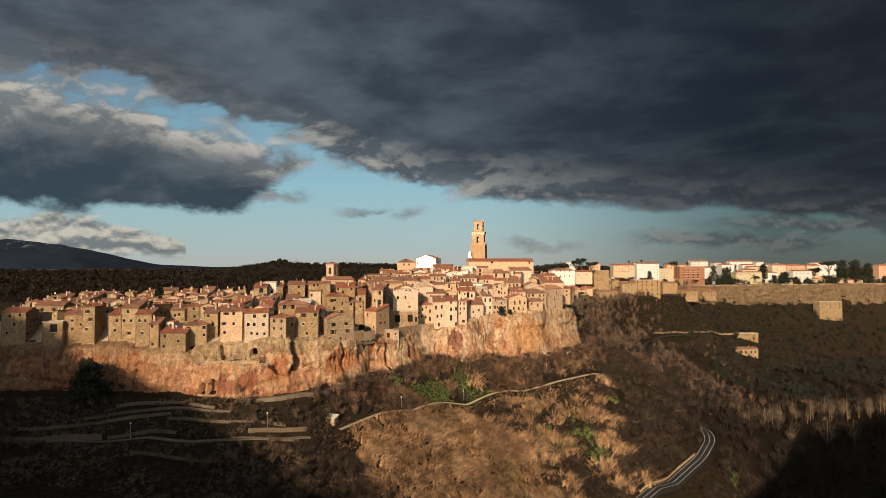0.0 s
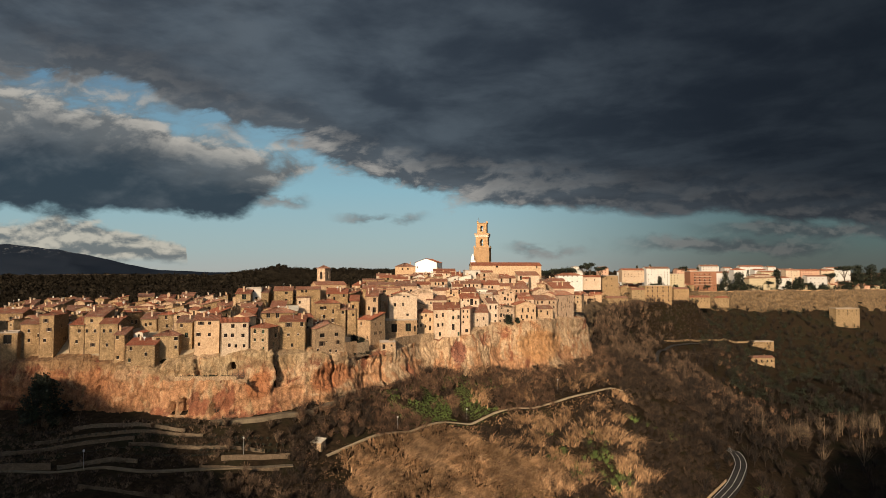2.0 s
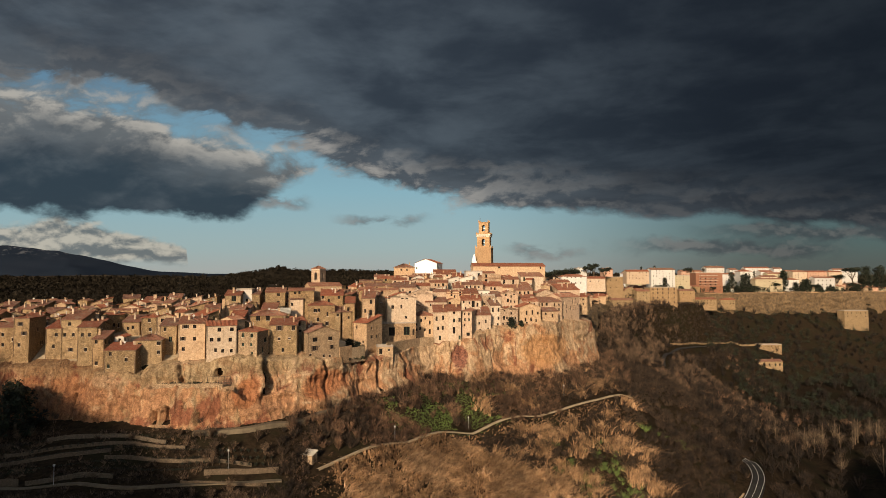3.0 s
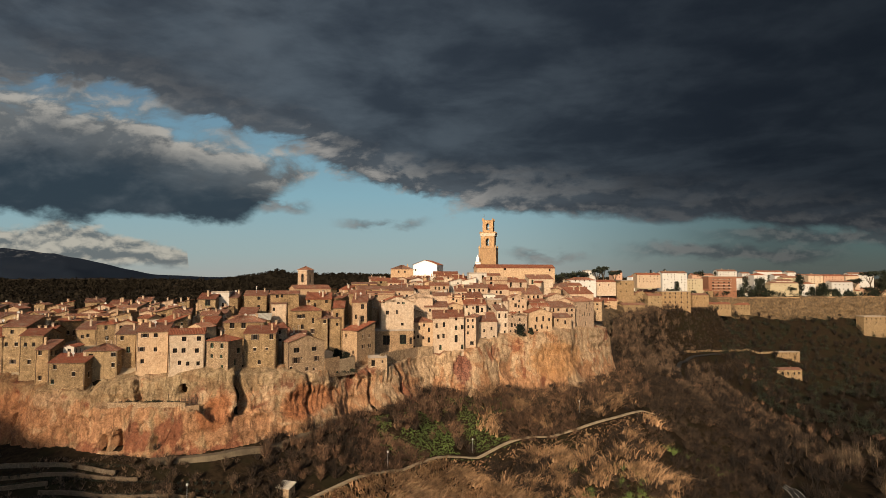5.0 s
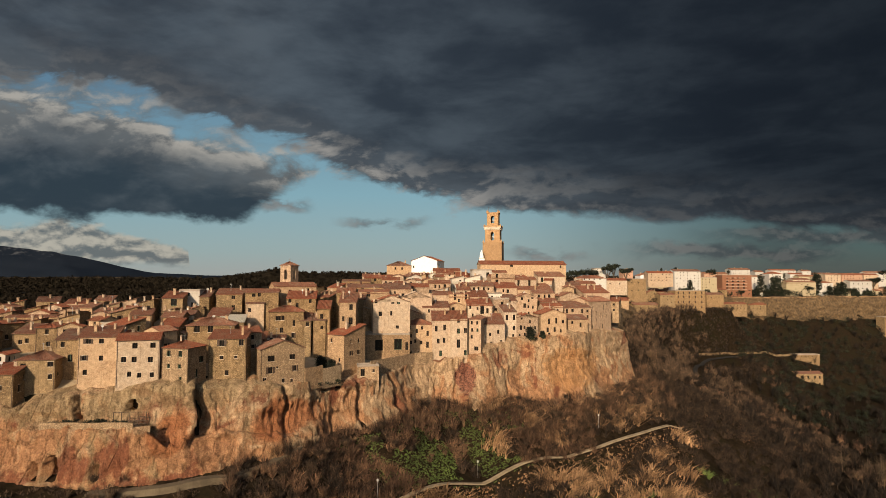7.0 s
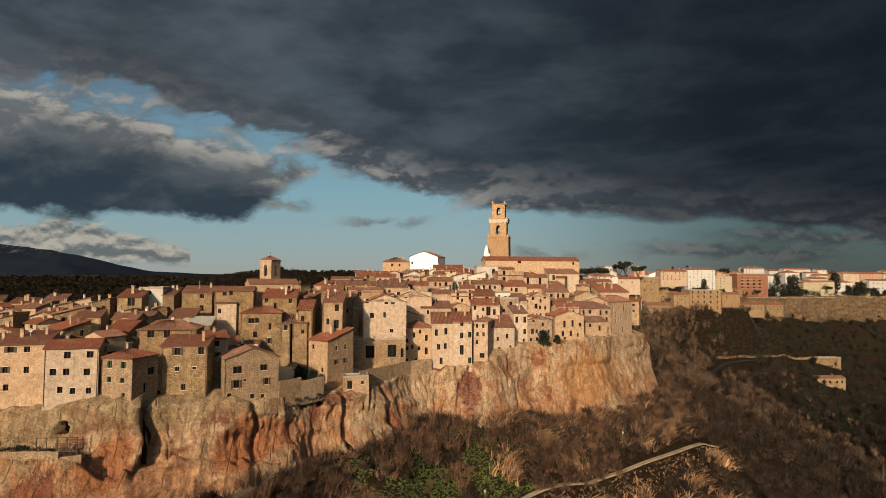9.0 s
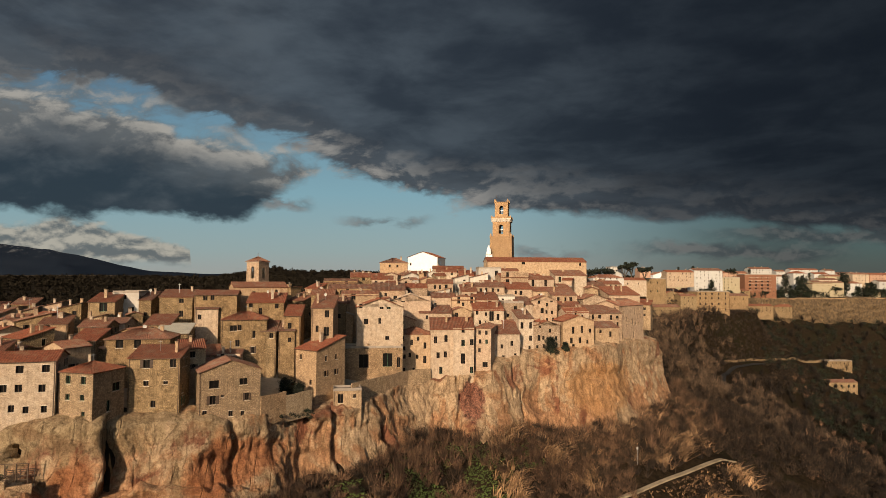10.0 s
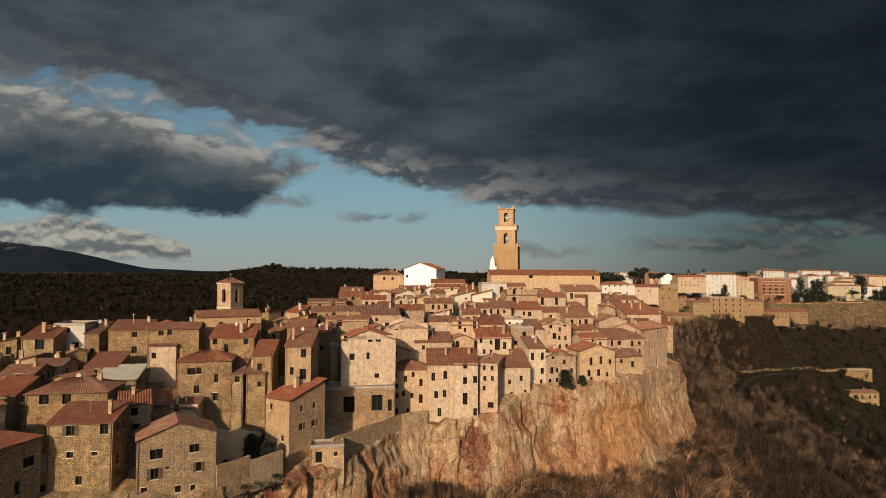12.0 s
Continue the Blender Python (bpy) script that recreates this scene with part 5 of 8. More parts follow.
house(20.9, 402.0, 60.6, 4, 7.0, 8, 9, 'F', 'plaster')
house(47.2, 392.0, 54.8, 8, 9.4, 8, 10, 'P', 'stone', front=[(4.2, 7.6, 1.12, 1.54)])
house(57.8, 398.0, 54.2, 10, 14.4, 8, 10, 'M', 'stone')
house(15.6, 371.0, 41.2, 4, 10.5, 15, 9, 'M', 'stone', front=[(4.5, 6.1, 1.01, 1.98), (7.6, 11.4, 1.01, 1.76)])
house(21.1, 381.0, 46.7, 4, 7.6, 12, 9, 'P', 'ochre', front=[(2.9, 9.7, 1.12, 1.98)])
house(-71.4, 352.0, 62.8, 30, 17.6, 10, 10, 'P', 'ochre', front=[(6.4, 7.3, 1.12, 2.42), (14.0, 8.2, 1.12, 1.76)], chimneys=0)
house(20.7, 462.0, 71.1, 5, 53.0, 14, 14, 'P', 'ochre', front=[(19.1, 13.0, 1.79, 1.32), (49.6, 12.6, 1.12, 1.76)], chimneys=0)
house(-48.5, 394.0, 63.8, 8, 17.4, 8, 10, 'P', 'brown')
house(-40.9, 381.0, 61.4, 6, 14.1, 8, 10, 'P', 'ochre', front=[(1.3, 6.5, 1.57, 2.2), (4.5, 7.4, 1.57, 2.2)])
house(-53.3, 407.0, 66.9, 8, 14.2, 7, 10, 'P', 'brown', front=[(4.4, 6.1, 1.12, 1.54), (9.5, 6.8, 1.12, 1.54)])
house(-43.4, 417.0, 69.4, 6, 13.4, 7, 10, 'P', 'brown', front=[(5.6, 6.1, 1.12, 1.54)])
house(-29.9, 387.0, 62.3, 6, 12.8, 9, 10, 'M', 'stone')
house(-22.0, 377.0, 57.4, 5, 15.4, 10, 12, 'G', 'stone', rmat='pale', front=[(2.0, 10.9, 1.34, 2.2), (5.0, 10.7, 1.34, 2.2)])
house(-22.1, 450.0, 65.9, 4, 12.3, 11, 10, 'M', 'white', front=[(3.9, 10.0, 1.12, 1.54), (9.5, 10.0, 1.12, 1.54), (1.3, 6.4, 1.12, 1.54), (8.5, 6.4, 1.12, 1.54)])
house(-9.2, 418.0, 64.8, 4, 11.3, 9, 10, 'P', 'stone')
house(-6.7, 395.0, 58.4, 4, 9.4, 10, 10, 'P', 'stone', front=[(1.4, 6.8, 1.12, 1.54)])
house(-33.0, 408.0, 68.5, 5, 9.0, 7, 9, 'P', 'stone')
house(-50.0, 455.0, 70.4, 5, 10.4, 7, 9, 'P', 'stone')
house(-38.9, 488.0, 72.6, 4, 15.8, 12, 14, 'H', 'ochre', front=[(5.6, 10.0, 1.12, 1.54), (10.0, 10.0, 1.12, 1.54)])
house(-23.0, 490.0, 71.3, -14, 17.5, 16.5, 18, 'G', 'bright', front=[(1.6, 12.5, 1.0, 1.6)], right=[(3.0, 13.5, 1.0, 1.6), (6.5, 13.5, 1.0, 1.6), (10.0, 13.5, 1.0, 1.6)], chimneys=0)
house(-8.0, 470.0, 71.0, 3, 16.4, 10, 10, 'P', 'stone')
house(-5.7, 452.0, 69.8, 3, 10.1, 9, 10, 'P', 'cream', front=[(7.5, 8.5, 1.12, 1.54)])
house(5.8, 445.0, 67.5, 3, 6.8, 10, 10, 'M', 'cream', front=[(3.6, 7.0, 1.68, 2.86)])
house(14.8, 440.0, 66.9, 4, 11.0, 14, 12, 'F', 'grey', front=[(8.7, 11.6, 1.57, 2.64)])
house(23.7, 450.0, 71.0, 6, 11.8, 9, 8, 'P', 'stone')
house(24.7, 430.0, 64.7, 10, 13.4, 12, 12, 'P', 'stone', front=[(3.2, 13.2, 1.34, 2.2), (3.2, 9.4, 1.57, 3.3)])
house(37.8, 432.0, 63.8, 8, 12.4, 12, 10, 'P', 'stone', front=[(2.2, 10.3, 1.34, 3.3), (8.4, 10.3, 1.34, 3.3)])
house(53.1, 446.0, 67.8, 6, 15.9, 10, 10, 'M', 'cream', front=[(2.3, 8.0, 1.34, 2.64)])
house(11.2, 408.0, 63.6, 5, 13.1, 9, 10, 'P', 'stone')
house(24.8, 414.0, 62.6, 5, 12.4, 9, 10, 'M', 'stone')
house(37.4, 414.0, 61.8, 6, 13.2, 9, 10, 'P', 'ochre')
house(62.9, 448.0, 63.9, 6, 15.8, 9, 10, 'P', 'stone')
house(44.5, 408.0, 61.1, 6, 11.1, 8, 10, 'M', 'stone')
house(79.7, 462.0, 64.6, 6, 11.1, 9, 10, 'P', 'stone')
house(5.6, 401.0, 61.7, 4, 6.3, 9, 10, 'M', 'stone')
house(-19.5, 402.0, 63.1, 4, 10.5, 9, 10, 'P', 'stone')
house(120.9, 640.0, 64.8, 4, 26.3, 12, 14, 'H', 'white', front=[(5.9, 11.4, 1.12, 1.54), (10.4, 11.4, 1.12, 1.54), (14.9, 11.4, 1.12, 1.54), (20.4, 11.4, 1.12, 1.54), (5.8, 5.6, 1.12, 1.54), (10.3, 5.6, 1.12, 1.54), (14.9, 5.7, 1.12, 1.54), (20.3, 5.7, 1.12, 1.54), (3.1, 8.7, 1.12, 1.54)])
house(142.6, 665.0, 73.9, 4, 11.0, 12, 12, 'F', 'white', front=[(5.2, 9.2, 1.12, 1.54)])
house(149.3, 650.0, 65.1, 4, 20.0, 10, 12, 'P', 'cream', front=[(3.7, 6.9, 1.12, 1.54), (13.0, 6.9, 1.12, 1.54)])
house(177.3, 676.0, 56.1, 14, 20.2, 20, 14, 'F', 'brown', front=[(4.8, 16.7, 1.12, 1.54), (11.9, 16.6, 1.12, 1.54), (4.8, 9.0, 1.12, 1.54), (11.8, 9.0, 1.12, 1.54)])
house(177.2, 655.8, 43.0, 10, 24.1, 9.1, 12, 'P', 'brown', front=[(6.5, 5.9, 1.12, 1.54), (14.8, 5.9, 1.12, 1.54)])
house(243.4, 800.0, 61.9, 8, 51.1, 16, 14, 'P', 'yellow', front=[(4.4, 11.8, 1.23, 1.76), (9.6, 11.8, 1.23, 1.76), (14.7, 11.8, 1.23, 1.76), (19.9, 11.9, 1.23, 1.76), (27.0, 11.9, 1.23, 1.76), (34.7, 11.9, 1.23, 1.76), (42.5, 11.9, 1.23, 1.76), (4.4, 7.0, 1.23, 1.76), (9.5, 7.0, 1.23, 1.76), (14.6, 7.1, 1.23, 1.76), (19.8, 7.1, 1.23, 1.76), (26.9, 7.1, 1.23, 1.76), (34.7, 7.1, 1.23, 1.76), (42.5, 7.1, 1.23, 1.76), (4.3, 2.2, 1.23, 1.76), (9.4, 2.3, 1.23, 1.76), (14.6, 2.3, 1.23, 1.76), (19.7, 2.3, 1.23, 1.76), (26.8, 2.3, 1.23, 1.76), (34.6, 2.3, 1.23, 1.76), (42.4, 2.3, 1.23, 1.76)], group='houses of the newer quarter')
house(294.6, 985.0, 69.5, 6, 22.1, 12, 20, 'G', 'bright', front=[(10.5, 5.8, 1.34, 1.32)], group='houses of the newer quarter')
house(237.1, 709.5, 45.0, 6, 32.5, 19.1, 16, 'F', 'brown', front=[(3.3, 17.3, 1.46, 2.09), (9.0, 17.3, 1.46, 2.09), (15.2, 17.3, 1.46, 2.09), (22.0, 17.4, 1.46, 2.09), (28.8, 17.4, 1.46, 2.09), (3.3, 13.1, 1.46, 2.09), (8.9, 13.1, 1.46, 2.09), (15.1, 13.1, 1.46, 2.09), (21.9, 13.1, 1.46, 2.09), (28.7, 13.1, 1.46, 2.09), (3.2, 7.7, 1.46, 2.09), (8.8, 7.7, 1.46, 2.09), (15.1, 7.7, 1.46, 2.09), (21.9, 7.7, 1.46, 2.09), (28.7, 7.7, 1.46, 2.09), (3.1, 2.4, 1.46, 2.09), (8.8, 2.4, 1.46, 2.09), (15.0, 2.4, 1.46, 2.09), (21.8, 2.4, 1.46, 2.09), (28.6, 2.4, 1.46, 2.09)], group='houses of the newer quarter')
house(219.7, 704.7, 44.9, 6, 15.9, 15.3, 12, 'P', 'brown', group='houses of the newer quarter')
house(282.3, 738.2, 46.5, 6, 19.5, 13.4, 12, 'P', 'brown', front=[(5.3, 10.1, 1.12, 1.54), (14.3, 10.1, 1.12, 1.54)], group='houses of the newer quarter')
house(305.6, 747.7, 40.6, 6, 26.8, 8.6, 12, 'P', 'brown', group='houses of the newer quarter')
house(353.9, 790.0, 38.0, 6, 22.7, 9, 12, 'P', 'brown', group='houses of the newer quarter', gaps=0.1)
house(256.6, 760.0, 63.3, 6, 30.8, 22, 14, 'P', 'white', group='houses of the newer quarter', gaps=0.1)
house(287.2, 768.0, 58.0, 6, 21.7, 20, 14, 'F', 'yellow', group='houses of the newer quarter', gaps=0.05)
house(328.9, 799.0, 57.3, 4, 36.1, 24, 16, 'F', 'orange', front=[(6.2, 21.0, 2.46, 1.98), (13.0, 21.1, 2.46, 1.98), (19.8, 21.1, 2.46, 1.98), (26.7, 21.1, 2.46, 1.98), (6.1, 16.9, 2.46, 1.98), (12.9, 16.9, 2.46, 1.98), (19.8, 16.9, 2.46, 1.98), (26.6, 16.9, 2.46, 1.98), (6.0, 12.7, 2.46, 1.98), (12.8, 12.7, 2.46, 1.98), (19.7, 12.7, 2.46, 1.98), (26.5, 12.8, 2.46, 1.98), (5.9, 8.5, 2.46, 1.98), (12.8, 8.5, 2.46, 1.98), (19.6, 8.6, 2.46, 1.98), (26.5, 8.6, 2.46, 1.98)], group='houses of the newer quarter', gaps=0.1)
house(374.3, 818.0, 54.9, 4, 20.6, 5, 10, 'F', 'white', group='houses of the newer quarter')
house(389.0, 900.0, 75.7, 4, 27.6, 14, 14, 'P', 'white', group='houses of the newer quarter', gaps=0.1)
house(386.0, 850.0, 63.2, 4, 17.6, 16, 12, 'F', 'white', group='houses of the newer quarter', gaps=0.2)
house(438.7, 930.0, 73.1, 4, 12.1, 14, 12, 'P', 'white', group='houses of the newer quarter')
house(413.2, 850.0, 65.9, 4, 16.9, 18, 14, 'H', 'white', group='houses of the newer quarter', gaps=0.1)
house(426.3, 836.0, 58.0, 4, 24.6, 14, 12, 'H', 'yellow', group='houses of the newer quarter', gaps=0.1)
house(447.5, 846.0, 57.0, 4, 17.5, 13, 12, 'F', 'yellow', group='houses of the newer quarter', gaps=0.1)
house(437.2, 840.0, 64.4, 4, 22.7, 12, 12, 'P', 'cream', group='houses of the newer quarter', gaps=0.1)
house(484.8, 856.0, 57.2, 4, 14.4, 12, 12, 'M', 'white', group='houses of the newer quarter', gaps=0.1)
house(469.4, 900.0, 69.8, 4, 19.0, 14, 12, 'P', 'white', group='houses of the newer quarter', gaps=0.1)
house(523.4, 960.0, 73.0, 4, 13.5, 16, 12, 'P', 'white', group='houses of the newer quarter', gaps=0.1)
house(504.6, 880.0, 69.5, 4, 21.4, 14, 12, 'P', 'cream', group='houses of the newer quarter', gaps=0.1)
house(499.2, 1000.0, 78.5, 4, 41.6, 12, 12, 'P', 'white', group='houses of the newer quarter', gaps=0.1)
house(339.3, 870.0, 70.0, 4, 31.2, 14, 12, 'P', 'salmon', group='houses of the newer quarter', gaps=0.1)
house(186.6, 720.0, 75.0, 4, 10.7, 10, 12, 'P', 'salmon', group='houses of the newer quarter', gaps=0.1)
house(216.6, 730.0, 73.0, 4, 27.4, 10, 12, 'P', 'cream', group='houses of the newer quarter', gaps=0.1)
house(528.3, 868.0, 60.7, 4, 30.5, 14, 12, 'P', 'white', front=[(5.3, 10.6, 1.46, 1.65), (11.6, 10.6, 1.46, 1.65), (17.8, 10.6, 1.46, 1.65), (24.1, 10.6, 1.46, 1.65), (5.2, 4.6, 1.46, 1.65), (11.4, 4.6, 1.46, 1.65), (17.7, 4.6, 1.46, 1.65), (24.0, 4.6, 1.46, 1.65)], group='houses of the newer quarter')
house(526.3, 880.0, 69.3, 4, 29.0, 14, 12, 'P', 'salmon', group='houses of the newer quarter', gaps=0.1)
house(570.1, 900.0, 69.4, 4, 20.5, 14, 12, 'P', 'cream', group='houses of the newer quarter', gaps=0.1)
house(474.2, 852.0, 60.3, 4, 22.8, 12, 12, 'H', 'white', group='houses of the newer quarter', gaps=0.1)
house(427.5, 836.0, 60.3, 4, 37.7, 13, 12, 'P', 'yellow', front=[(5.1, 9.7, 1.46, 1.65), (11.9, 9.7, 1.46, 1.65), (19.6, 9.7, 1.46, 1.65), (27.3, 9.7, 1.46, 1.65), (5.0, 4.0, 1.46, 1.65), (11.8, 4.0, 1.46, 1.65), (19.5, 3.9, 1.46, 1.65), (27.2, 3.9, 1.46, 1.65)], group='houses of the newer quarter')
house(457.6, 860.0, 66.7, 4, 22.1, 14, 12, 'P', 'yellow', group='houses of the newer quarter', gaps=0.1)
house(403.5, 890.0, 65.8, 4, 27.2, 14, 12, 'P', 'white', group='houses of the newer quarter', gaps=0.1)
house(539.2, 960.0, 70.6, 4, 29.6, 14, 12, 'P', 'white', group='houses of the newer quarter', gaps=0.1)
house(645.4, 1000.0, 73.7, 4, 41.4, 14, 12, 'P', 'white', group='houses of the newer quarter', gaps=0.1)
house(674.7, 908.0, 42.2, 4, 56.9, 18, 14, 'P', 'yellow', front=[(6.5, 12.6, 1.46, 1.65), (14.0, 12.6, 1.46, 1.65), (21.6, 12.6, 1.46, 1.65), (6.3, 4.6, 1.46, 1.65), (13.8, 4.6, 1.46, 1.65), (21.4, 4.6, 1.46, 1.65)], group='houses of the newer quarter')
house(664.0, 906.0, 40.7, 4, 14.1, 8, 10, 'F', 'white', group='houses of the newer quarter')
house(691.7, 912.0, 67.4, 4, 23.8, 16, 12, 'P', 'salmon', group='houses of the newer quarter', gaps=0.1)
house(541.6, 828.0, 19.3, 8, 36.4, 11, 12, 'F', 'brown', front=[(4.5, 8.0, 1.5, 2.0), (11.0, 8.0, 1.5, 2.0), (18.0, 8.0, 1.5, 2.0), (25.0, 8.0, 1.5, 2.0), (32.0, 8.0, 1.5, 2.0), (4.5, 3.5, 1.5, 2.0), (18.0, 3.5, 1.5, 2.0), (32.0, 3.5, 1.5, 2.0)], group='houses of the newer quarter')
house(361.8, 712.0, -35.5, 4, 28.3, 15, 12, 'P', 'brown', front=[(5.7, 11.5, 1.9, 2.7), (12.3, 11.4, 1.9, 2.7), (19.5, 11.3, 1.9, 2.7), (24.6, 11.3, 1.9, 2.7), (5.6, 4.5, 1.9, 2.7), (12.1, 4.5, 1.9, 2.7), (19.4, 4.4, 1.9, 2.7), (24.5, 4.3, 1.9, 2.7)], group='houses in the valley')
house(335.1, 722.0, -28.0, 6, 32.3, 9, 10, 'F', 'brown', group='houses in the valley')
house(379.6, 745.0, -10.5, 4, 28.9, 5, 8, 'F', 'brown', group='houses in the valley')
house(251.1, 700.0, -0.9, 6, 9.3, 6, 8, 'M', 'salmon', group='houses in the valley', chimneys=0)
house(180.7, 663.0, 10.0, 6, 18.9, 3, 5, 'F', 'stone', group='houses in the valley', chimneys=0)


# houses between those, up the hill and round the back
fill = random.Random(5)
for _ in range(5000):
    fx = fill.uniform(-240, 112)
    reach = float(np.interp(fx, [-240, -100, -60, 0, 60, 112], [62, 78, 100, 120, 110, 95]))
    fy = float(edge(fx)) + fill.uniform(16, reach)
    if (fx > 75 and fy < 440) or fx > 90 or (-66 < fx < -10 and fy < 352 and fy > 312) or (-58 < fx < -10 and fy < 352):
        continue
    fw, fd = fill.uniform(4.5, 9), fill.uniform(5.5, 8.5)
    ang = round(fill.choice((4, 8, 12, 18, -10, 30, -24)) + fill.uniform(-4, 4), 1)
    a = radians(ang)
    cxy = (fx + math.cos(a) * fw / 2 - math.sin(a) * fd / 2, fy + math.sin(a) * fw / 2 + math.cos(a) * fd / 2)
    if any((px - cxy[0]) ** 2 + (py - cxy[1]) ** 2 < 20.5 for px, py in OCCUPIED):
        continue
    ze = min(float(eaves(fx, fy)), 82.5 if fy < float(edge(fx)) + 72 else 79.0) - fill.uniform(0.3, 2.5) - float(np.interp(fx, [50, 80, 112], [0, 4, 7]))
    hh = fill.uniform(8, 10)
    house(fx, fy, round(ze - hh, 1), ang, fw, hh, fd, fill.choice(("P", "M", "M", "G", "G", "G", "ML", "ML")), fill.choice(("brown", "brown", "rubble", "brown", "ochre", "stone") if fx < -35 else ("stone", "stone", "rubble", "ochre", "cream", "plaster")), gaps=0.35 if fy < float(edge(fx)) + 55 else 0.65, lean_to=fill.random() < 0.65)


# houses on the neck of land between the old town and the newer quarter
for _ in range(900):
    fx = fill.uniform(112, 640)
    fy = float(edge(fx)) + fill.uniform(7, 75 if fx < 345 else 45)
    fw, fd = fill.uniform(7, 14), fill.uniform(8, 11)
    ang = fill.choice((0, 6, 14, 24))
    a = radians(ang)
    cxy = (fx + math.cos(a) * fw / 2 - math.sin(a) * fd / 2, fy + math.sin(a) * fw / 2 + math.cos(a) * fd / 2)
    if float(away(*cxy)) < 7 or any((px - cxy[0]) ** 2 + (py - cxy[1]) ** 2 < 42 for px, py in OCCUPIED):
        continue
    hh = fill.uniform(7, 11) if fx < 345 else fill.uniform(5, 7.5)
    house(fx, fy, round(float(ground_z(*cxy)), 1), ang, fw, hh, fd, fill.choice("PPMGH"), fill.choice(("stone", "brown", "brown", "ochre", "rubble") if fx < 345 else ("white", "cream", "yellow", "ochre", "salmon")), gaps=0.5, group="houses of the newer quarter")


# ---- aerials and dishes on the roofs ----
def aerial(x, y, z, h, seed):
    t = new("aerial")
    t.matrix_world = pose(x, y, z, 0, 0, seed * 47)
    tagged(t, "thin grey television aerial on a rooftop mast", "aerial", "rooftop aerials")
    part("mast", boxes("mast", [(-0.04, -0.04, -1.5, 0.04, 0.04, h)], MAT["metal"]), t)
    for i in range(4):
        part("rod", boxes("rod", [(-0.55 + i * 0.1, i * 0.25 - 0.4, h - 0.3, 0.55 - i * 0.1, i * 0.25 - 0.36, h - 0.26)], MAT["metal"]), t)
    part("boom", boxes("boom", [(-0.02, -0.45, h - 0.34, 0.02, 0.45, h - 0.30)], MAT["metal"]), t)


def dish(x, y, z, seed):
    t = new("satellite_dish")
    t.matrix_world = pose(x, y, z, 0, 0, seed * 31 % 60 - 30)
    tagged(t, "pale round satellite dish on a roof", "satellite dish", "satellite dishes")
    v, f = [(0, 0.12, 0)], []
    for r, d in ((0.3, 0.08), (0.5, 0.0)):
        v += [(r * math.cos(i * math.pi / 6), d, r * math.sin(i * math.pi / 6)) for i in range(12)]
    f += [(0, 1 + i, 1 + (i + 1) % 12) for i in range(12)]
    f += [(1 + i, 13 + i, 13 + (i + 1) % 12, 1 + (i + 1) % 12) for i in range(12)]
    part("reflector", mesh_of("reflector", v, f, MAT["white"]), t)
    part("bracket", boxes("bracket", [(-0.04, 0.1, -1.6, 0.04, 0.18, 0.0), (-0.02, -0.5, -0.05, 0.02, 0.1, -0.01)], MAT["metal"]), t)


top_rng = random.Random(12)
spots = [o for o in bpy.data.objects if o.name.startswith("house") and o.location.y < 400 and o.location.x < 90]
for i, o in enumerate(spots):
    roof_ob = next(c for c in o.children if c.name.startswith("roof"))
    hi = max(v.co.z for v in roof_ob.data.vertices)
    xs = [v.co.x for v in roof_ob.data.vertices]
    ys = [v.co.y for v in roof_ob.data.vertices]
    p = o.matrix_world @ Vector(((min(xs) + max(xs)) * 0.5, (min(ys) + max(ys)) * 0.5, hi - 0.2))
    if i % 5 == 0:
        aerial(p.x, p.y, p.z, top_rng.uniform(1.5, 3.0), i)
    elif i % 4 == 1:
        dish(p.x, p.y, p.z + 0.5, i)


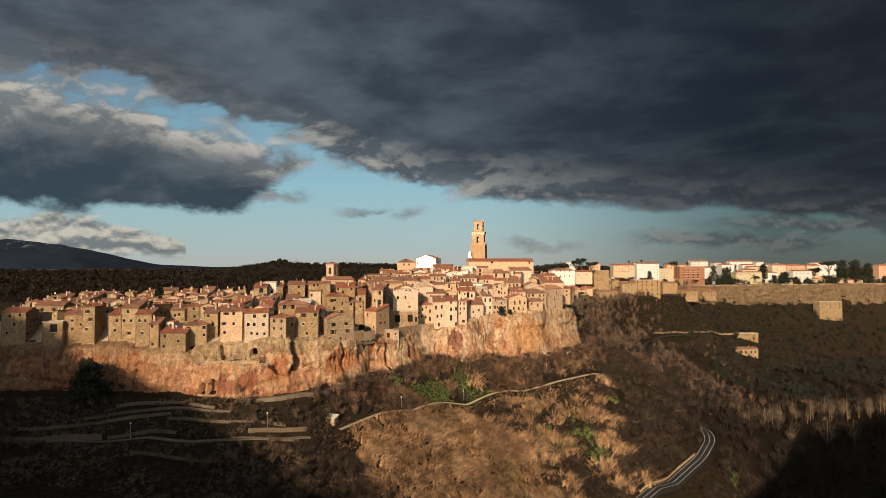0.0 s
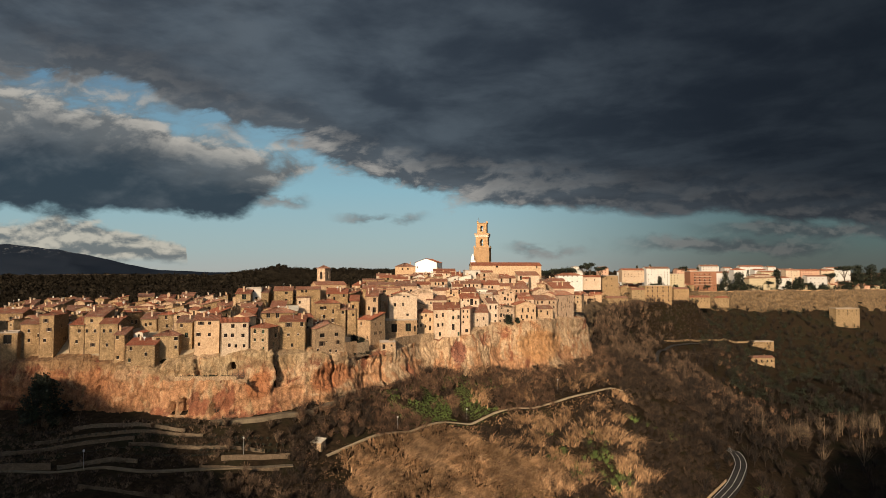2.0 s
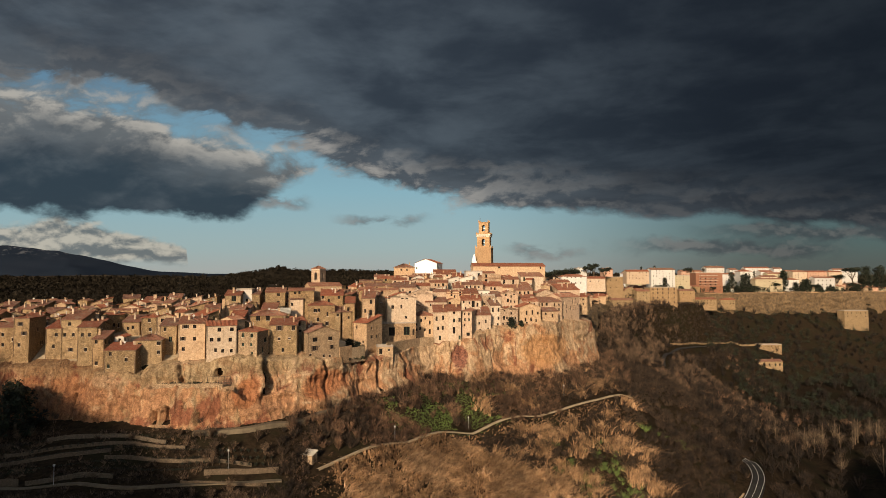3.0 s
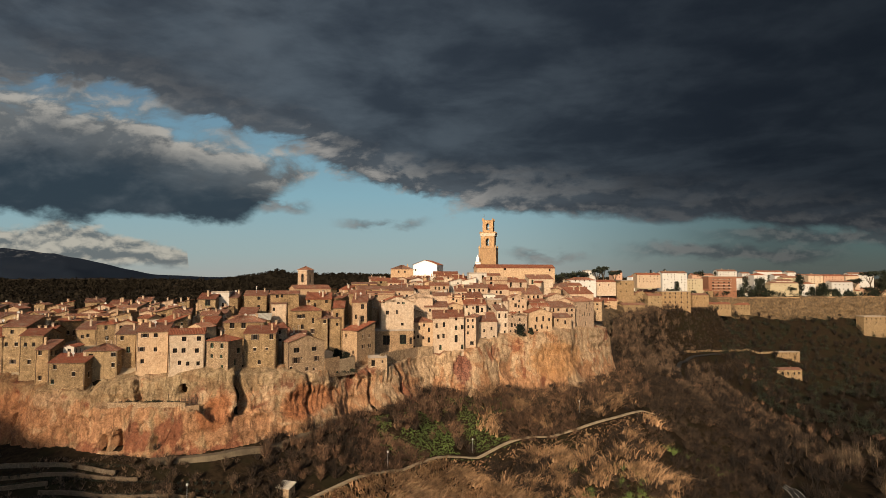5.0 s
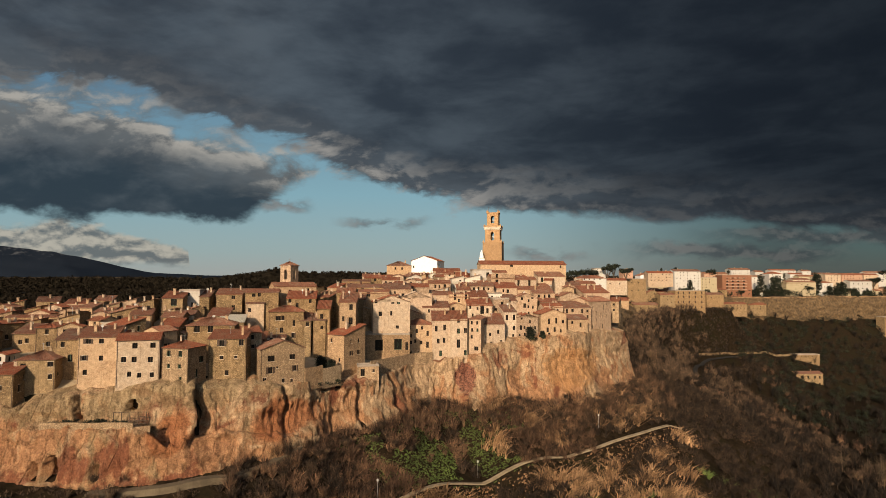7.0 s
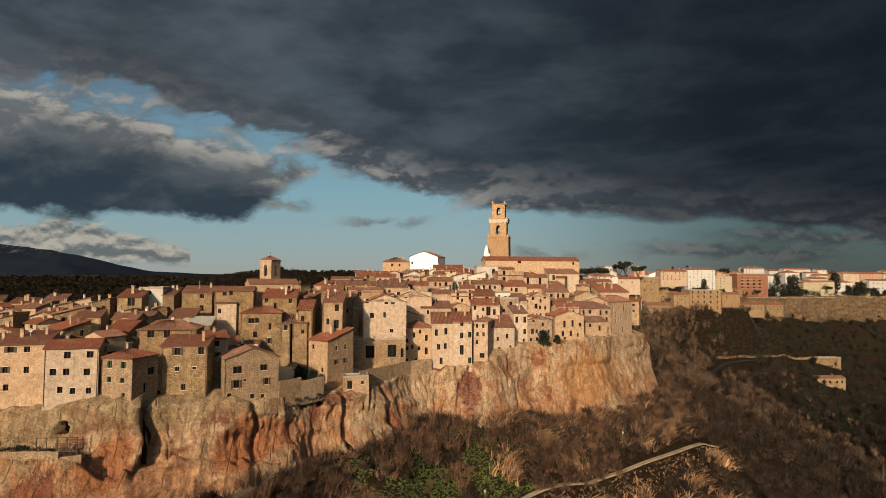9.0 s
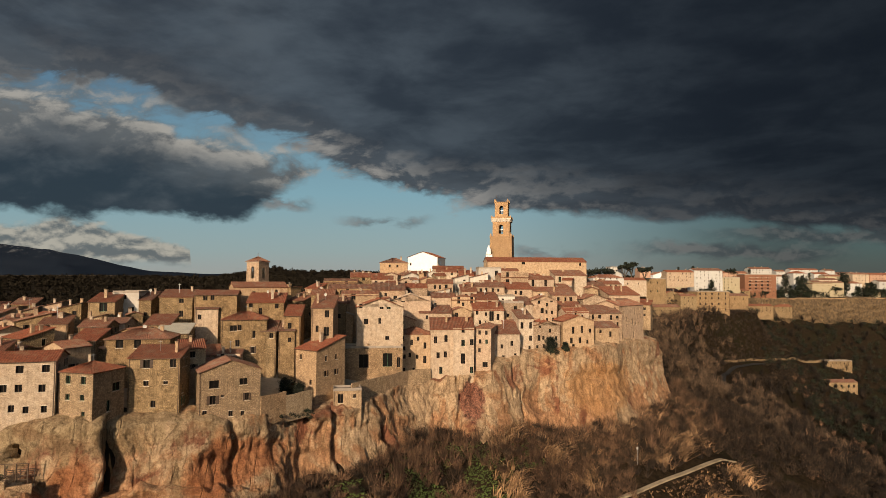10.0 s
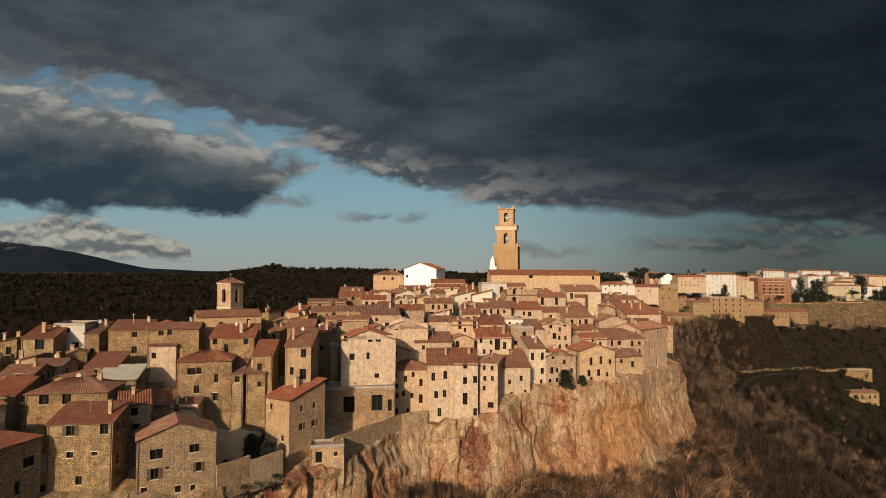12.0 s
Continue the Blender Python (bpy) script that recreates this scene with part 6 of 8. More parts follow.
# ---- plants ----
def blades(name, roots, height, spread_by, count, width, mt, label, category, seed, bend=0.35, jitter=0.5, flow=0.0, simple=False):
    """Stalks and twigs: tapering two-step blades fanning out of each root, all in one mesh."""
    g = np.random.default_rng(seed)
    roots = np.repeat(np.asarray(roots, float), count, axis=0)
    n = len(roots)
    ang, lean = g.uniform(0, 2 * np.pi, n), np.abs(g.normal(0, spread_by, n))
    if flow:
        field = 2.2 * swell(roots[:, 0], roots[:, 1], 6.0, seed) + 1.2 * swell(roots[:, 0], roots[:, 1], 17.0, seed + 2)
        ang = field + g.normal(0, flow, n) - 1.2
    hgt = np.repeat(np.asarray(height, float), count) * g.uniform(1 - jitter, 1.0, n)
    out = np.stack([np.cos(ang), np.sin(ang), np.zeros(n)], -1)
    root = roots + out * (g.uniform(0, 1, n) * hgt * 0.16)[:, None]
    mid = root + out * (hgt * 0.5 * lean)[:, None]
    mid[:, 2] += hgt * 0.58
    tip = mid + out * (hgt * (0.5 * lean + bend * g.uniform(0.2, 1, n)))[:, None]
    tip[:, 2] += hgt * 0.42 * g.uniform(0.5, 1, n)
    sa = g.uniform(0, 2 * np.pi, n)
    sd = np.stack([np.cos(sa), np.sin(sa), np.zeros(n)], -1) * (width * g.uniform(0.6, 1.3, n))[:, None]
    if simple:
        v = np.stack([root - sd, root + sd, (mid + tip) / 2 + (tip - mid) * 0.35], 1).reshape(-1, 3)
        me = bpy.data.meshes.new(name)
        me.vertices.add(3 * n), me.loops.add(3 * n), me.polygons.add(n)
        me.vertices.foreach_set("co", v.ravel().astype(np.float32))
        me.loops.foreach_set("vertex_index", np.arange(3 * n, dtype=np.int32))
        me.polygons.foreach_set("loop_start", (np.arange(n) * 3).astype(np.int32))
        me.update(calc_edges=True)
        me.materials.append(MAT[mt])
        return tagged(new(name, me), label, category, kind="stuff")
    v = np.stack([root - sd, root + sd, mid - sd * 0.7, mid + sd * 0.7, tip], 1).reshape(-1, 3)
    k = (np.arange(n) * 5)[:, None]
    me = bpy.data.meshes.new(name)
    quads, tris = k + np.array([0, 1, 3, 2]), k + np.array([2, 3, 4])
    loops = np.concatenate([quads.ravel(), tris.ravel()])
    starts = np.concatenate([np.arange(n) * 4, n * 4 + np.arange(n) * 3])
    me.vertices.add(len(v)), me.loops.add(len(loops)), me.polygons.add(2 * n)
    me.vertices.foreach_set("co", v.ravel().astype(np.float32))
    me.loops.foreach_set("vertex_index", loops.astype(np.int32))
    me.polygons.foreach_set("loop_start", starts.astype(np.int32))
    me.update(calc_edges=True)
    me.materials.append(MAT[mt])
    return tagged(new(name, me), label, category, kind="stuff")


def leaf_mesh(name, centres, sizes, count, leaf, mt, seed, flat=0.75):
    """Crowns of loose leaf clumps: crossed triangles scattered through uneven ellipsoids."""
    g = np.random.default_rng(seed)
    c = np.repeat(np.asarray(centres, float), count, axis=0)
    s = np.repeat(np.asarray(sizes, float), count)
    n = len(c)
    d = g.normal(0, 1, (n, 3))
    d /= np.linalg.norm(d, axis=1)[:, None]
    rad = g.uniform(0.25, 1.0, n) ** 0.5
    lump = 0.75 + 0.35 * np.sin(d[:, 0] * 5 + c[:, 0]) * np.cos(d[:, 1] * 4 + c[:, 1])
    p = c + d * (rad * s * lump)[:, None] * np.array([1, 1, flat])
    e1, e2 = g.normal(0, 1, (n, 3)), g.normal(0, 1, (n, 3))
    e1 /= np.linalg.norm(e1, axis=1)[:, None]
    e2 /= np.linalg.norm(e2, axis=1)[:, None]
    q = (np.asarray(leaf) * g.uniform(0.6, 1.4, n))[:, None]
    v = np.stack([p - e1 * q, p + e1 * q * 0.8 + e2 * q * 0.3, p + e2 * q], 1).reshape(-1, 3)
    me = bpy.data.meshes.new(name)
    me.vertices.add(3 * n), me.loops.add(3 * n), me.polygons.add(n)
    me.vertices.foreach_set("co", v.ravel().astype(np.float32))
    me.loops.foreach_set("vertex_index", np.arange(3 * n, dtype=np.int32))
    me.polygons.foreach_set("loop_start", (np.arange(n) * 3).astype(np.int32))
    me.update(calc_edges=True)
    me.materials.append(MAT[mt])
    return me


def scatter(n, x0, x1, y0, y1, seed, keep=None):
    g = np.random.default_rng(seed)
    x, y = g.uniform(x0, x1, n), g.uniform(y0, y1, n)
    ok = np.ones(n, bool) if keep is None else keep(x, y)
    x, y = x[ok], y[ok]
    return np.stack([x, y, ground_z(x, y) - 0.1], -1)


PX, PY = np.array(PATH, float).T


def clear_of_roads(x, y, d):
    keep = (from_line(x, y, PATH) > d) & (from_line(x, y, LANE) > d)
    # only low growth just below the path
    keep &= (d < 2.6) | ((from_line(x, y + 4.5, PATH) > 3.2) & (from_line(x, y + 8.5, PATH) > 2.2))
    for road in (LOWROAD, HIGHROAD):
        r = from_line(x, y, road)
        # nothing tall between the road and the open valley side below it
        keep &= (r > 4.2) & (from_line(x + 1.5, y + 6.0, road) > 5.0) & (from_line(x + 3.0, y + 13.0, road) > 4.0)
    return keep


def valley(x, y):
    return (y < edge(x)) & (away(x, y) > 5)


def below_path(x, y):
    return y < np.interp(x, PX, PY) - 2.0


def reeds(x, y):
    return valley(x, y) & below_path(x, y) & (np.hypot((x - 6) / 44, (y - 262) / 46) < 1 + 0.2 * swell(x, y, 9))


def green_bank(x, y):
    return valley(x, y) & ~below_path(x, y) & (x > -44) & (x < 32) & (away(x, y) > 8) & (swell(x, y, 13, 0.7) + 0.5 * swell(x, y, 5, 2.0) > np.interp(x, [-44, -20, -4, 10, 32], [0.2, 0.05, -0.4, -0.75, -0.1]))


def crowns(name, roots, height, twigs, width, mt, label, category, seed, wide=0.34, low=0.2):
    """Leafless trees: tapering limbs rising from each trunk to the tips of a domed crown, with side shoots, all in one mesh."""
    g = np.random.default_rng(seed)
    h = np.repeat(np.asarray(height, float), twigs)
    base = np.repeat(np.asarray(roots, float), twigs, axis=0)
    tone = np.repeat(g.uniform(0.8, 1.25, len(roots)), twigs)
    n = len(base)
    d = g.normal(0, 1, (n, 3))
    d /= np.linalg.norm(d, axis=1)[:, None]
    rad = g.uniform(0.3, 1.0, n) ** 0.45
    tip = base + np.stack([d[:, 0] * rad * wide * h * tone, d[:, 1] * rad * wide * h * tone, h * (0.62 + 0.36 * d[:, 2] * rad)], -1)
    start = base + np.stack([0 * h, 0 * h, h * g.uniform(low * 0.5, low + 0.25, n)], -1)
    start = start + (tip - start) * g.uniform(0.0, 0.45, n)[:, None]
    turn = g.uniform(0, 2 * np.pi, n)
    sd = np.stack([np.cos(turn), np.sin(turn), 0 * turn], -1) * (width * g.uniform(0.5, 1.3, n))[:, None]
    limb = np.stack([start - sd, start + sd, tip], 1)
    knee = start + (tip - start) * g.uniform(0.45, 0.95, n)[:, None]
    shoot = g.normal(0, 1, (n, 3)) * np.array([1, 1, 0.7]) + np.array([0, 0, 0.5])
    end = knee + shoot * (h * 0.09)[:, None]
    twig = np.stack([knee - sd * 0.8, knee + sd * 0.8, end], 1)
    trunk_h = np.asarray(height, float)
    tb = np.asarray(roots, float)
    tw = (trunk_h * 0.018)[:, None] * np.array([1.0, 0.15, 0.0])
    bole = np.stack([tb - tw, tb + tw, tb + np.stack([0 * trunk_h, 0 * trunk_h, trunk_h * 0.8], -1)], 1)
    v = np.concatenate([limb, twig, bole]).reshape(-1, 3)
    k = len(v)
    me = bpy.data.meshes.new(name)
    me.vertices.add(k), me.loops.add(k), me.polygons.add(k // 3)
    me.vertices.foreach_set("co", v.ravel().astype(np.float32))
    me.loops.foreach_set("vertex_index", np.arange(k, dtype=np.int32))
    me.polygons.foreach_set("loop_start", (np.arange(k // 3) * 3).astype(np.int32))
    me.update(calc_edges=True)
    me.materials.append(MAT[mt])
    return tagged(new(name, me), label, category, kind="stuff")


g0 = np.random.default_rng(2)
r = scatter(26000, -60, 80, 190, 330, 1, reeds)
blades("cane_field", r, g0.uniform(2.6, 4.6, len(r)), 0.85, 7, 0.16, "reed", "dry tan cane thicket leaning over the slope", "reeds", 3, 0.8, flow=0.4)
tufts = lambda x, y: valley(x, y) & clear_of_roads(x, y, 2.7) & (swell(x, y, 13, 2.2) > 0.25) & (x > 24) & (x < 78 + 30 * swell(x, y, 15, 0.2)) & (away(x, y) > 16)
r = scatter(15000, 24, 215, 190, 440, 4, tufts)
blades("cane_tufts", r, g0.uniform(2.2, 4.2, len(r)), 0.7, 8, 0.12, "reed", "tufts of dry tan cane among the scrub", "reeds", 5, 0.55, flow=0.6)
scrub = lambda x, y: valley(x, y) & clear_of_roads(x, y, 3.0) & ~reeds(x, y) & ~green_bank(x, y) & (x > -64) & (x < 160 + 40 * swell(x, y, 17, 0.6))
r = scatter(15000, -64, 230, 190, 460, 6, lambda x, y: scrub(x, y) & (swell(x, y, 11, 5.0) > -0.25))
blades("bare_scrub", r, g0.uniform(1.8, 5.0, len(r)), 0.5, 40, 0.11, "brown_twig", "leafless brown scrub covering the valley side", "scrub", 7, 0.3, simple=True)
r = scatter(5200, -60, 230, 195, 440, 8, lambda x, y: scrub(x, y) & (swell(x, y, 31, 4.0) > -0.2))
tagged(new("russet_scrub", leaf_mesh("russet_scrub", r + [0, 0, 1.0], g0.uniform(1.0, 2.6, len(r)), 48, 0.2, "russet", 9)), "round russet winter bushes below the cliff", "scrub", kind="stuff")
r = scatter(4200, -52, 60, 275, 372, 28, lambda x, y: valley(x, y) & ~below_path(x, y) & (swell(x, y, 9, 3.1) > -0.25) & ((x < -5) | (x > 27) | (away(x, y) < 10) | (swell(x, y, 5, 1.0) > 0.35)))
blades("bank_scrub", r, g0.uniform(2.0, 5.0, len(r)), 0.45, 34, 0.09, "russet", "russet bushes on the grass bank", "scrub", 29, 0.3, simple=True)
r = scatter(34000, -50, 70, 270, 365, 10, lambda x, y: green_bank(x, y) & clear_of_roads(x, y, 1.2))
blades("grass_bank", r, g0.uniform(0.3, 0.75, len(r)), 0.6, 18, 0.1, "grass", "green winter grass on the bank below the cliff", "grass", 11, 0.5, simple=True)
r = scatter(2600, 24, 150, 215, 340, 30, lambda x, y: valley(x, y) & clear_of_roads(x, y, 3) & (swell(x, y, 14, 6.1) > 0.3))
blades("green_scrub", r, g0.uniform(1.5, 3.5, len(r)), 0.6, 30, 0.09, "grass", "dull green bramble among the cane", "scrub", 31, 0.4)
r = scatter(8000, -260, -50, 190, 285, 12, lambda x, y: valley(x, y) & (swell(x, y, 11, 1.4) > -0.2) & clear_of_roads(x, y, 2.5) & (away(x, y) > 9))
blades("garden_scrub", r, g0.uniform(0.8, 2.6, len(r)), 0.5, 18, 0.10, "twig", "dark bare scrub among the garden terraces", "scrub", 13, 0.3, simple=True)
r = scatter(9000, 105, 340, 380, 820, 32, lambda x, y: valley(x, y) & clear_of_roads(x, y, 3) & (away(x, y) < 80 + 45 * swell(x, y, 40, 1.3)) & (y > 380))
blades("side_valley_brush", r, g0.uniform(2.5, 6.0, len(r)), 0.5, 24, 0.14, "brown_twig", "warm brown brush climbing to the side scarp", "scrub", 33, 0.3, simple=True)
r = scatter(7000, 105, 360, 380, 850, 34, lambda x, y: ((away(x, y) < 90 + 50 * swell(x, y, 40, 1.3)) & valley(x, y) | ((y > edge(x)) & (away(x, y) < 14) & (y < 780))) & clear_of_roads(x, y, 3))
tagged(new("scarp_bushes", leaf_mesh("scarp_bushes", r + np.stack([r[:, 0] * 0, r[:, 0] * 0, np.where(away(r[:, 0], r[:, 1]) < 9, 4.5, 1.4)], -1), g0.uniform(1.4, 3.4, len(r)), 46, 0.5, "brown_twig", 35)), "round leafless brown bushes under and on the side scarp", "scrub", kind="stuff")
woods = lambda x, y: valley(x, y) & (x > 118 + 30 * swell(x, y, 17, 0.6)) & clear_of_roads(x, y, 3)
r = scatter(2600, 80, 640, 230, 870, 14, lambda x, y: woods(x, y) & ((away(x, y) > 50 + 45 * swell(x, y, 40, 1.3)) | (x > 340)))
crowns("valley_wood", r, np.random.default_rng(114).uniform(6, 14, len(r)), 64, 0.16, "shaded_twig", "dark leafless wood filling the side valley, shade in its colour", "woods", 15)
r = scatter(1700, 110, 330, 440, 720, 44, lambda x, y: woods(x, y) & (swell(x, y, 33, 1.9) > -0.2) & (x < 265 + 30 * swell(x, y, 30, 0.7)))
crowns("brown_wood", r, np.random.default_rng(144).uniform(6, 12, len(r)), 96, 0.12, "twig", "warm brown leafless trees rising out of the side valley", "woods", 45)
r = scatter(1100, 110, 330, 460, 700, 46, lambda x, y: woods(x, y) & (swell(x, y, 27, 4.4) > 0.1))
crowns("russet_wood", r, np.random.default_rng(146).uniform(4, 9, len(r)), 90, 0.12, "russet", "russet winter trees on the side valley's slope", "woods", 47, wide=0.42)
r = scatter(1500, -60, 130, 215, 470, 48, lambda x, y: scrub(x, y) & (swell(x, y, 15, 2.9) > -0.05) & clear_of_roads(x, y, 5))
crowns("slope_trees", r, np.random.default_rng(148).uniform(3.5, 8, len(r)), 130, 0.07, "brown_twig", "leafless grey-brown shrubs and young trees on the slope", "scrub", 49, wide=0.42, low=0.05)
r = scatter(900, -62, 118, 255, 470, 56, lambda x, y: valley(x, y) & (away(x, y) < 30) & clear_of_roads(x, y, 4) & (~green_bank(x, y) | (swell(x, y, 6, 1.7) > 0.3)))
crowns("cliff_foot_trees", r, np.random.default_rng(156).uniform(4, 9, len(r)), 130, 0.07, "russet", "reddish leafless trees along the cliff foot", "scrub", 57, wide=0.38, low=0.08)
r = scatter(420, -250, -60, 200, 270, 58, lambda x, y: valley(x, y) & (away(x, y) > 14) & clear_of_roads(x, y, 4) & (swell(x, y, 24, 0.9) > 0.0))
crowns("garden_trees", r, np.random.default_rng(158).uniform(3, 7, len(r)), 110, 0.07, "twig", "dark bare trees among the garden terraces", "scrub", 59, wide=0.42, low=0.1)
r = scatter(2300, 270, 760, 520, 850, 16, lambda x, y: woods(x, y) & (swell(x, y, 60, 0.9) > -0.35) & (x > 300 + 30 * swell(x, y, 25, 1.1)))
tagged(new("holm_oak_wood", leaf_mesh("holm_oak_wood", r + [0, 0, 4], np.random.default_rng(3).uniform(2.5, 6.0, len(r)), 90, 0.6, "ever", 17)), "dark evergreen wood on the slope under the scarp", "woods", kind="stuff")
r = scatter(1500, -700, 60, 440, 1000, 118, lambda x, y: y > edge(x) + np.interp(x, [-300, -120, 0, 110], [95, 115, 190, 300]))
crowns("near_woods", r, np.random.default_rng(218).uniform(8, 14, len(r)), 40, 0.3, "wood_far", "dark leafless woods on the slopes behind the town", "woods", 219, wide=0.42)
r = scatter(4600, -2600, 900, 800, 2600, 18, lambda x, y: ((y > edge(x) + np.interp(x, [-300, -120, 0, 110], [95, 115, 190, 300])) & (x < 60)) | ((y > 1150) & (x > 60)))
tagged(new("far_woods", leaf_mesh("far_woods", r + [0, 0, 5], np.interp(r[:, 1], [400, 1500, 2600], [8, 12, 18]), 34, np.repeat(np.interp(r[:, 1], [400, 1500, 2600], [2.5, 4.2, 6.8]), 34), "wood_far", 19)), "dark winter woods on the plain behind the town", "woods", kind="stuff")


heads = scatter(190, 14, 98, 215, 400, 51, lambda x, y: valley(x, y) & clear_of_roads(x, y, 6) & (swell(x, y, 21, 2.2) > -0.25))
gc = np.random.default_rng(52)
r = np.repeat(heads, 26, axis=0) + np.concatenate([gc.normal(0, 2.0, (26 * len(heads), 2)), np.zeros((26 * len(heads), 1))], 1)
r[:, 2] = ground_z(r[:, 0], r[:, 1]) - 0.2
blades("cane_plumes", r, gc.uniform(3.8, 6.8, len(r)), 0.55, 8, 0.15, "reed", "tall arching clumps of dry tan cane", "reeds", 53, 0.7, flow=0.9)


r = scatter(5200, -22, 128, 310, 470, 61, lambda x, y: valley(x, y) & (away(x, y) < 17) & clear_of_roads(x, y, 3))
blades("foot_brush", r, g0.uniform(3.5, 8.0, len(r)), 0.32, 26, 0.08, "russet", "tall reddish bare brush crowding the cliff foot", "scrub", 62, 0.22, simple=True)
r = scatter(380, 30, 118, 330, 450, 63, lambda x, y: valley(x, y) & (away(x, y) < 20) & clear_of_roads(x, y, 3) & (swell(x, y, 12, 3.3) > 0.15))
blades("foot_cane", r, g0.uniform(4.0, 7.0, len(r)), 0.5, 16, 0.11, "reed", "tan cane standing against the cliff foot", "reeds", 64, 0.5, flow=0.9)

gv = np.random.default_rng(71)
verge = lambda x, y: valley(x, y) & (from_line(x, y, PATH) > 1.9) & (from_line(x, y, PATH) < 12) & (y < np.interp(x, PX, PY))
r = scatter(9000, -48, 112, 245, 380, 72, verge)
blades("verge_cane", r, gv.uniform(0.7, 1.7, len(r)), 0.8, 9, 0.11, "reed", "low broken tan cane below the path", "reeds", 73, 0.7, flow=0.5)
r = scatter(3000, -48, 112, 245, 380, 74, lambda x, y: verge(x, y) & (swell(x, y, 8, 2.0) > -0.1))
blades("verge_scrub", r, gv.uniform(0.8, 1.9, len(r)), 0.6, 22, 0.08, "russet", "low russet scrub below the path", "scrub", 75, 0.3, simple=True)


# ---- path, roads ----
def ribbon(name, pts, width, mt, label, lift=0.12, category="road", step=2.0, off=0.0, skirt=0.5, bed=None):
    c = np.array(pts, float)
    for _ in range(3):
        c = np.concatenate([c[:1], np.stack([c[:-1] * 0.75 + c[1:] * 0.25, c[:-1] * 0.25 + c[1:] * 0.75], 1).reshape(-1, 2), c[-1:]])
    t = np.gradient(c, axis=0)
    t /= np.linalg.norm(t, axis=1)[:, None]
    nn = np.stack([-t[:, 1], t[:, 0]], -1)
    zc = ground_z(c[:, 0], c[:, 1])
    half = (bed or width) / 2
    zc = np.maximum(zc, np.maximum(ground_z(*(c + nn * half).T), ground_z(*(c - nn * half).T))) + lift
    a, b = c + nn * (off + width / 2), c + nn * (off - width / 2)
    v = [(p[0], p[1], z + s) for s in (0, -skirt) for q in (a, b) for p, z in zip(q, zc)]
    n = len(c)
    f = []
    for i in range(n - 1):
        f += [(i, i + 1, n + i + 1, n + i)[::-1], (i, 2 * n + i, 2 * n + i + 1, i + 1)[::-1], (n + i, n + i + 1, 3 * n + i + 1, 3 * n + i)[::-1]]
    return tagged(new(name, mesh_of(name, v, f, MAT[mt])), label, category, kind="structure")


ribbon("path", PATH, 1.6, "dirt", "pale gravel path along the slope")
ribbon("track", [(-96.8, 270.5), (-87.2, 272.0), (-75.6, 275.0), (-63.5, 282.5), (-55.0, 288.5), (-47.1, 300.0)], 3.0, "lane", "pale dirt track on a bank under the rock shelf", 0.5, skirt=4.0)
ribbon("lane", LANE, 2.2, "lane", "narrow pale lane between the garden terraces")
ribbon("road", LOWROAD, 5.6, "asphalt", "dark asphalt valley road with white edge lines", 0.3, skirt=2.5)
for o in (-2.5, 0.0, 2.5):
    ribbon("road_line", LOWROAD, 0.22, "paint", "white painted road line", 0.306, "road marking", off=o, skirt=0.004, bed=5.6)
ribbon("side_road", HIGHROAD, 3.6, "asphalt", "asphalt side road with a pale retaining wall", 0.3, skirt=1.0)


# ---- cathedral tower ----
def arch_ring(w, h, n=8):
    """Outline of an arched opening, from its foot on the left round to the right."""
    r = w / 2
    return [(-r, 0)] + [(-r * math.cos(math.pi * i / n), h - r + r * math.sin(math.pi * i / n)) for i in range(n + 1)] + [(r, 0)]


def arched_face(verts, faces, origin, along, width, z0, z1, aw, ah, az, deep=0.8):
    """A wall face with one arched opening in its middle."""
    nrm = Vector((along.y, -along.x, 0))
    ring = [(u + width / 2, z0 + az + v) for u, v in arch_ring(aw, ah)]
    P3 = lambda u, z, d=0.0: tuple(origin + along * u - nrm * d + Vector((0, 0, z)))
    k, n = len(verts), len(ring)
    verts.extend(P3(u, z) for u, z in ring)
    verts.extend(P3(u, z, deep) for u, z in ring)
    c = len(verts)
    verts.extend([P3(0, z0), P3(width, z0), P3(width, z1), P3(0, z1), P3(0, z0 + az), P3(width, z0 + az)])
    h = n // 2
    faces.append((c, c + 1, c + 5, k + n - 1, k, c + 4))
    faces.append((c + 4, k, *[k + i for i in range(1, h + 1)], c + 3))
    faces.append((c + 3, k + h, *([] if n % 2 else []), *[k + i for i in range(h + 1, h + 1)], c + 2))
    faces.append((c + 2, k + h, *[k + i for i in range(h + 1, n)], c + 5))
    faces.extend((k + i, k + n + i, k + n + i + 1, k + i + 1) for i in range(n - 1))


def square(s):
    return [(-s, -s), (s, -s), (s, s), (-s, s)]


def stage(s, z0, z1, aw, ah, az):
    v, f = [], []
    X, Y = Vector((1, 0, 0)), Vector((0, 1, 0))
    for org, d in ((-X * s - Y * s, X), (X * s - Y * s, Y), (X * s + Y * s, -X), (-X * s + Y * s, -Y)):
        arched_face(v, f, org, d, 2 * s, z0, z1, aw, ah, az)
    return v, f


def bell(parent, z):
    v, f = [], []
    ring = [(math.cos(i * math.pi / 5), math.sin(i * math.pi / 5)) for i in range(10)]
    prism([(x * 0.75, y * 0.75) for x, y in ring], z, z + 0.5, v, f, 0.7)
    prism([(x * 0.52, y * 0.52) for x, y in ring], z + 0.5, z + 1.2, v, f, 0.5)
    box(-1.9, -0.12, z + 1.25, 1.9, 0.12, z + 1.5, v, f)
    part("bell", mesh_of("bell", v, f, MAT["metal"]), parent, "dark bronze bell on its beam")


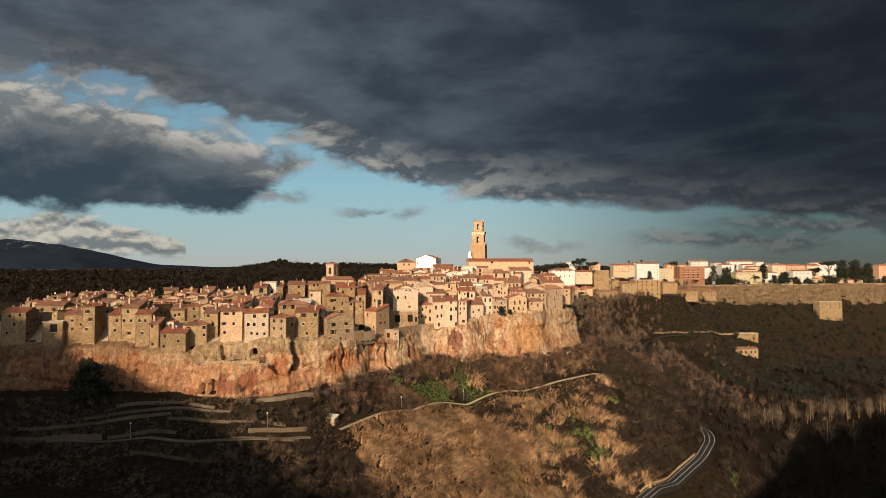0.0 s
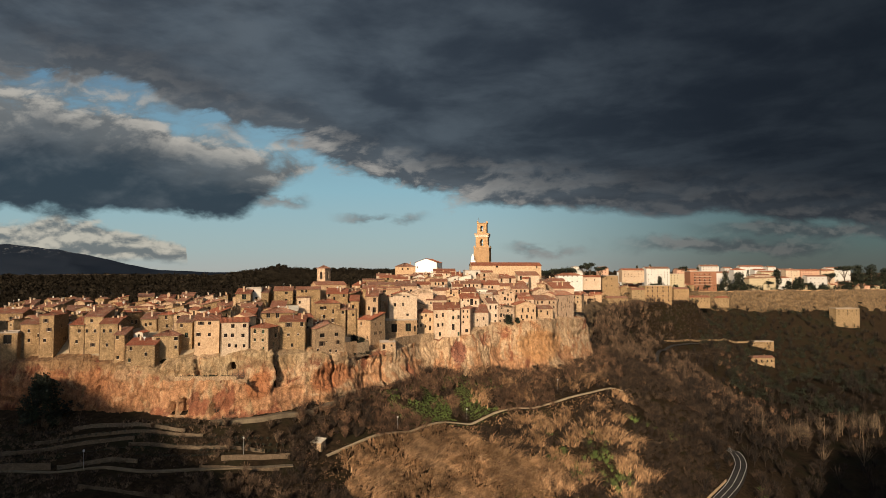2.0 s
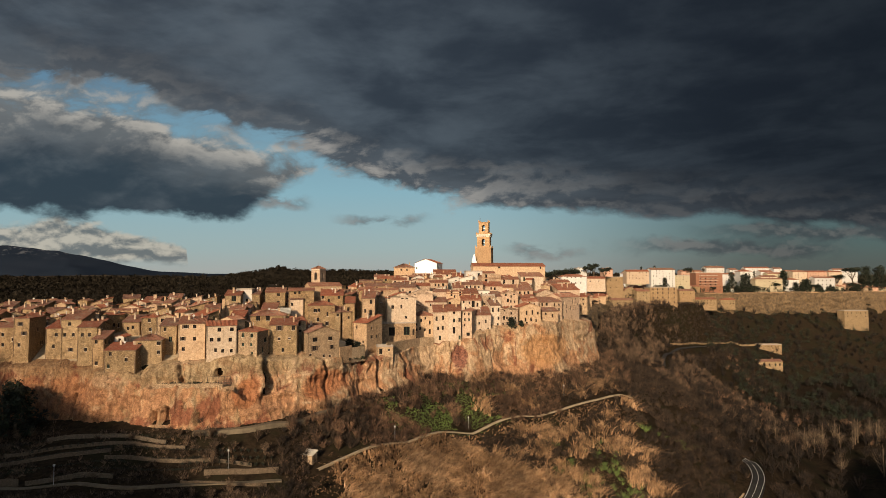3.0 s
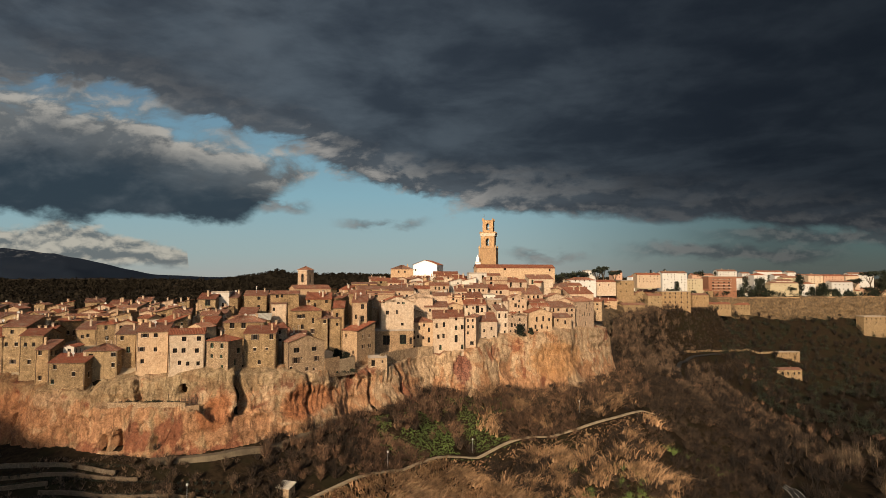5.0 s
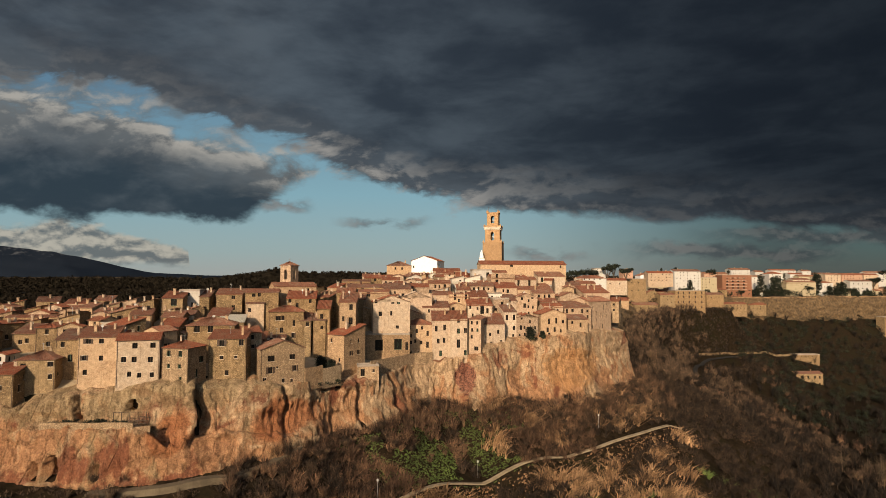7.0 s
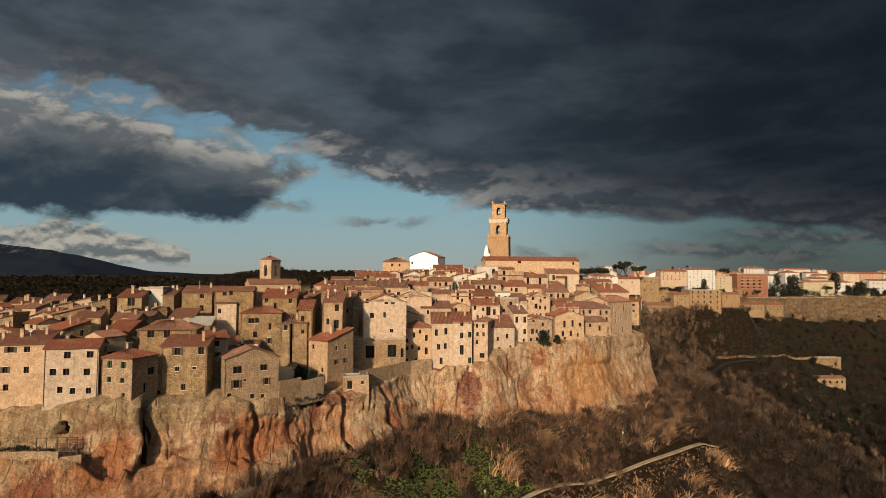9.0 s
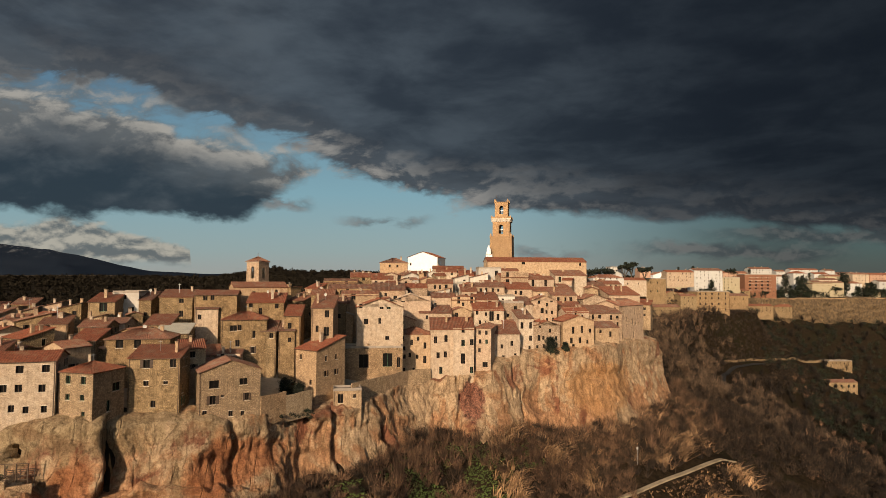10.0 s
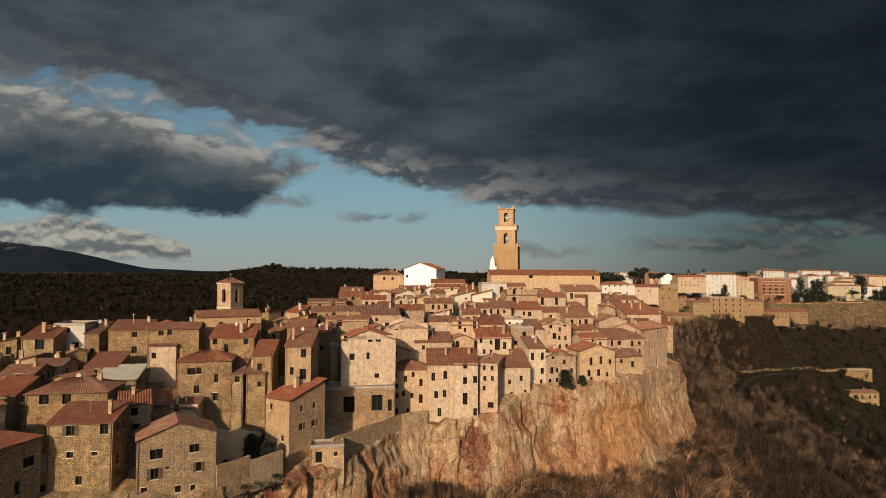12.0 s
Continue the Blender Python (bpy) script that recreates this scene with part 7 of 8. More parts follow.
def cathedral_tower(x, y, z, ang):
    t = new("bell_tower")
    t.matrix_world = pose(x, y, z, 0, 0, ang)
    tagged(t, "tall honey tuff bell tower with arched belfries and pinnacles", "bell tower")
    v, f = [], []
    prism(square(6.2), -6, 17.3, v, f, 0.97)
    part("base", mesh_of("base", v, f, MAT["tuff"]), t)
    part("base_cornice", boxes("base_cornice", [(-6.2, -6.2, 17.3, 6.2, 6.2, 17.8)], MAT["tuff"]), t)
    v, f = stage(4.7, 17.8, 25.8, 2.3, 5.2, 1.4)
    part("lower_belfry", mesh_of("lower_belfry", v, f, MAT["tuff"]), t)
    bell(t, 20.6)
    v, f = [], []
    prism(square(4.7), 25.8, 27.2, v, f, 1.14)
    for s in (-1, 1):
        for i in range(7):
            o = -4.2 + i * 1.4
            box(o - 0.25, s * 5.05 - 0.35, 26.0, o + 0.25, s * 5.05 + 0.35, 27.2, v, f)
            box(s * 5.05 - 0.35, o - 0.25, 26.0, s * 5.05 + 0.35, o + 0.25, 27.2, v, f)
    box(-5.5, -5.5, 27.2, 5.5, 5.5, 27.7, v, f)
    part("gallery", mesh_of("gallery", v, f, MAT["sill"]), t, "pale stone gallery on brackets")
    for k in range(4):
        part("parapet", boxes("parapet", [(-5.4, -5.4, 27.7, 5.4, -5.15, 28.7)], MAT["tuff"]), t, m=pose(0, 0, 0, 0, 0, 90 * k))
    v, f = stage(3.65, 27.7, 36.6, 2.2, 4.6, 2.6)
    part("upper_belfry", mesh_of("upper_belfry", v, f, MAT["tuff"]), t)
    bell(t, 31.2)
    part("top_cornice", boxes("top_cornice", [(-3.95, -3.95, 36.6, 3.95, 3.95, 37.1)], MAT["tuff"]), t)
    for sx in (-1, 1):
        for sy in (-1, 1):
            for s, zz in ((3.5, 37.1), (5.1, 27.7), (5.6, 17.8)):
                v, f = [], []
                prism([(q[0] * 0.45, q[1] * 0.45) for q in square(1)], 0, 0.8, v, f)
                prism([(q[0] * 0.5, q[1] * 0.5) for q in square(1)], 0.8, 1.7, v, f, 0.15)
                part("pinnacle", mesh_of("pinnacle", v, f, MAT["tuff"]), t, m=pose(sx * s, sy * s, zz))
    part("mast", boxes("mast", [(-3.1, -0.06, 37.0, -2.98, 0.06, 41.5), (-3.7, -0.04, 40.2, -2.4, 0.04, 40.28)], MAT["frame"]), t, "thin metal aerial")


cathedral_tower(30.1, 482.0, 81.4, -12)


# pale front of the cathedral, rising beside the tower
front = new("church_front")
front.matrix_world = pose(22.3, 473, 80, 0, 0, -6)
tagged(front, "narrow white stone church front beside the tall tower", "church")
v, f = [], []
prism([(-1.7, -0.6), (1.7, -0.6), (1.7, 0.6), (-1.7, 0.6)], -2, 9, v, f)
prism([(-1.6, -0.5), (0.9, -0.5), (0.9, 0.5), (-1.6, 0.5)], 9, 12.5, v, f, 0.7)
prism([(-1.0, -0.4), (0.3, -0.4), (0.3, 0.4), (-1.0, 0.4)], 12.5, 14, v, f, 0.4)
part("wall", mesh_of("wall", v, f, MAT["bright"]), front)
part("cornice", boxes("cornice", [(-1.9, -0.8, 8.8, 1.9, 0.8, 9.1)], MAT["sill"]), front)
part("niche", boxes("niche", [(-0.4, -0.66, 4.5, 0.4, -0.58, 6.8)], MAT["glass"]), front, "dark window niche")


def church_tower(x, y, z, ang, s=2.9, h=16.0):
    t = new("bell_tower")
    t.matrix_world = pose(x, y, z, 0, 0, ang)
    tagged(t, "squat stone bell tower under a low tiled pyramid roof", "bell tower")
    v, f = [], []
    prism(square(s), -8, h - 8, v, f)
    part("shaft", mesh_of("shaft", v, f, MAT["stone"]), t)
    part("string_course", boxes("string_course", [(-s - 0.15, -s - 0.15, h - 8, s + 0.15, s + 0.15, h - 7.7)], MAT["sill"]), t)
    v, f = stage(s, h - 7.7, h, 1.6, 4.4, 1.6)
    part("belfry", mesh_of("belfry", v, f, MAT["stone"]), t)
    bell(t, h - 5.2)
    part("cornice", boxes("cornice", [(-s - 0.2, -s - 0.2, h, s + 0.2, s + 0.2, h + 0.3)], MAT["sill"]), t)
    rv, rf = [], []
    c = [(-s - 0.4, -s - 0.4), (s + 0.4, -s - 0.4), (s + 0.4, s + 0.4), (-s - 0.4, s + 0.4)]
    for a, b in zip(c, c[1:] + c[:1]):
        roof_sheet(rv, rf, (*a, h + 0.35), (*b, h + 0.35), (0, 0, h + 2.3), (0, 0, h + 2.3))
    part("roof", mesh_of("roof", rv, rf, MAT["tile"]), t)
    part("cross", boxes("cross", [(-0.05, -0.05, h + 2.2, 0.05, 0.05, h + 3.8), (-0.4, -0.05, h + 3.1, 0.4, 0.05, h + 3.2)], MAT["metal"]), t, "iron cross")


church_tower(-73.6, 382.0, 65.7, -22)

# ---- mountain on the horizon ----
mx = np.linspace(-3700, -700, 90)
crest = np.interp(mx, [-3700, -3300, -2770, -2420, -2070, -1780, -1460, -1080, -700], [150, 210, 258, 232, 152, 98, 84, 84, 60])
crest = crest + 5 * swell(mx, mx * 0, 90, 0.3) * np.clip((-1500 - mx) / 600, 0, 1) * 2
rows_m = 14
mv, mf = [], []
for j in range(rows_m):
    f = j / (rows_m - 1)
    for i, (x, z) in enumerate(zip(mx, crest)):
        fold = 18 * math.sin(x / 95 + f * 3) * f * (1 - f) * 4
        mv.append((x + fold * 2, 3250 + 380 * f + fold, 30 + (z - 30) * (f ** 0.8) + 14 * noise.noise((x / 160, f * 4, 2)) * math.sin(f * math.pi)))
for j in range(rows_m - 1):
    for i in range(89):
        a = j * 90 + i
        mf.append((a, a + 1, a + 91, a + 90))
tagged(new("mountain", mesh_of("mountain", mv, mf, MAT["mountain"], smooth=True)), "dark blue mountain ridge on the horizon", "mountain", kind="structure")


# ---- wooded hill beyond the plain ----
hx = np.linspace(-1150, 250, 80)
crest = np.interp(hx, [-1150, -960, -860, -810, -750, -640, -450, -250, 0, 250], [60, 88, 104, 116, 100, 96, 98, 92, 84, 60])
hv, hf = [], []
for j in range(8):
    f = j / 7
    for x, z in zip(hx, crest):
        hv.append((x, 2650 + 260 * f, 40 + (z - 40) * math.sin(f * math.pi / 2) + 3 * noise.noise((x / 40, f * 5, 4))))
for j in range(7):
    hf += [(j * 80 + i, j * 80 + i + 1, j * 80 + i + 81, j * 80 + i + 80) for i in range(79)]
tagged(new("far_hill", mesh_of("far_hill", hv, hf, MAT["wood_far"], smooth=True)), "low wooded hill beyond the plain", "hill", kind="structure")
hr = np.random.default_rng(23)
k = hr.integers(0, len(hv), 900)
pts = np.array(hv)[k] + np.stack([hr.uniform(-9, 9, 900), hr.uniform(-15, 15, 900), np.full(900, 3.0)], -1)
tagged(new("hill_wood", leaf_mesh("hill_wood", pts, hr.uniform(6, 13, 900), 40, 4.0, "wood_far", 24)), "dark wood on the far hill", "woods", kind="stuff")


# ---- trees ----
def limb_mesh(name, limbs, mt):
    """Tapering five-sided limbs from (start, end, radius, radius)."""
    v, f = [], []
    for a, b, r0, r1 in limbs:
        a, b = Vector(a), Vector(b)
        q = (b - a).to_track_quat("Z", "Y")
        k = len(v)
        for p, r in ((a, r0), (b, r1)):
            v += [tuple(p + q @ Vector((r * math.cos(i * 1.2566), r * math.sin(i * 1.2566), 0))) for i in range(5)]
        f += [(k + i, k + (i + 1) % 5, k + 5 + (i + 1) % 5, k + 5 + i) for i in range(5)]
    return mesh_of(name, v, f, MAT[mt])


def evergreen(x, y, h, r, label, kind="tree", stone_pine=False, seed=1, z=None, low=0.12):
    g = random.Random(seed)
    t = new(kind)
    t.matrix_world = pose(x, y, float(ground_z(x, y)) if z is None else z)
    tagged(t, label, "tree", "evergreen trees")
    limbs, spots, sizes = [((0, 0, -1), (0, 0, h * 0.55), 0.035 * h, 0.02 * h)], [], []
    n = 9 if stone_pine else 16
    for i in range(n):
        a = i * 2.4 + g.uniform(-0.3, 0.3)
        if stone_pine:
            zz, rr = h * g.uniform(0.80, 0.93), r * g.uniform(0.25, 0.75)
        else:
            zz = h * (low + (0.9 - low) * i / n)
            rr = r * g.uniform(0.25, 0.62) * (1.15 - 0.75 * i / n)
        p = (math.cos(a) * rr, math.sin(a) * rr, zz)
        limbs.append(((0, 0, min(zz * 0.8, h * 0.5)), p, 0.012 * h, 0.004 * h))
        spots.append(p)
        sizes.append(r * g.uniform(0.36, 0.55))
    part("trunk", limb_mesh("trunk", limbs, "bark"), t)
    part("crown", leaf_mesh("crown", spots, sizes, 260 if y < 400 else 110, max(0.22, r * 0.075) * (1 if y < 400 else 1.4), "ever", seed, 0.55 if stone_pine else 0.8), t)
    return t


def bare_tree_meshes(h, seed, mt, spread_by=0.5):
    g = random.Random(seed)
    limbs, twigs = [], []

    def grow(p, d, ln, r, depth):
        q = p + d * ln
        limbs.append((p, q, r, r * 0.62))
        if depth == 0:
            twigs.append(q)
            return
        for i in range(g.choice((2, 3, 3))):
            e = Vector((g.gauss(0, spread_by), g.gauss(0, spread_by), 0.9)).normalized()
            grow(q, (d * 0.6 + e * 0.7).normalized(), ln * g.uniform(0.62, 0.85), r * 0.6, depth - 1)

    grow(Vector((0, 0, -0.5)), Vector((0, 0, 1)), h * (0.19 if seed >= 20 else 0.22), h * 0.0075, 3 if seed >= 20 else 4)
    return limb_mesh("trunk", limbs, mt), [tuple(q) for q in twigs]


BARE = {}


def bare_tree(x, y, h, variant, mt, label, group):
    key = variant, mt
    if key not in BARE:
        t = new("tree")
        if mt == "pale_twig":
            part("trunk", limb_mesh("trunk", [((0, 0, -0.5), (0, 0, 3.5), 0.10, 0.08), ((0, 0, 3.5), (0.1, 0, 8.6), 0.08, 0.02)], mt), t)
            crown = crowns("crown", [(0, 0, 0)], [10.0], 80, 0.035, mt, "", "", variant, wide=0.27 if variant < 13 else 0.36, low=0.12)
            crown.parent = t
            del crown["kind"]
            BARE[key] = tagged(t, label, "tree", group)
            t.matrix_basis = pose(x, y, float(ground_z(x, y)), 0, 0, variant * 40) @ Matrix.Scale(h / 10, 4)
            return t
        trunk, tips = bare_tree_meshes(10.0, variant, mt, 0.95 if variant >= 20 else 0.55)
        part("trunk", trunk, t)
        n = len(tips)
        crown = blades("crown", tips, np.full(n, 2.6 if variant >= 20 else 1.7), 0.6, 34 if variant >= 20 else 14, 0.012 if variant < 20 else 0.05, mt, "", "", variant, simple=variant >= 20)
        crown.parent = t
        del crown["kind"]
        BARE[key] = tagged(t, label, "tree", group)
        t.matrix_basis = pose(x, y, float(ground_z(x, y)), 0, 0, variant * 40) @ Matrix.Scale(h / 10, 4)
        return t
    src = BARE[key]
    t = copy_thing(src, pose(x, y, float(ground_z(x, y)), 0, 0, (x * 37) % 360))
    t.scale = (h / 10,) * 3
    return tagged(t, label, "tree", group)


evergreen(-166, 271, 22, 10.5, "dark spreading evergreen oak on the terraces below the cliff", seed=3)
evergreen(-45.5, 323, 6.0, 3.3, "round dark green tree in a walled garden", seed=4, z=42.5, low=0.1)
evergreen(-41.5, 322, 4, 2.4, "dark green garden bush beside a wall", "bush", seed=5, z=43, low=0.0)
evergreen(38.2, 376.5, 6.0, 3.4, "dark green bush on the cliff edge", "bush", seed=6, z=49.0, low=0.0)
evergreen(44, 378, 3, 2.0, "small olive-green bush on the cliff edge", "bush", seed=7, z=49.5, low=0.0)
evergreen(351, 879, 31, 14, "tall umbrella pine with a flat dark crown", "pine", True, 8)
for i, (x, y, h, r) in enumerate([(107, 650, 24, 9), (122, 655, 26, 9), (135, 660, 27, 10), (152, 655, 31, 8), (160, 662, 33, 8), (170, 658, 29, 8)]):
    evergreen(x, y, h - 8, r, "dark umbrella pine behind the cathedral", "pine", True, 20 + i, z=66)
for i, (x, y, z, h, r) in enumerate([(386, 820, 59, 28, 8.1), (406, 824, 57, 27, 12.1), (475, 852, 63, 25, 9.6), (454, 840, 58, 13, 5.1), (491, 852, 56, 16, 7.4), (508, 856, 58, 18, 10.8), (269, 748, 62, 17, 5.3), (366, 860, 63, 30, 2.6), (436, 856, 64, 25, 4.1), (293, 848, 81, 14, 3.7), (269, 832, 83, 10, 2.5), (599, 892, 53, 40, 12.6), (628, 904, 52, 46, 14.8), (651, 908, 52, 46, 14.4), (674, 912, 51, 41, 12.4), (571, 884, 56, 25, 11.0), (527, 860, 54, 13, 12.1), (550, 868, 53, 12, 10.8), (493, 884, 59, 32, 8.0)]):
    evergreen(x, y, h, r, "dark spreading pine among the newer houses", "pine", i % 4 == 3, 40 + i, z=z - 2, low=0.15)
SHADE = [evergreen(430, 860, 11, 5.5, "dark evergreen tree among the newer houses", "tree", i == 2, 150 + i, low=0.1) for i in range(3)]
tq = random.Random(77)
for i in range(100):
    x = tq.uniform(250, 760)
    y = float(edge(x)) + tq.choice((6, 9, 14, 14, 25, 25, 45, 80, 130)) + tq.uniform(-3, 3)
    t2 = copy_thing(SHADE[i % 3], pose(x, y, float(ground_z(x, y)) - 0.5, 0, 0, tq.uniform(0, 360)))
    t2.scale = (tq.uniform(0.6, 1.25),) * 3
gq = np.random.default_rng(91)
qx = gq.uniform(290, 780, 400)
qy = edge(qx) + gq.choice([6.0, 8.0, 12.0, 20.0, 34.0, 60.0, 100.0, 150.0], 400) + gq.uniform(-2, 2, 400)
pts = np.stack([qx, qy, ground_z(qx, qy) + gq.uniform(3.0, 7.0, 400)], -1)
tagged(new("garden_trees_far", leaf_mesh("garden_trees_far", pts, gq.uniform(2.2, 5.0, 400), 80, 0.7, "ever", 92, 1.1)), "dark evergreen trees in the gardens of the newer quarter", "trees", kind="stuff")
for i, (x, y, h) in enumerate([(240, 930, 18), (262, 940, 16), (300, 960, 20), (402, 960, 20)]):
    evergreen(x, y, h, 2.0, "slim dark cypress on the skyline", "cypress", False, 70 + i, low=0.05)
bare_tree(-92, 268, 13, 1, "twig", "leafless fan-shaped tree at the cliff foot", "bare trees")
bare_tree(-149, 268, 14, 2, "russet", "russet leafless tree beside the terraces", "bare trees")
for i, (x, y, h) in enumerate([(48, 345, 9), (76, 356, 11), (60, 352, 8), (90, 352, 9), (100, 380, 10), (30, 333, 7), (-12, 312, 6), (108, 340, 9), (84, 330, 8), (-60, 262, 8), (112, 300, 9)]):
    bare_tree(x, y, h, 3 + i % 3, "twig", "leafless grey-brown tree on the scrubby slope", "bare trees")
bush = random.Random(31)
placed = 0
while placed < 230:
    x, y = bush.uniform(-58, 300), bush.uniform(225, 600)
    if placed % 4 == 0:
        x = bush.uniform(-45, 120)
        y = float(edge(x)) - bush.uniform(9, 24)
    ok = valley(x, y) and bool(clear_of_roads(np.array(x), np.array(y), 5.0)) and not bool(reeds(x, y)) and (float(away(x, y)) > 8)
    if not ok or (x < 30 and y > float(np.interp(x, PX, PY)) and abs(x) < 16):
        continue
    bare_tree(x, y, bush.uniform(5.5, 9) if x < 110 else bush.uniform(8, 13), 20 + placed % 5, "brown_twig" if x > 105 else ("twig" if placed % 3 else "russet"), "round leafless bush on the valley side" if x < 110 else "leafless brown tree in the side valley", "bare bushes")
    placed += 1
pop = random.Random(8)
for i in range(40):
    x, y = 240 + i * 4.2 + pop.uniform(-6, 6), 452 + i * 1.2 + pop.uniform(-12, 12)
    bare_tree(x, y, pop.uniform(15, 21), 10 + i % 3, "pale_twig", "tall pale leafless poplar in the valley bottom", "poplars")
for x, y, h in ((262, 395, 24), (285, 402, 20), (240, 400, 16)):
    bare_tree(x, y, h, 13, "pale_twig", "big pale leafless tree in the valley bottom", "poplars")


# ---- street lamps, walls, shed ----
def lamp_post(x, y, h):
    t = new("street_lamp")
    t.matrix_world = pose(x, y, float(ground_z(x, y)))
    tagged(t, "pale metal street lamp standing beside the path", "street lamp", "lamps along the path")
    v, f = [], []
    ring = [(math.cos(i * math.pi / 4), math.sin(i * math.pi / 4)) for i in range(8)]
    prism([(a * 0.12, b * 0.12) for a, b in ring], -0.5, h, v, f, 0.6)
    part("pole", mesh_of("pole", v, f, MAT["metal"]), t)
    v, f = [], []
    prism([(a * 0.3, b * 0.3) for a, b in ring], h, h + 0.5, v, f, 1.25)
    prism([(a * 0.4, b * 0.4) for a, b in ring], h + 0.5, h + 0.75, v, f, 0.3)
    part("lantern", mesh_of("lantern", v, f, MAT["paint"]), t, "white lantern")


for x, y, h in ((-21, 292, 5.5), (11.2, 320.5, 5.5), (-128, 237.5, 6), (-77, 254, 6.5), (64, 358, 5)):
    lamp_post(x, y, h)


def garden_wall(x0, y0, x1, y1, h, mt="old", label="low rubble stone terrace wall", z=None):
    ln = math.hypot(x1 - x0, y1 - y0)
    n = max(2, int(ln / 2.5))
    v, f = [], []
    g = random.Random(int(x0 * 13 + y0))
    for i in range(n + 1):
        s = i / n
        x, y = x0 + (x1 - x0) * s, y0 + (y1 - y0) * s
        zz = float(ground_z(x, y)) if z is None else z
        top = zz + h + g.uniform(-0.15, 0.15)
        px, py = -(y1 - y0) / ln * 0.25, (x1 - x0) / ln * 0.25
        v += [(x + px, y + py, zz - 2), (x - px, y - py, zz - 2), (x - px, y - py, top), (x + px, y + py, top)]
    for i in range(n):
        a, b = 4 * i, 4 * i + 4
        f += [(a + 1, b + 1, b + 2, a + 2), (a + 2, b + 2, b + 3, a + 3), (b, a, a + 3, b + 3)]
    f += [(0, 1, 2, 3), (4 * n + 3, 4 * n + 2, 4 * n + 1, 4 * n)]
    return tagged(new("terrace_wall", mesh_of("terrace_wall", v, f, MAT[mt])), label, "wall", "terrace walls")


for w in ((-200, 232, -140, 238, 2.4), (-138, 238.5, -112, 243.5, 1.5), (-84, 250, -60, 257.5, 1.8), (-190, 248, -120, 256, 1.3), (-160, 258, -96, 262, 1.2), (-120, 252, -70, 258, 1.2), (-150, 266, -104, 264, 1.4), (-90, 245, -62, 250, 1.0), (-30, 240, -12, 244, 1.0), (-120, 222, -90, 226, 1.0), (70, 250, 86, 262, 1.2), (96, 318, 112, 330, 1.0), (60, 268, 74, 280, 1.0)):
    garden_wall(*w)
garden_wall(-47.6, 307.6, -43.2, 314.6, 5.6, "rubble", "rubble wall along the cliff edge holding a garden", 40.5)
garden_wall(-43.2, 314.6, -38, 321.5, 5.0, "rubble", "rubble wall along the cliff edge holding a garden", 40)
for ends in ((-28.5, 331.5, -20.5, 343.5), (-20.5, 343.5, -13.5, 355.5), (-13.5, 355.5, -6, 360)):
    garden_wall(*ends, 5.2, "rubble", "high rubble retaining wall along the cliff edge", 40)
garden_wall(-114, 275.8, -88, 276.3, 1.6, "rubble", label="pale garden wall on the rock shelf", z=34)
garden_wall(-88, 276.5, -84.5, 278.8, 1.2, "rubble", label="pale garden wall on the rock shelf", z=33)

shed = new("shed")
shed.matrix_world = pose(-54, 267, float(ground_z(-52, 268)) - 0.3, 0, 0, -20)
tagged(shed, "small stone garden shed with a pale sloping roof", "shed")
v, f = [], []
box(0, 0, -1, 4.5, 3.5, 2.6, v, f)
part("wall", mesh_of("wall", v, f, MAT["rubble"]), shed)
rv, rf = [], []
roof_sheet(rv, rf, (-0.3, -0.3, 2.6), (4.8, -0.3, 2.6), (4.8, 3.8, 3.6), (-0.3, 3.8, 3.6))
part("roof", mesh_of("roof", rv, rf, MAT["pale"]), shed)
part("door", boxes("door", [(1.6, -0.06, 0, 2.5, 0.02, 1.9)], MAT["frame"]), shed)


# ---- vehicles ----
def car(m, paint_name, label):
    t = new("car")
    v, f = [], []
    prism([(-2.0, -0.8), (2.0, -0.8), (2.1, -0.4), (2.1, 0.4), (2.0, 0.8), (-2.0, 0.8), (-2.1, 0.4), (-2.1, -0.4)], 0.35, 0.85, v, f, 0.97)
    part("body", mesh_of("body", v, f, MAT[paint_name]), t)
    v, f = [], []
    prism([(-1.5, -0.74), (0.9, -0.74), (0.9, 0.74), (-1.5, 0.74)], 0.85, 1.42, v, f, 0.76, (-0.3, 0))
    part("cabin", mesh_of("cabin", v, f, MAT["glass"]), t, "dark glazed cabin")
    part("roof_panel", boxes("roof_panel", [(-1.2, -0.55, 1.42, 0.6, 0.55, 1.47)], MAT[paint_name]), t)
    for x in (-1.3, 1.3):
        for y in (-0.75, 0.75):
            v, f = [], []
            prism([(0.32 * math.cos(i * math.pi / 5), 0.32 * math.sin(i * math.pi / 5)) for i in range(10)], -0.1, 0.1, v, f)
            part("wheel", mesh_of("wheel", v, f, MAT["asphalt"]), t, "", pose(x, y, 0.32, 90))
    t.matrix_basis = m
    return tagged(t, label, "car", "cars")


zr = float(ground_z(147.3, 320.5))
white_car = car(pose(147.3, 320.5, zr + 0.6, 0, 0, 60), "white", "small white car on the valley road")
dark_car = car(pose(340, 806, float(ground_z(340, 806)) + 0.1, 0, 0, 20), "grey", "grey car parked along the scarp road")
rc = random.Random(4)
for i in range(34):
    x = 348 + i * 8.6 + rc.uniform(-2, 2)
    y = float(edge(x)) + 7 + rc.uniform(-0.5, 0.5)
    src = white_car if rc.random() < 0.65 else dark_car
    c2 = copy_thing(src, pose(x, y, float(ground_z(x, y)) + 0.1, 0, 0, 14 + rc.choice((0, 180))))
    tagged(c2, ("white" if src is white_car else "grey") + " car parked along the scarp road")

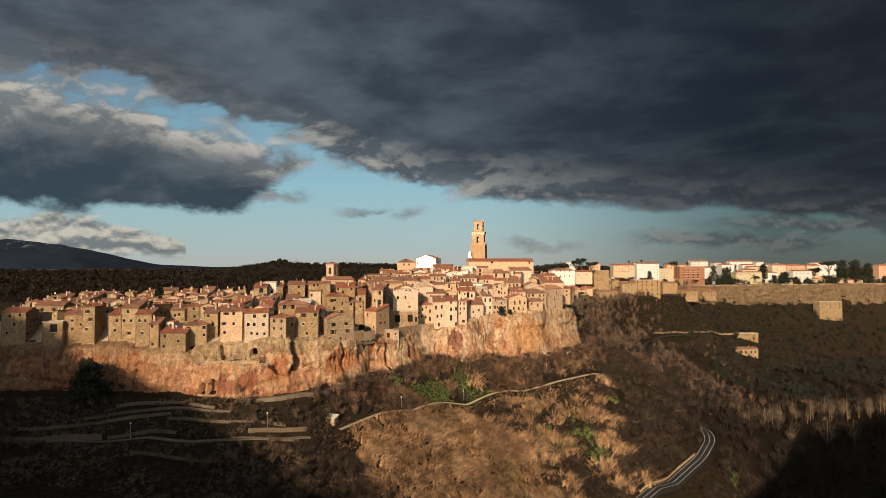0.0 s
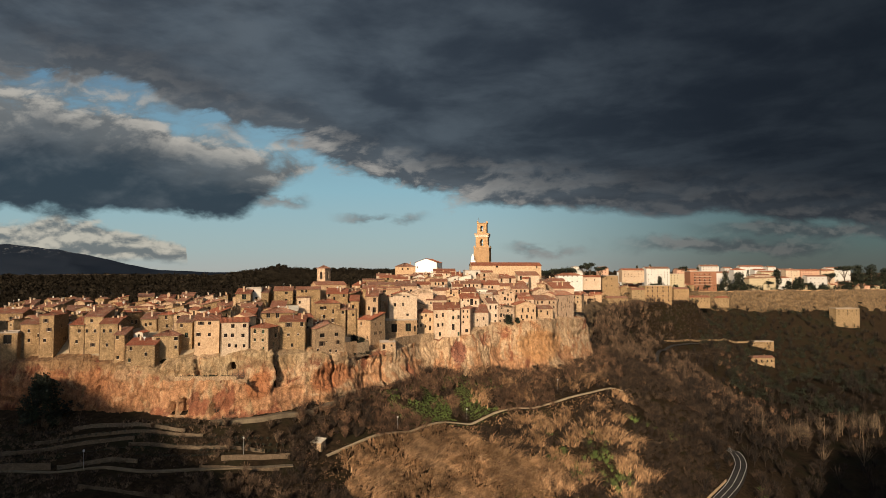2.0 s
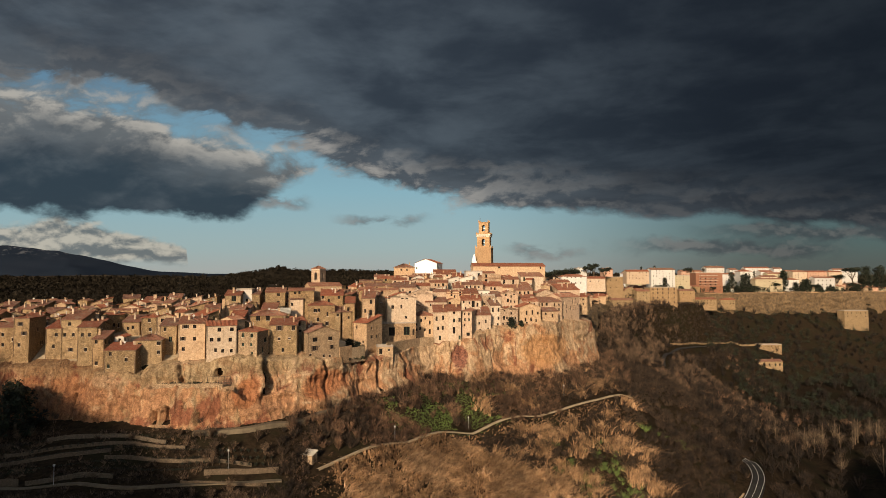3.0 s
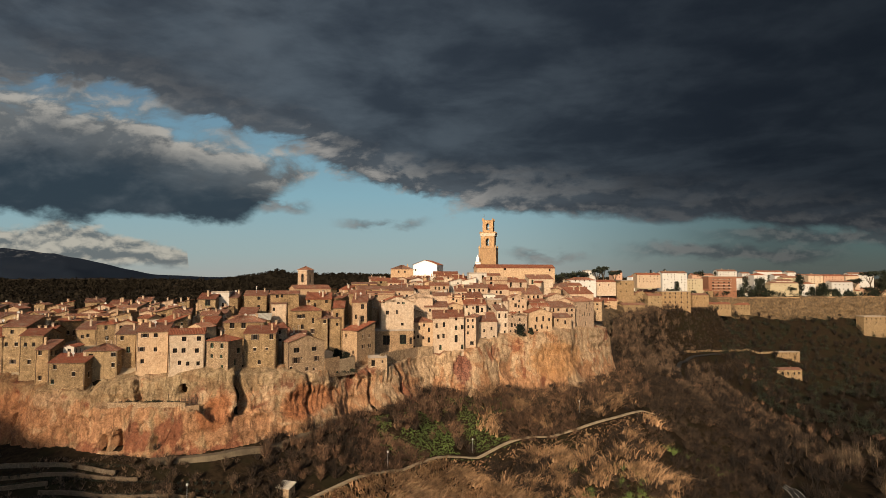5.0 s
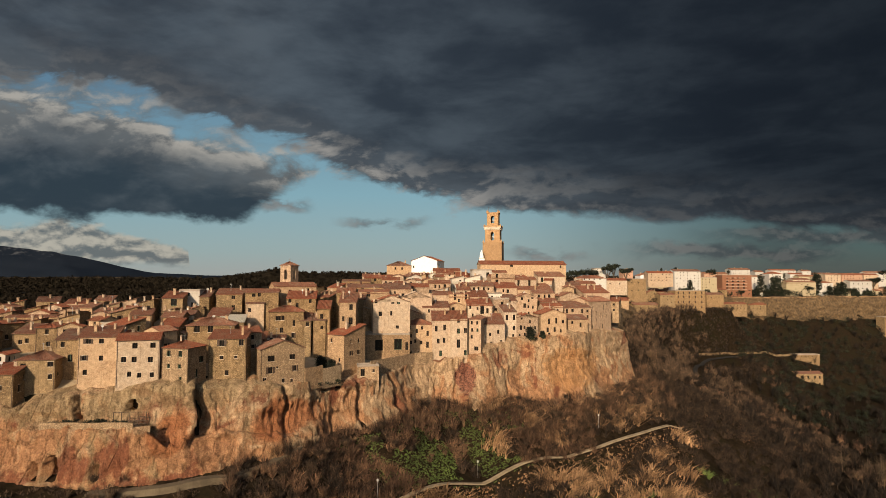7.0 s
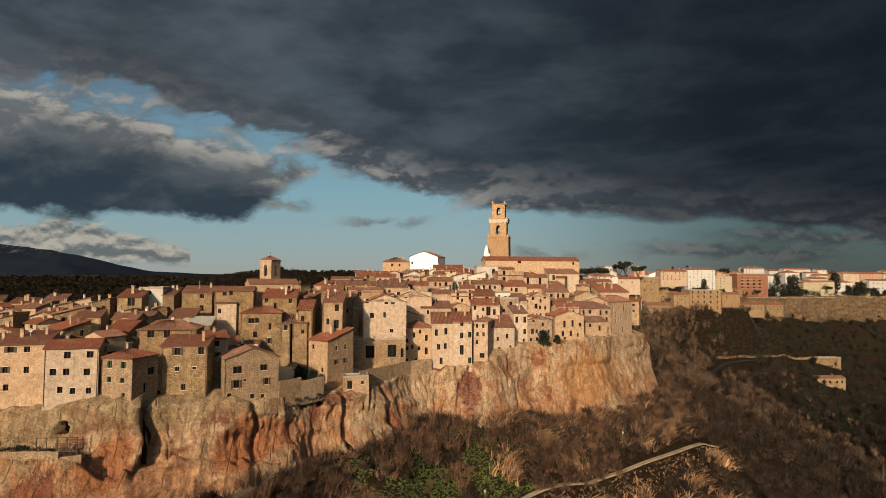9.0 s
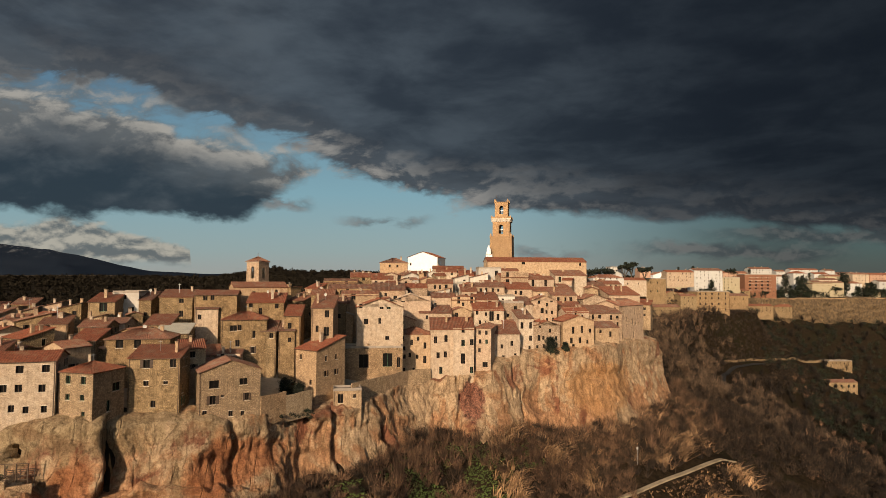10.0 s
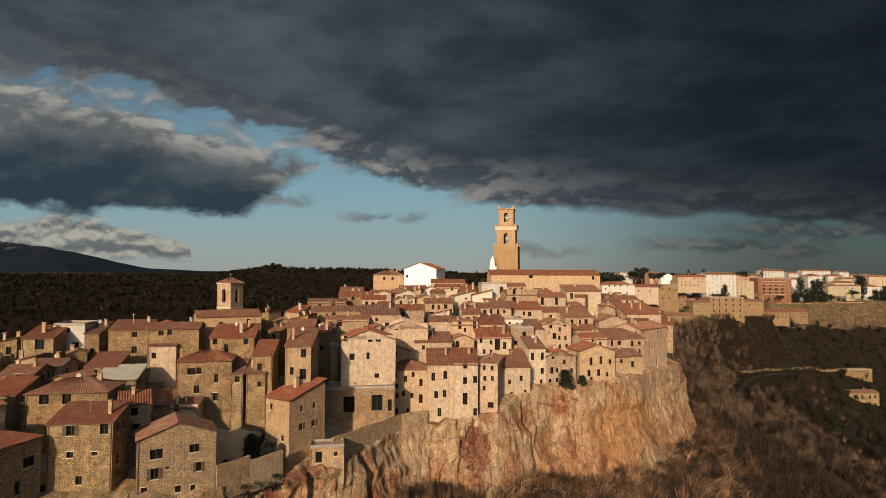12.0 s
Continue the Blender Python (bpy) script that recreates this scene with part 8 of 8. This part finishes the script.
# parapet along the scarp and the wall of the side road
garden_wall(335, float(edge(335)) + 2.5, 450, float(edge(450)) + 2.5, 1.2, "tuff", "tuff parapet along the scarp road", 54)
garden_wall(450, float(edge(450)) + 2.5, 690, float(edge(690)) + 2.5, 1.2, "tuff", "tuff parapet along the scarp road", 54)
for (ax, ay), (bx, by) in (((246, 676), (296, 711)), ((296, 711), (340, 733)), ((340, 733), (398, 758))):
    garden_wall(ax, ay, bx, by, 2.0, "brown", "brown stone retaining wall above the side road")
for (ax, ay), (bx, by) in zip(LOWROAD[1:4], LOWROAD[2:5]):
    garden_wall(ax - 4.0, ay + 1.5, bx - 4.0, by + 1.5, 0.8, "rubble", "low pale kerb wall beside the valley road")


# ---- wooden railing and frame on the rock shelf ----
def timber_frame(x, y, z, ang, w, h):
    t = new("timber_frame")
    t.matrix_world = pose(x, y, z, 0, 0, ang)
    tagged(t, "weathered timber railing and pergola on the rock shelf", "railing")
    for i in range(5):
        part("post", boxes("post", [(i * w / 4 - 0.08, -0.08, -1.0, i * w / 4 + 0.08, 0.08, h)], MAT["frame"]), t)
    for zz in (0.9, 1.7, h - 0.1):
        part("rail", boxes("rail", [(-0.2, -0.06, zz, w + 0.2, 0.06, zz + 0.12)], MAT["frame"]), t)


timber_frame(-95.5, 279.5, 33.5, 6, 9, 4.2)
timber_frame(-91.5, 281.0, 33.8, 20, 5, 2.2)

# ---- balconies on the tall orange block ----
block = next(o for o in bpy.data.objects if o.name.startswith("house") and "orange" in o.get("label", ""))
bw = max(v.co.x for c0 in block.children if c0.name.startswith("wall") for v in c0.data.vertices)
bh = max(v.co.z for c0 in block.children if c0.name.startswith("wall") for v in c0.data.vertices)
for i in range(5):
    zz = bh - 3.3 - i * 3.4
    slab = part("balcony", boxes("balcony", [(bw * 0.12, -1.3, zz, bw * 0.82, 0, zz + 0.25)], MAT["sill"]), block, "pale concrete balcony slab")
    part("parapet", boxes("parapet", [(bw * 0.12, -1.3, zz + 0.25, bw * 0.82, -1.15, zz + 1.1)], MAT["orange"]), slab)

# ---- hedge rows in the terrace gardens ----
hg = np.random.default_rng(14)
for ax, ay, bx, by, size in ((-196, 241, -140, 246, 0.9), (-172, 252, -118, 258, 0.8), (-150, 247, -112, 251, 0.7), (-120, 246, -84, 253, 0.8), (-126, 258, -86, 262, 0.8), (-112, 254, -78, 259, 0.7), (-190, 262, -150, 266, 1.1), (-118, 266, -98, 268, 1.0), (-104, 249, -80, 254, 0.6)):
    s = np.arange(0, 1, 0.9 / math.hypot(bx - ax, by - ay))
    hx, hy = ax + (bx - ax) * s, ay + (by - ay) * s
    pts = np.stack([hx, hy, ground_z(hx, hy) + size * 0.6], -1)
    tagged(new("hedge", leaf_mesh("hedge", pts, hg.uniform(size * 0.7, size * 1.2, len(pts)), 40, 0.16, "ever", int(hx[0]) + 400)), "clipped dark green hedge row in the terrace gardens", "hedge", "hedges of the terraces")


# ---- clipped shrubs in rows on the sunlit terrace ----
def clipped_shrub(x, y):
    t = new("shrub")
    part("stem", limb_mesh("stem", [((0, 0, -0.3), (0, 0, 0.8), 0.06, 0.04)], "bark"), t)
    part("foliage", leaf_mesh("foliage", [(0, 0, 1.0), (0.15, 0.1, 1.2)], [0.85, 0.7], 90, 0.16, "ever", 301, 0.9), t)
    t.matrix_basis = pose(x, y, float(ground_z(x, y)))
    return tagged(t, "round clipped dark green shrub in a terrace row", "shrub", "clipped shrubs in rows")


first_shrub = clipped_shrub(-93.0, 253.0)
for row, (ax, ay, bx, by, count) in enumerate(((-93.0, 253.0, -66.0, 258.5, 12), (-91.0, 256.5, -64.0, 262.0, 12), (-90.0, 260.0, -66.0, 265.0, 11), (-150.0, 258.0, -126.0, 260.0, 10))):
    for k in range(count):
        if row or k:
            x, y = ax + (bx - ax) * k / (count - 1), ay + (by - ay) * k / (count - 1)
            copy_thing(first_shrub, pose(x, y, float(ground_z(x, y)), 0, 0, 77 * k))


# ---- plants on ledges and cliff tops ----
def ledge_plants(name, x0, x1, y0, y1, z, n, mt, label, seed):
    g = np.random.default_rng(seed)
    pts = np.stack([g.uniform(x0, x1, n), g.uniform(y0, y1, n), np.full(n, z)], -1)
    return tagged(new(name, leaf_mesh(name, pts, g.uniform(0.5, 1.3, n), 60, 0.22, mt, seed)), label, "shrubs", kind="stuff")


ledge_plants("shelf_garden", -113, -92, 277, 282, 34.8, 70, "ever", "dark green garden shrubs on the rock shelf", 61)
ledge_plants("edge_shrubs", -60, -34, 311, 322, 40.0, 40, "ever", "dark shrubs along the broken garden wall", 62)
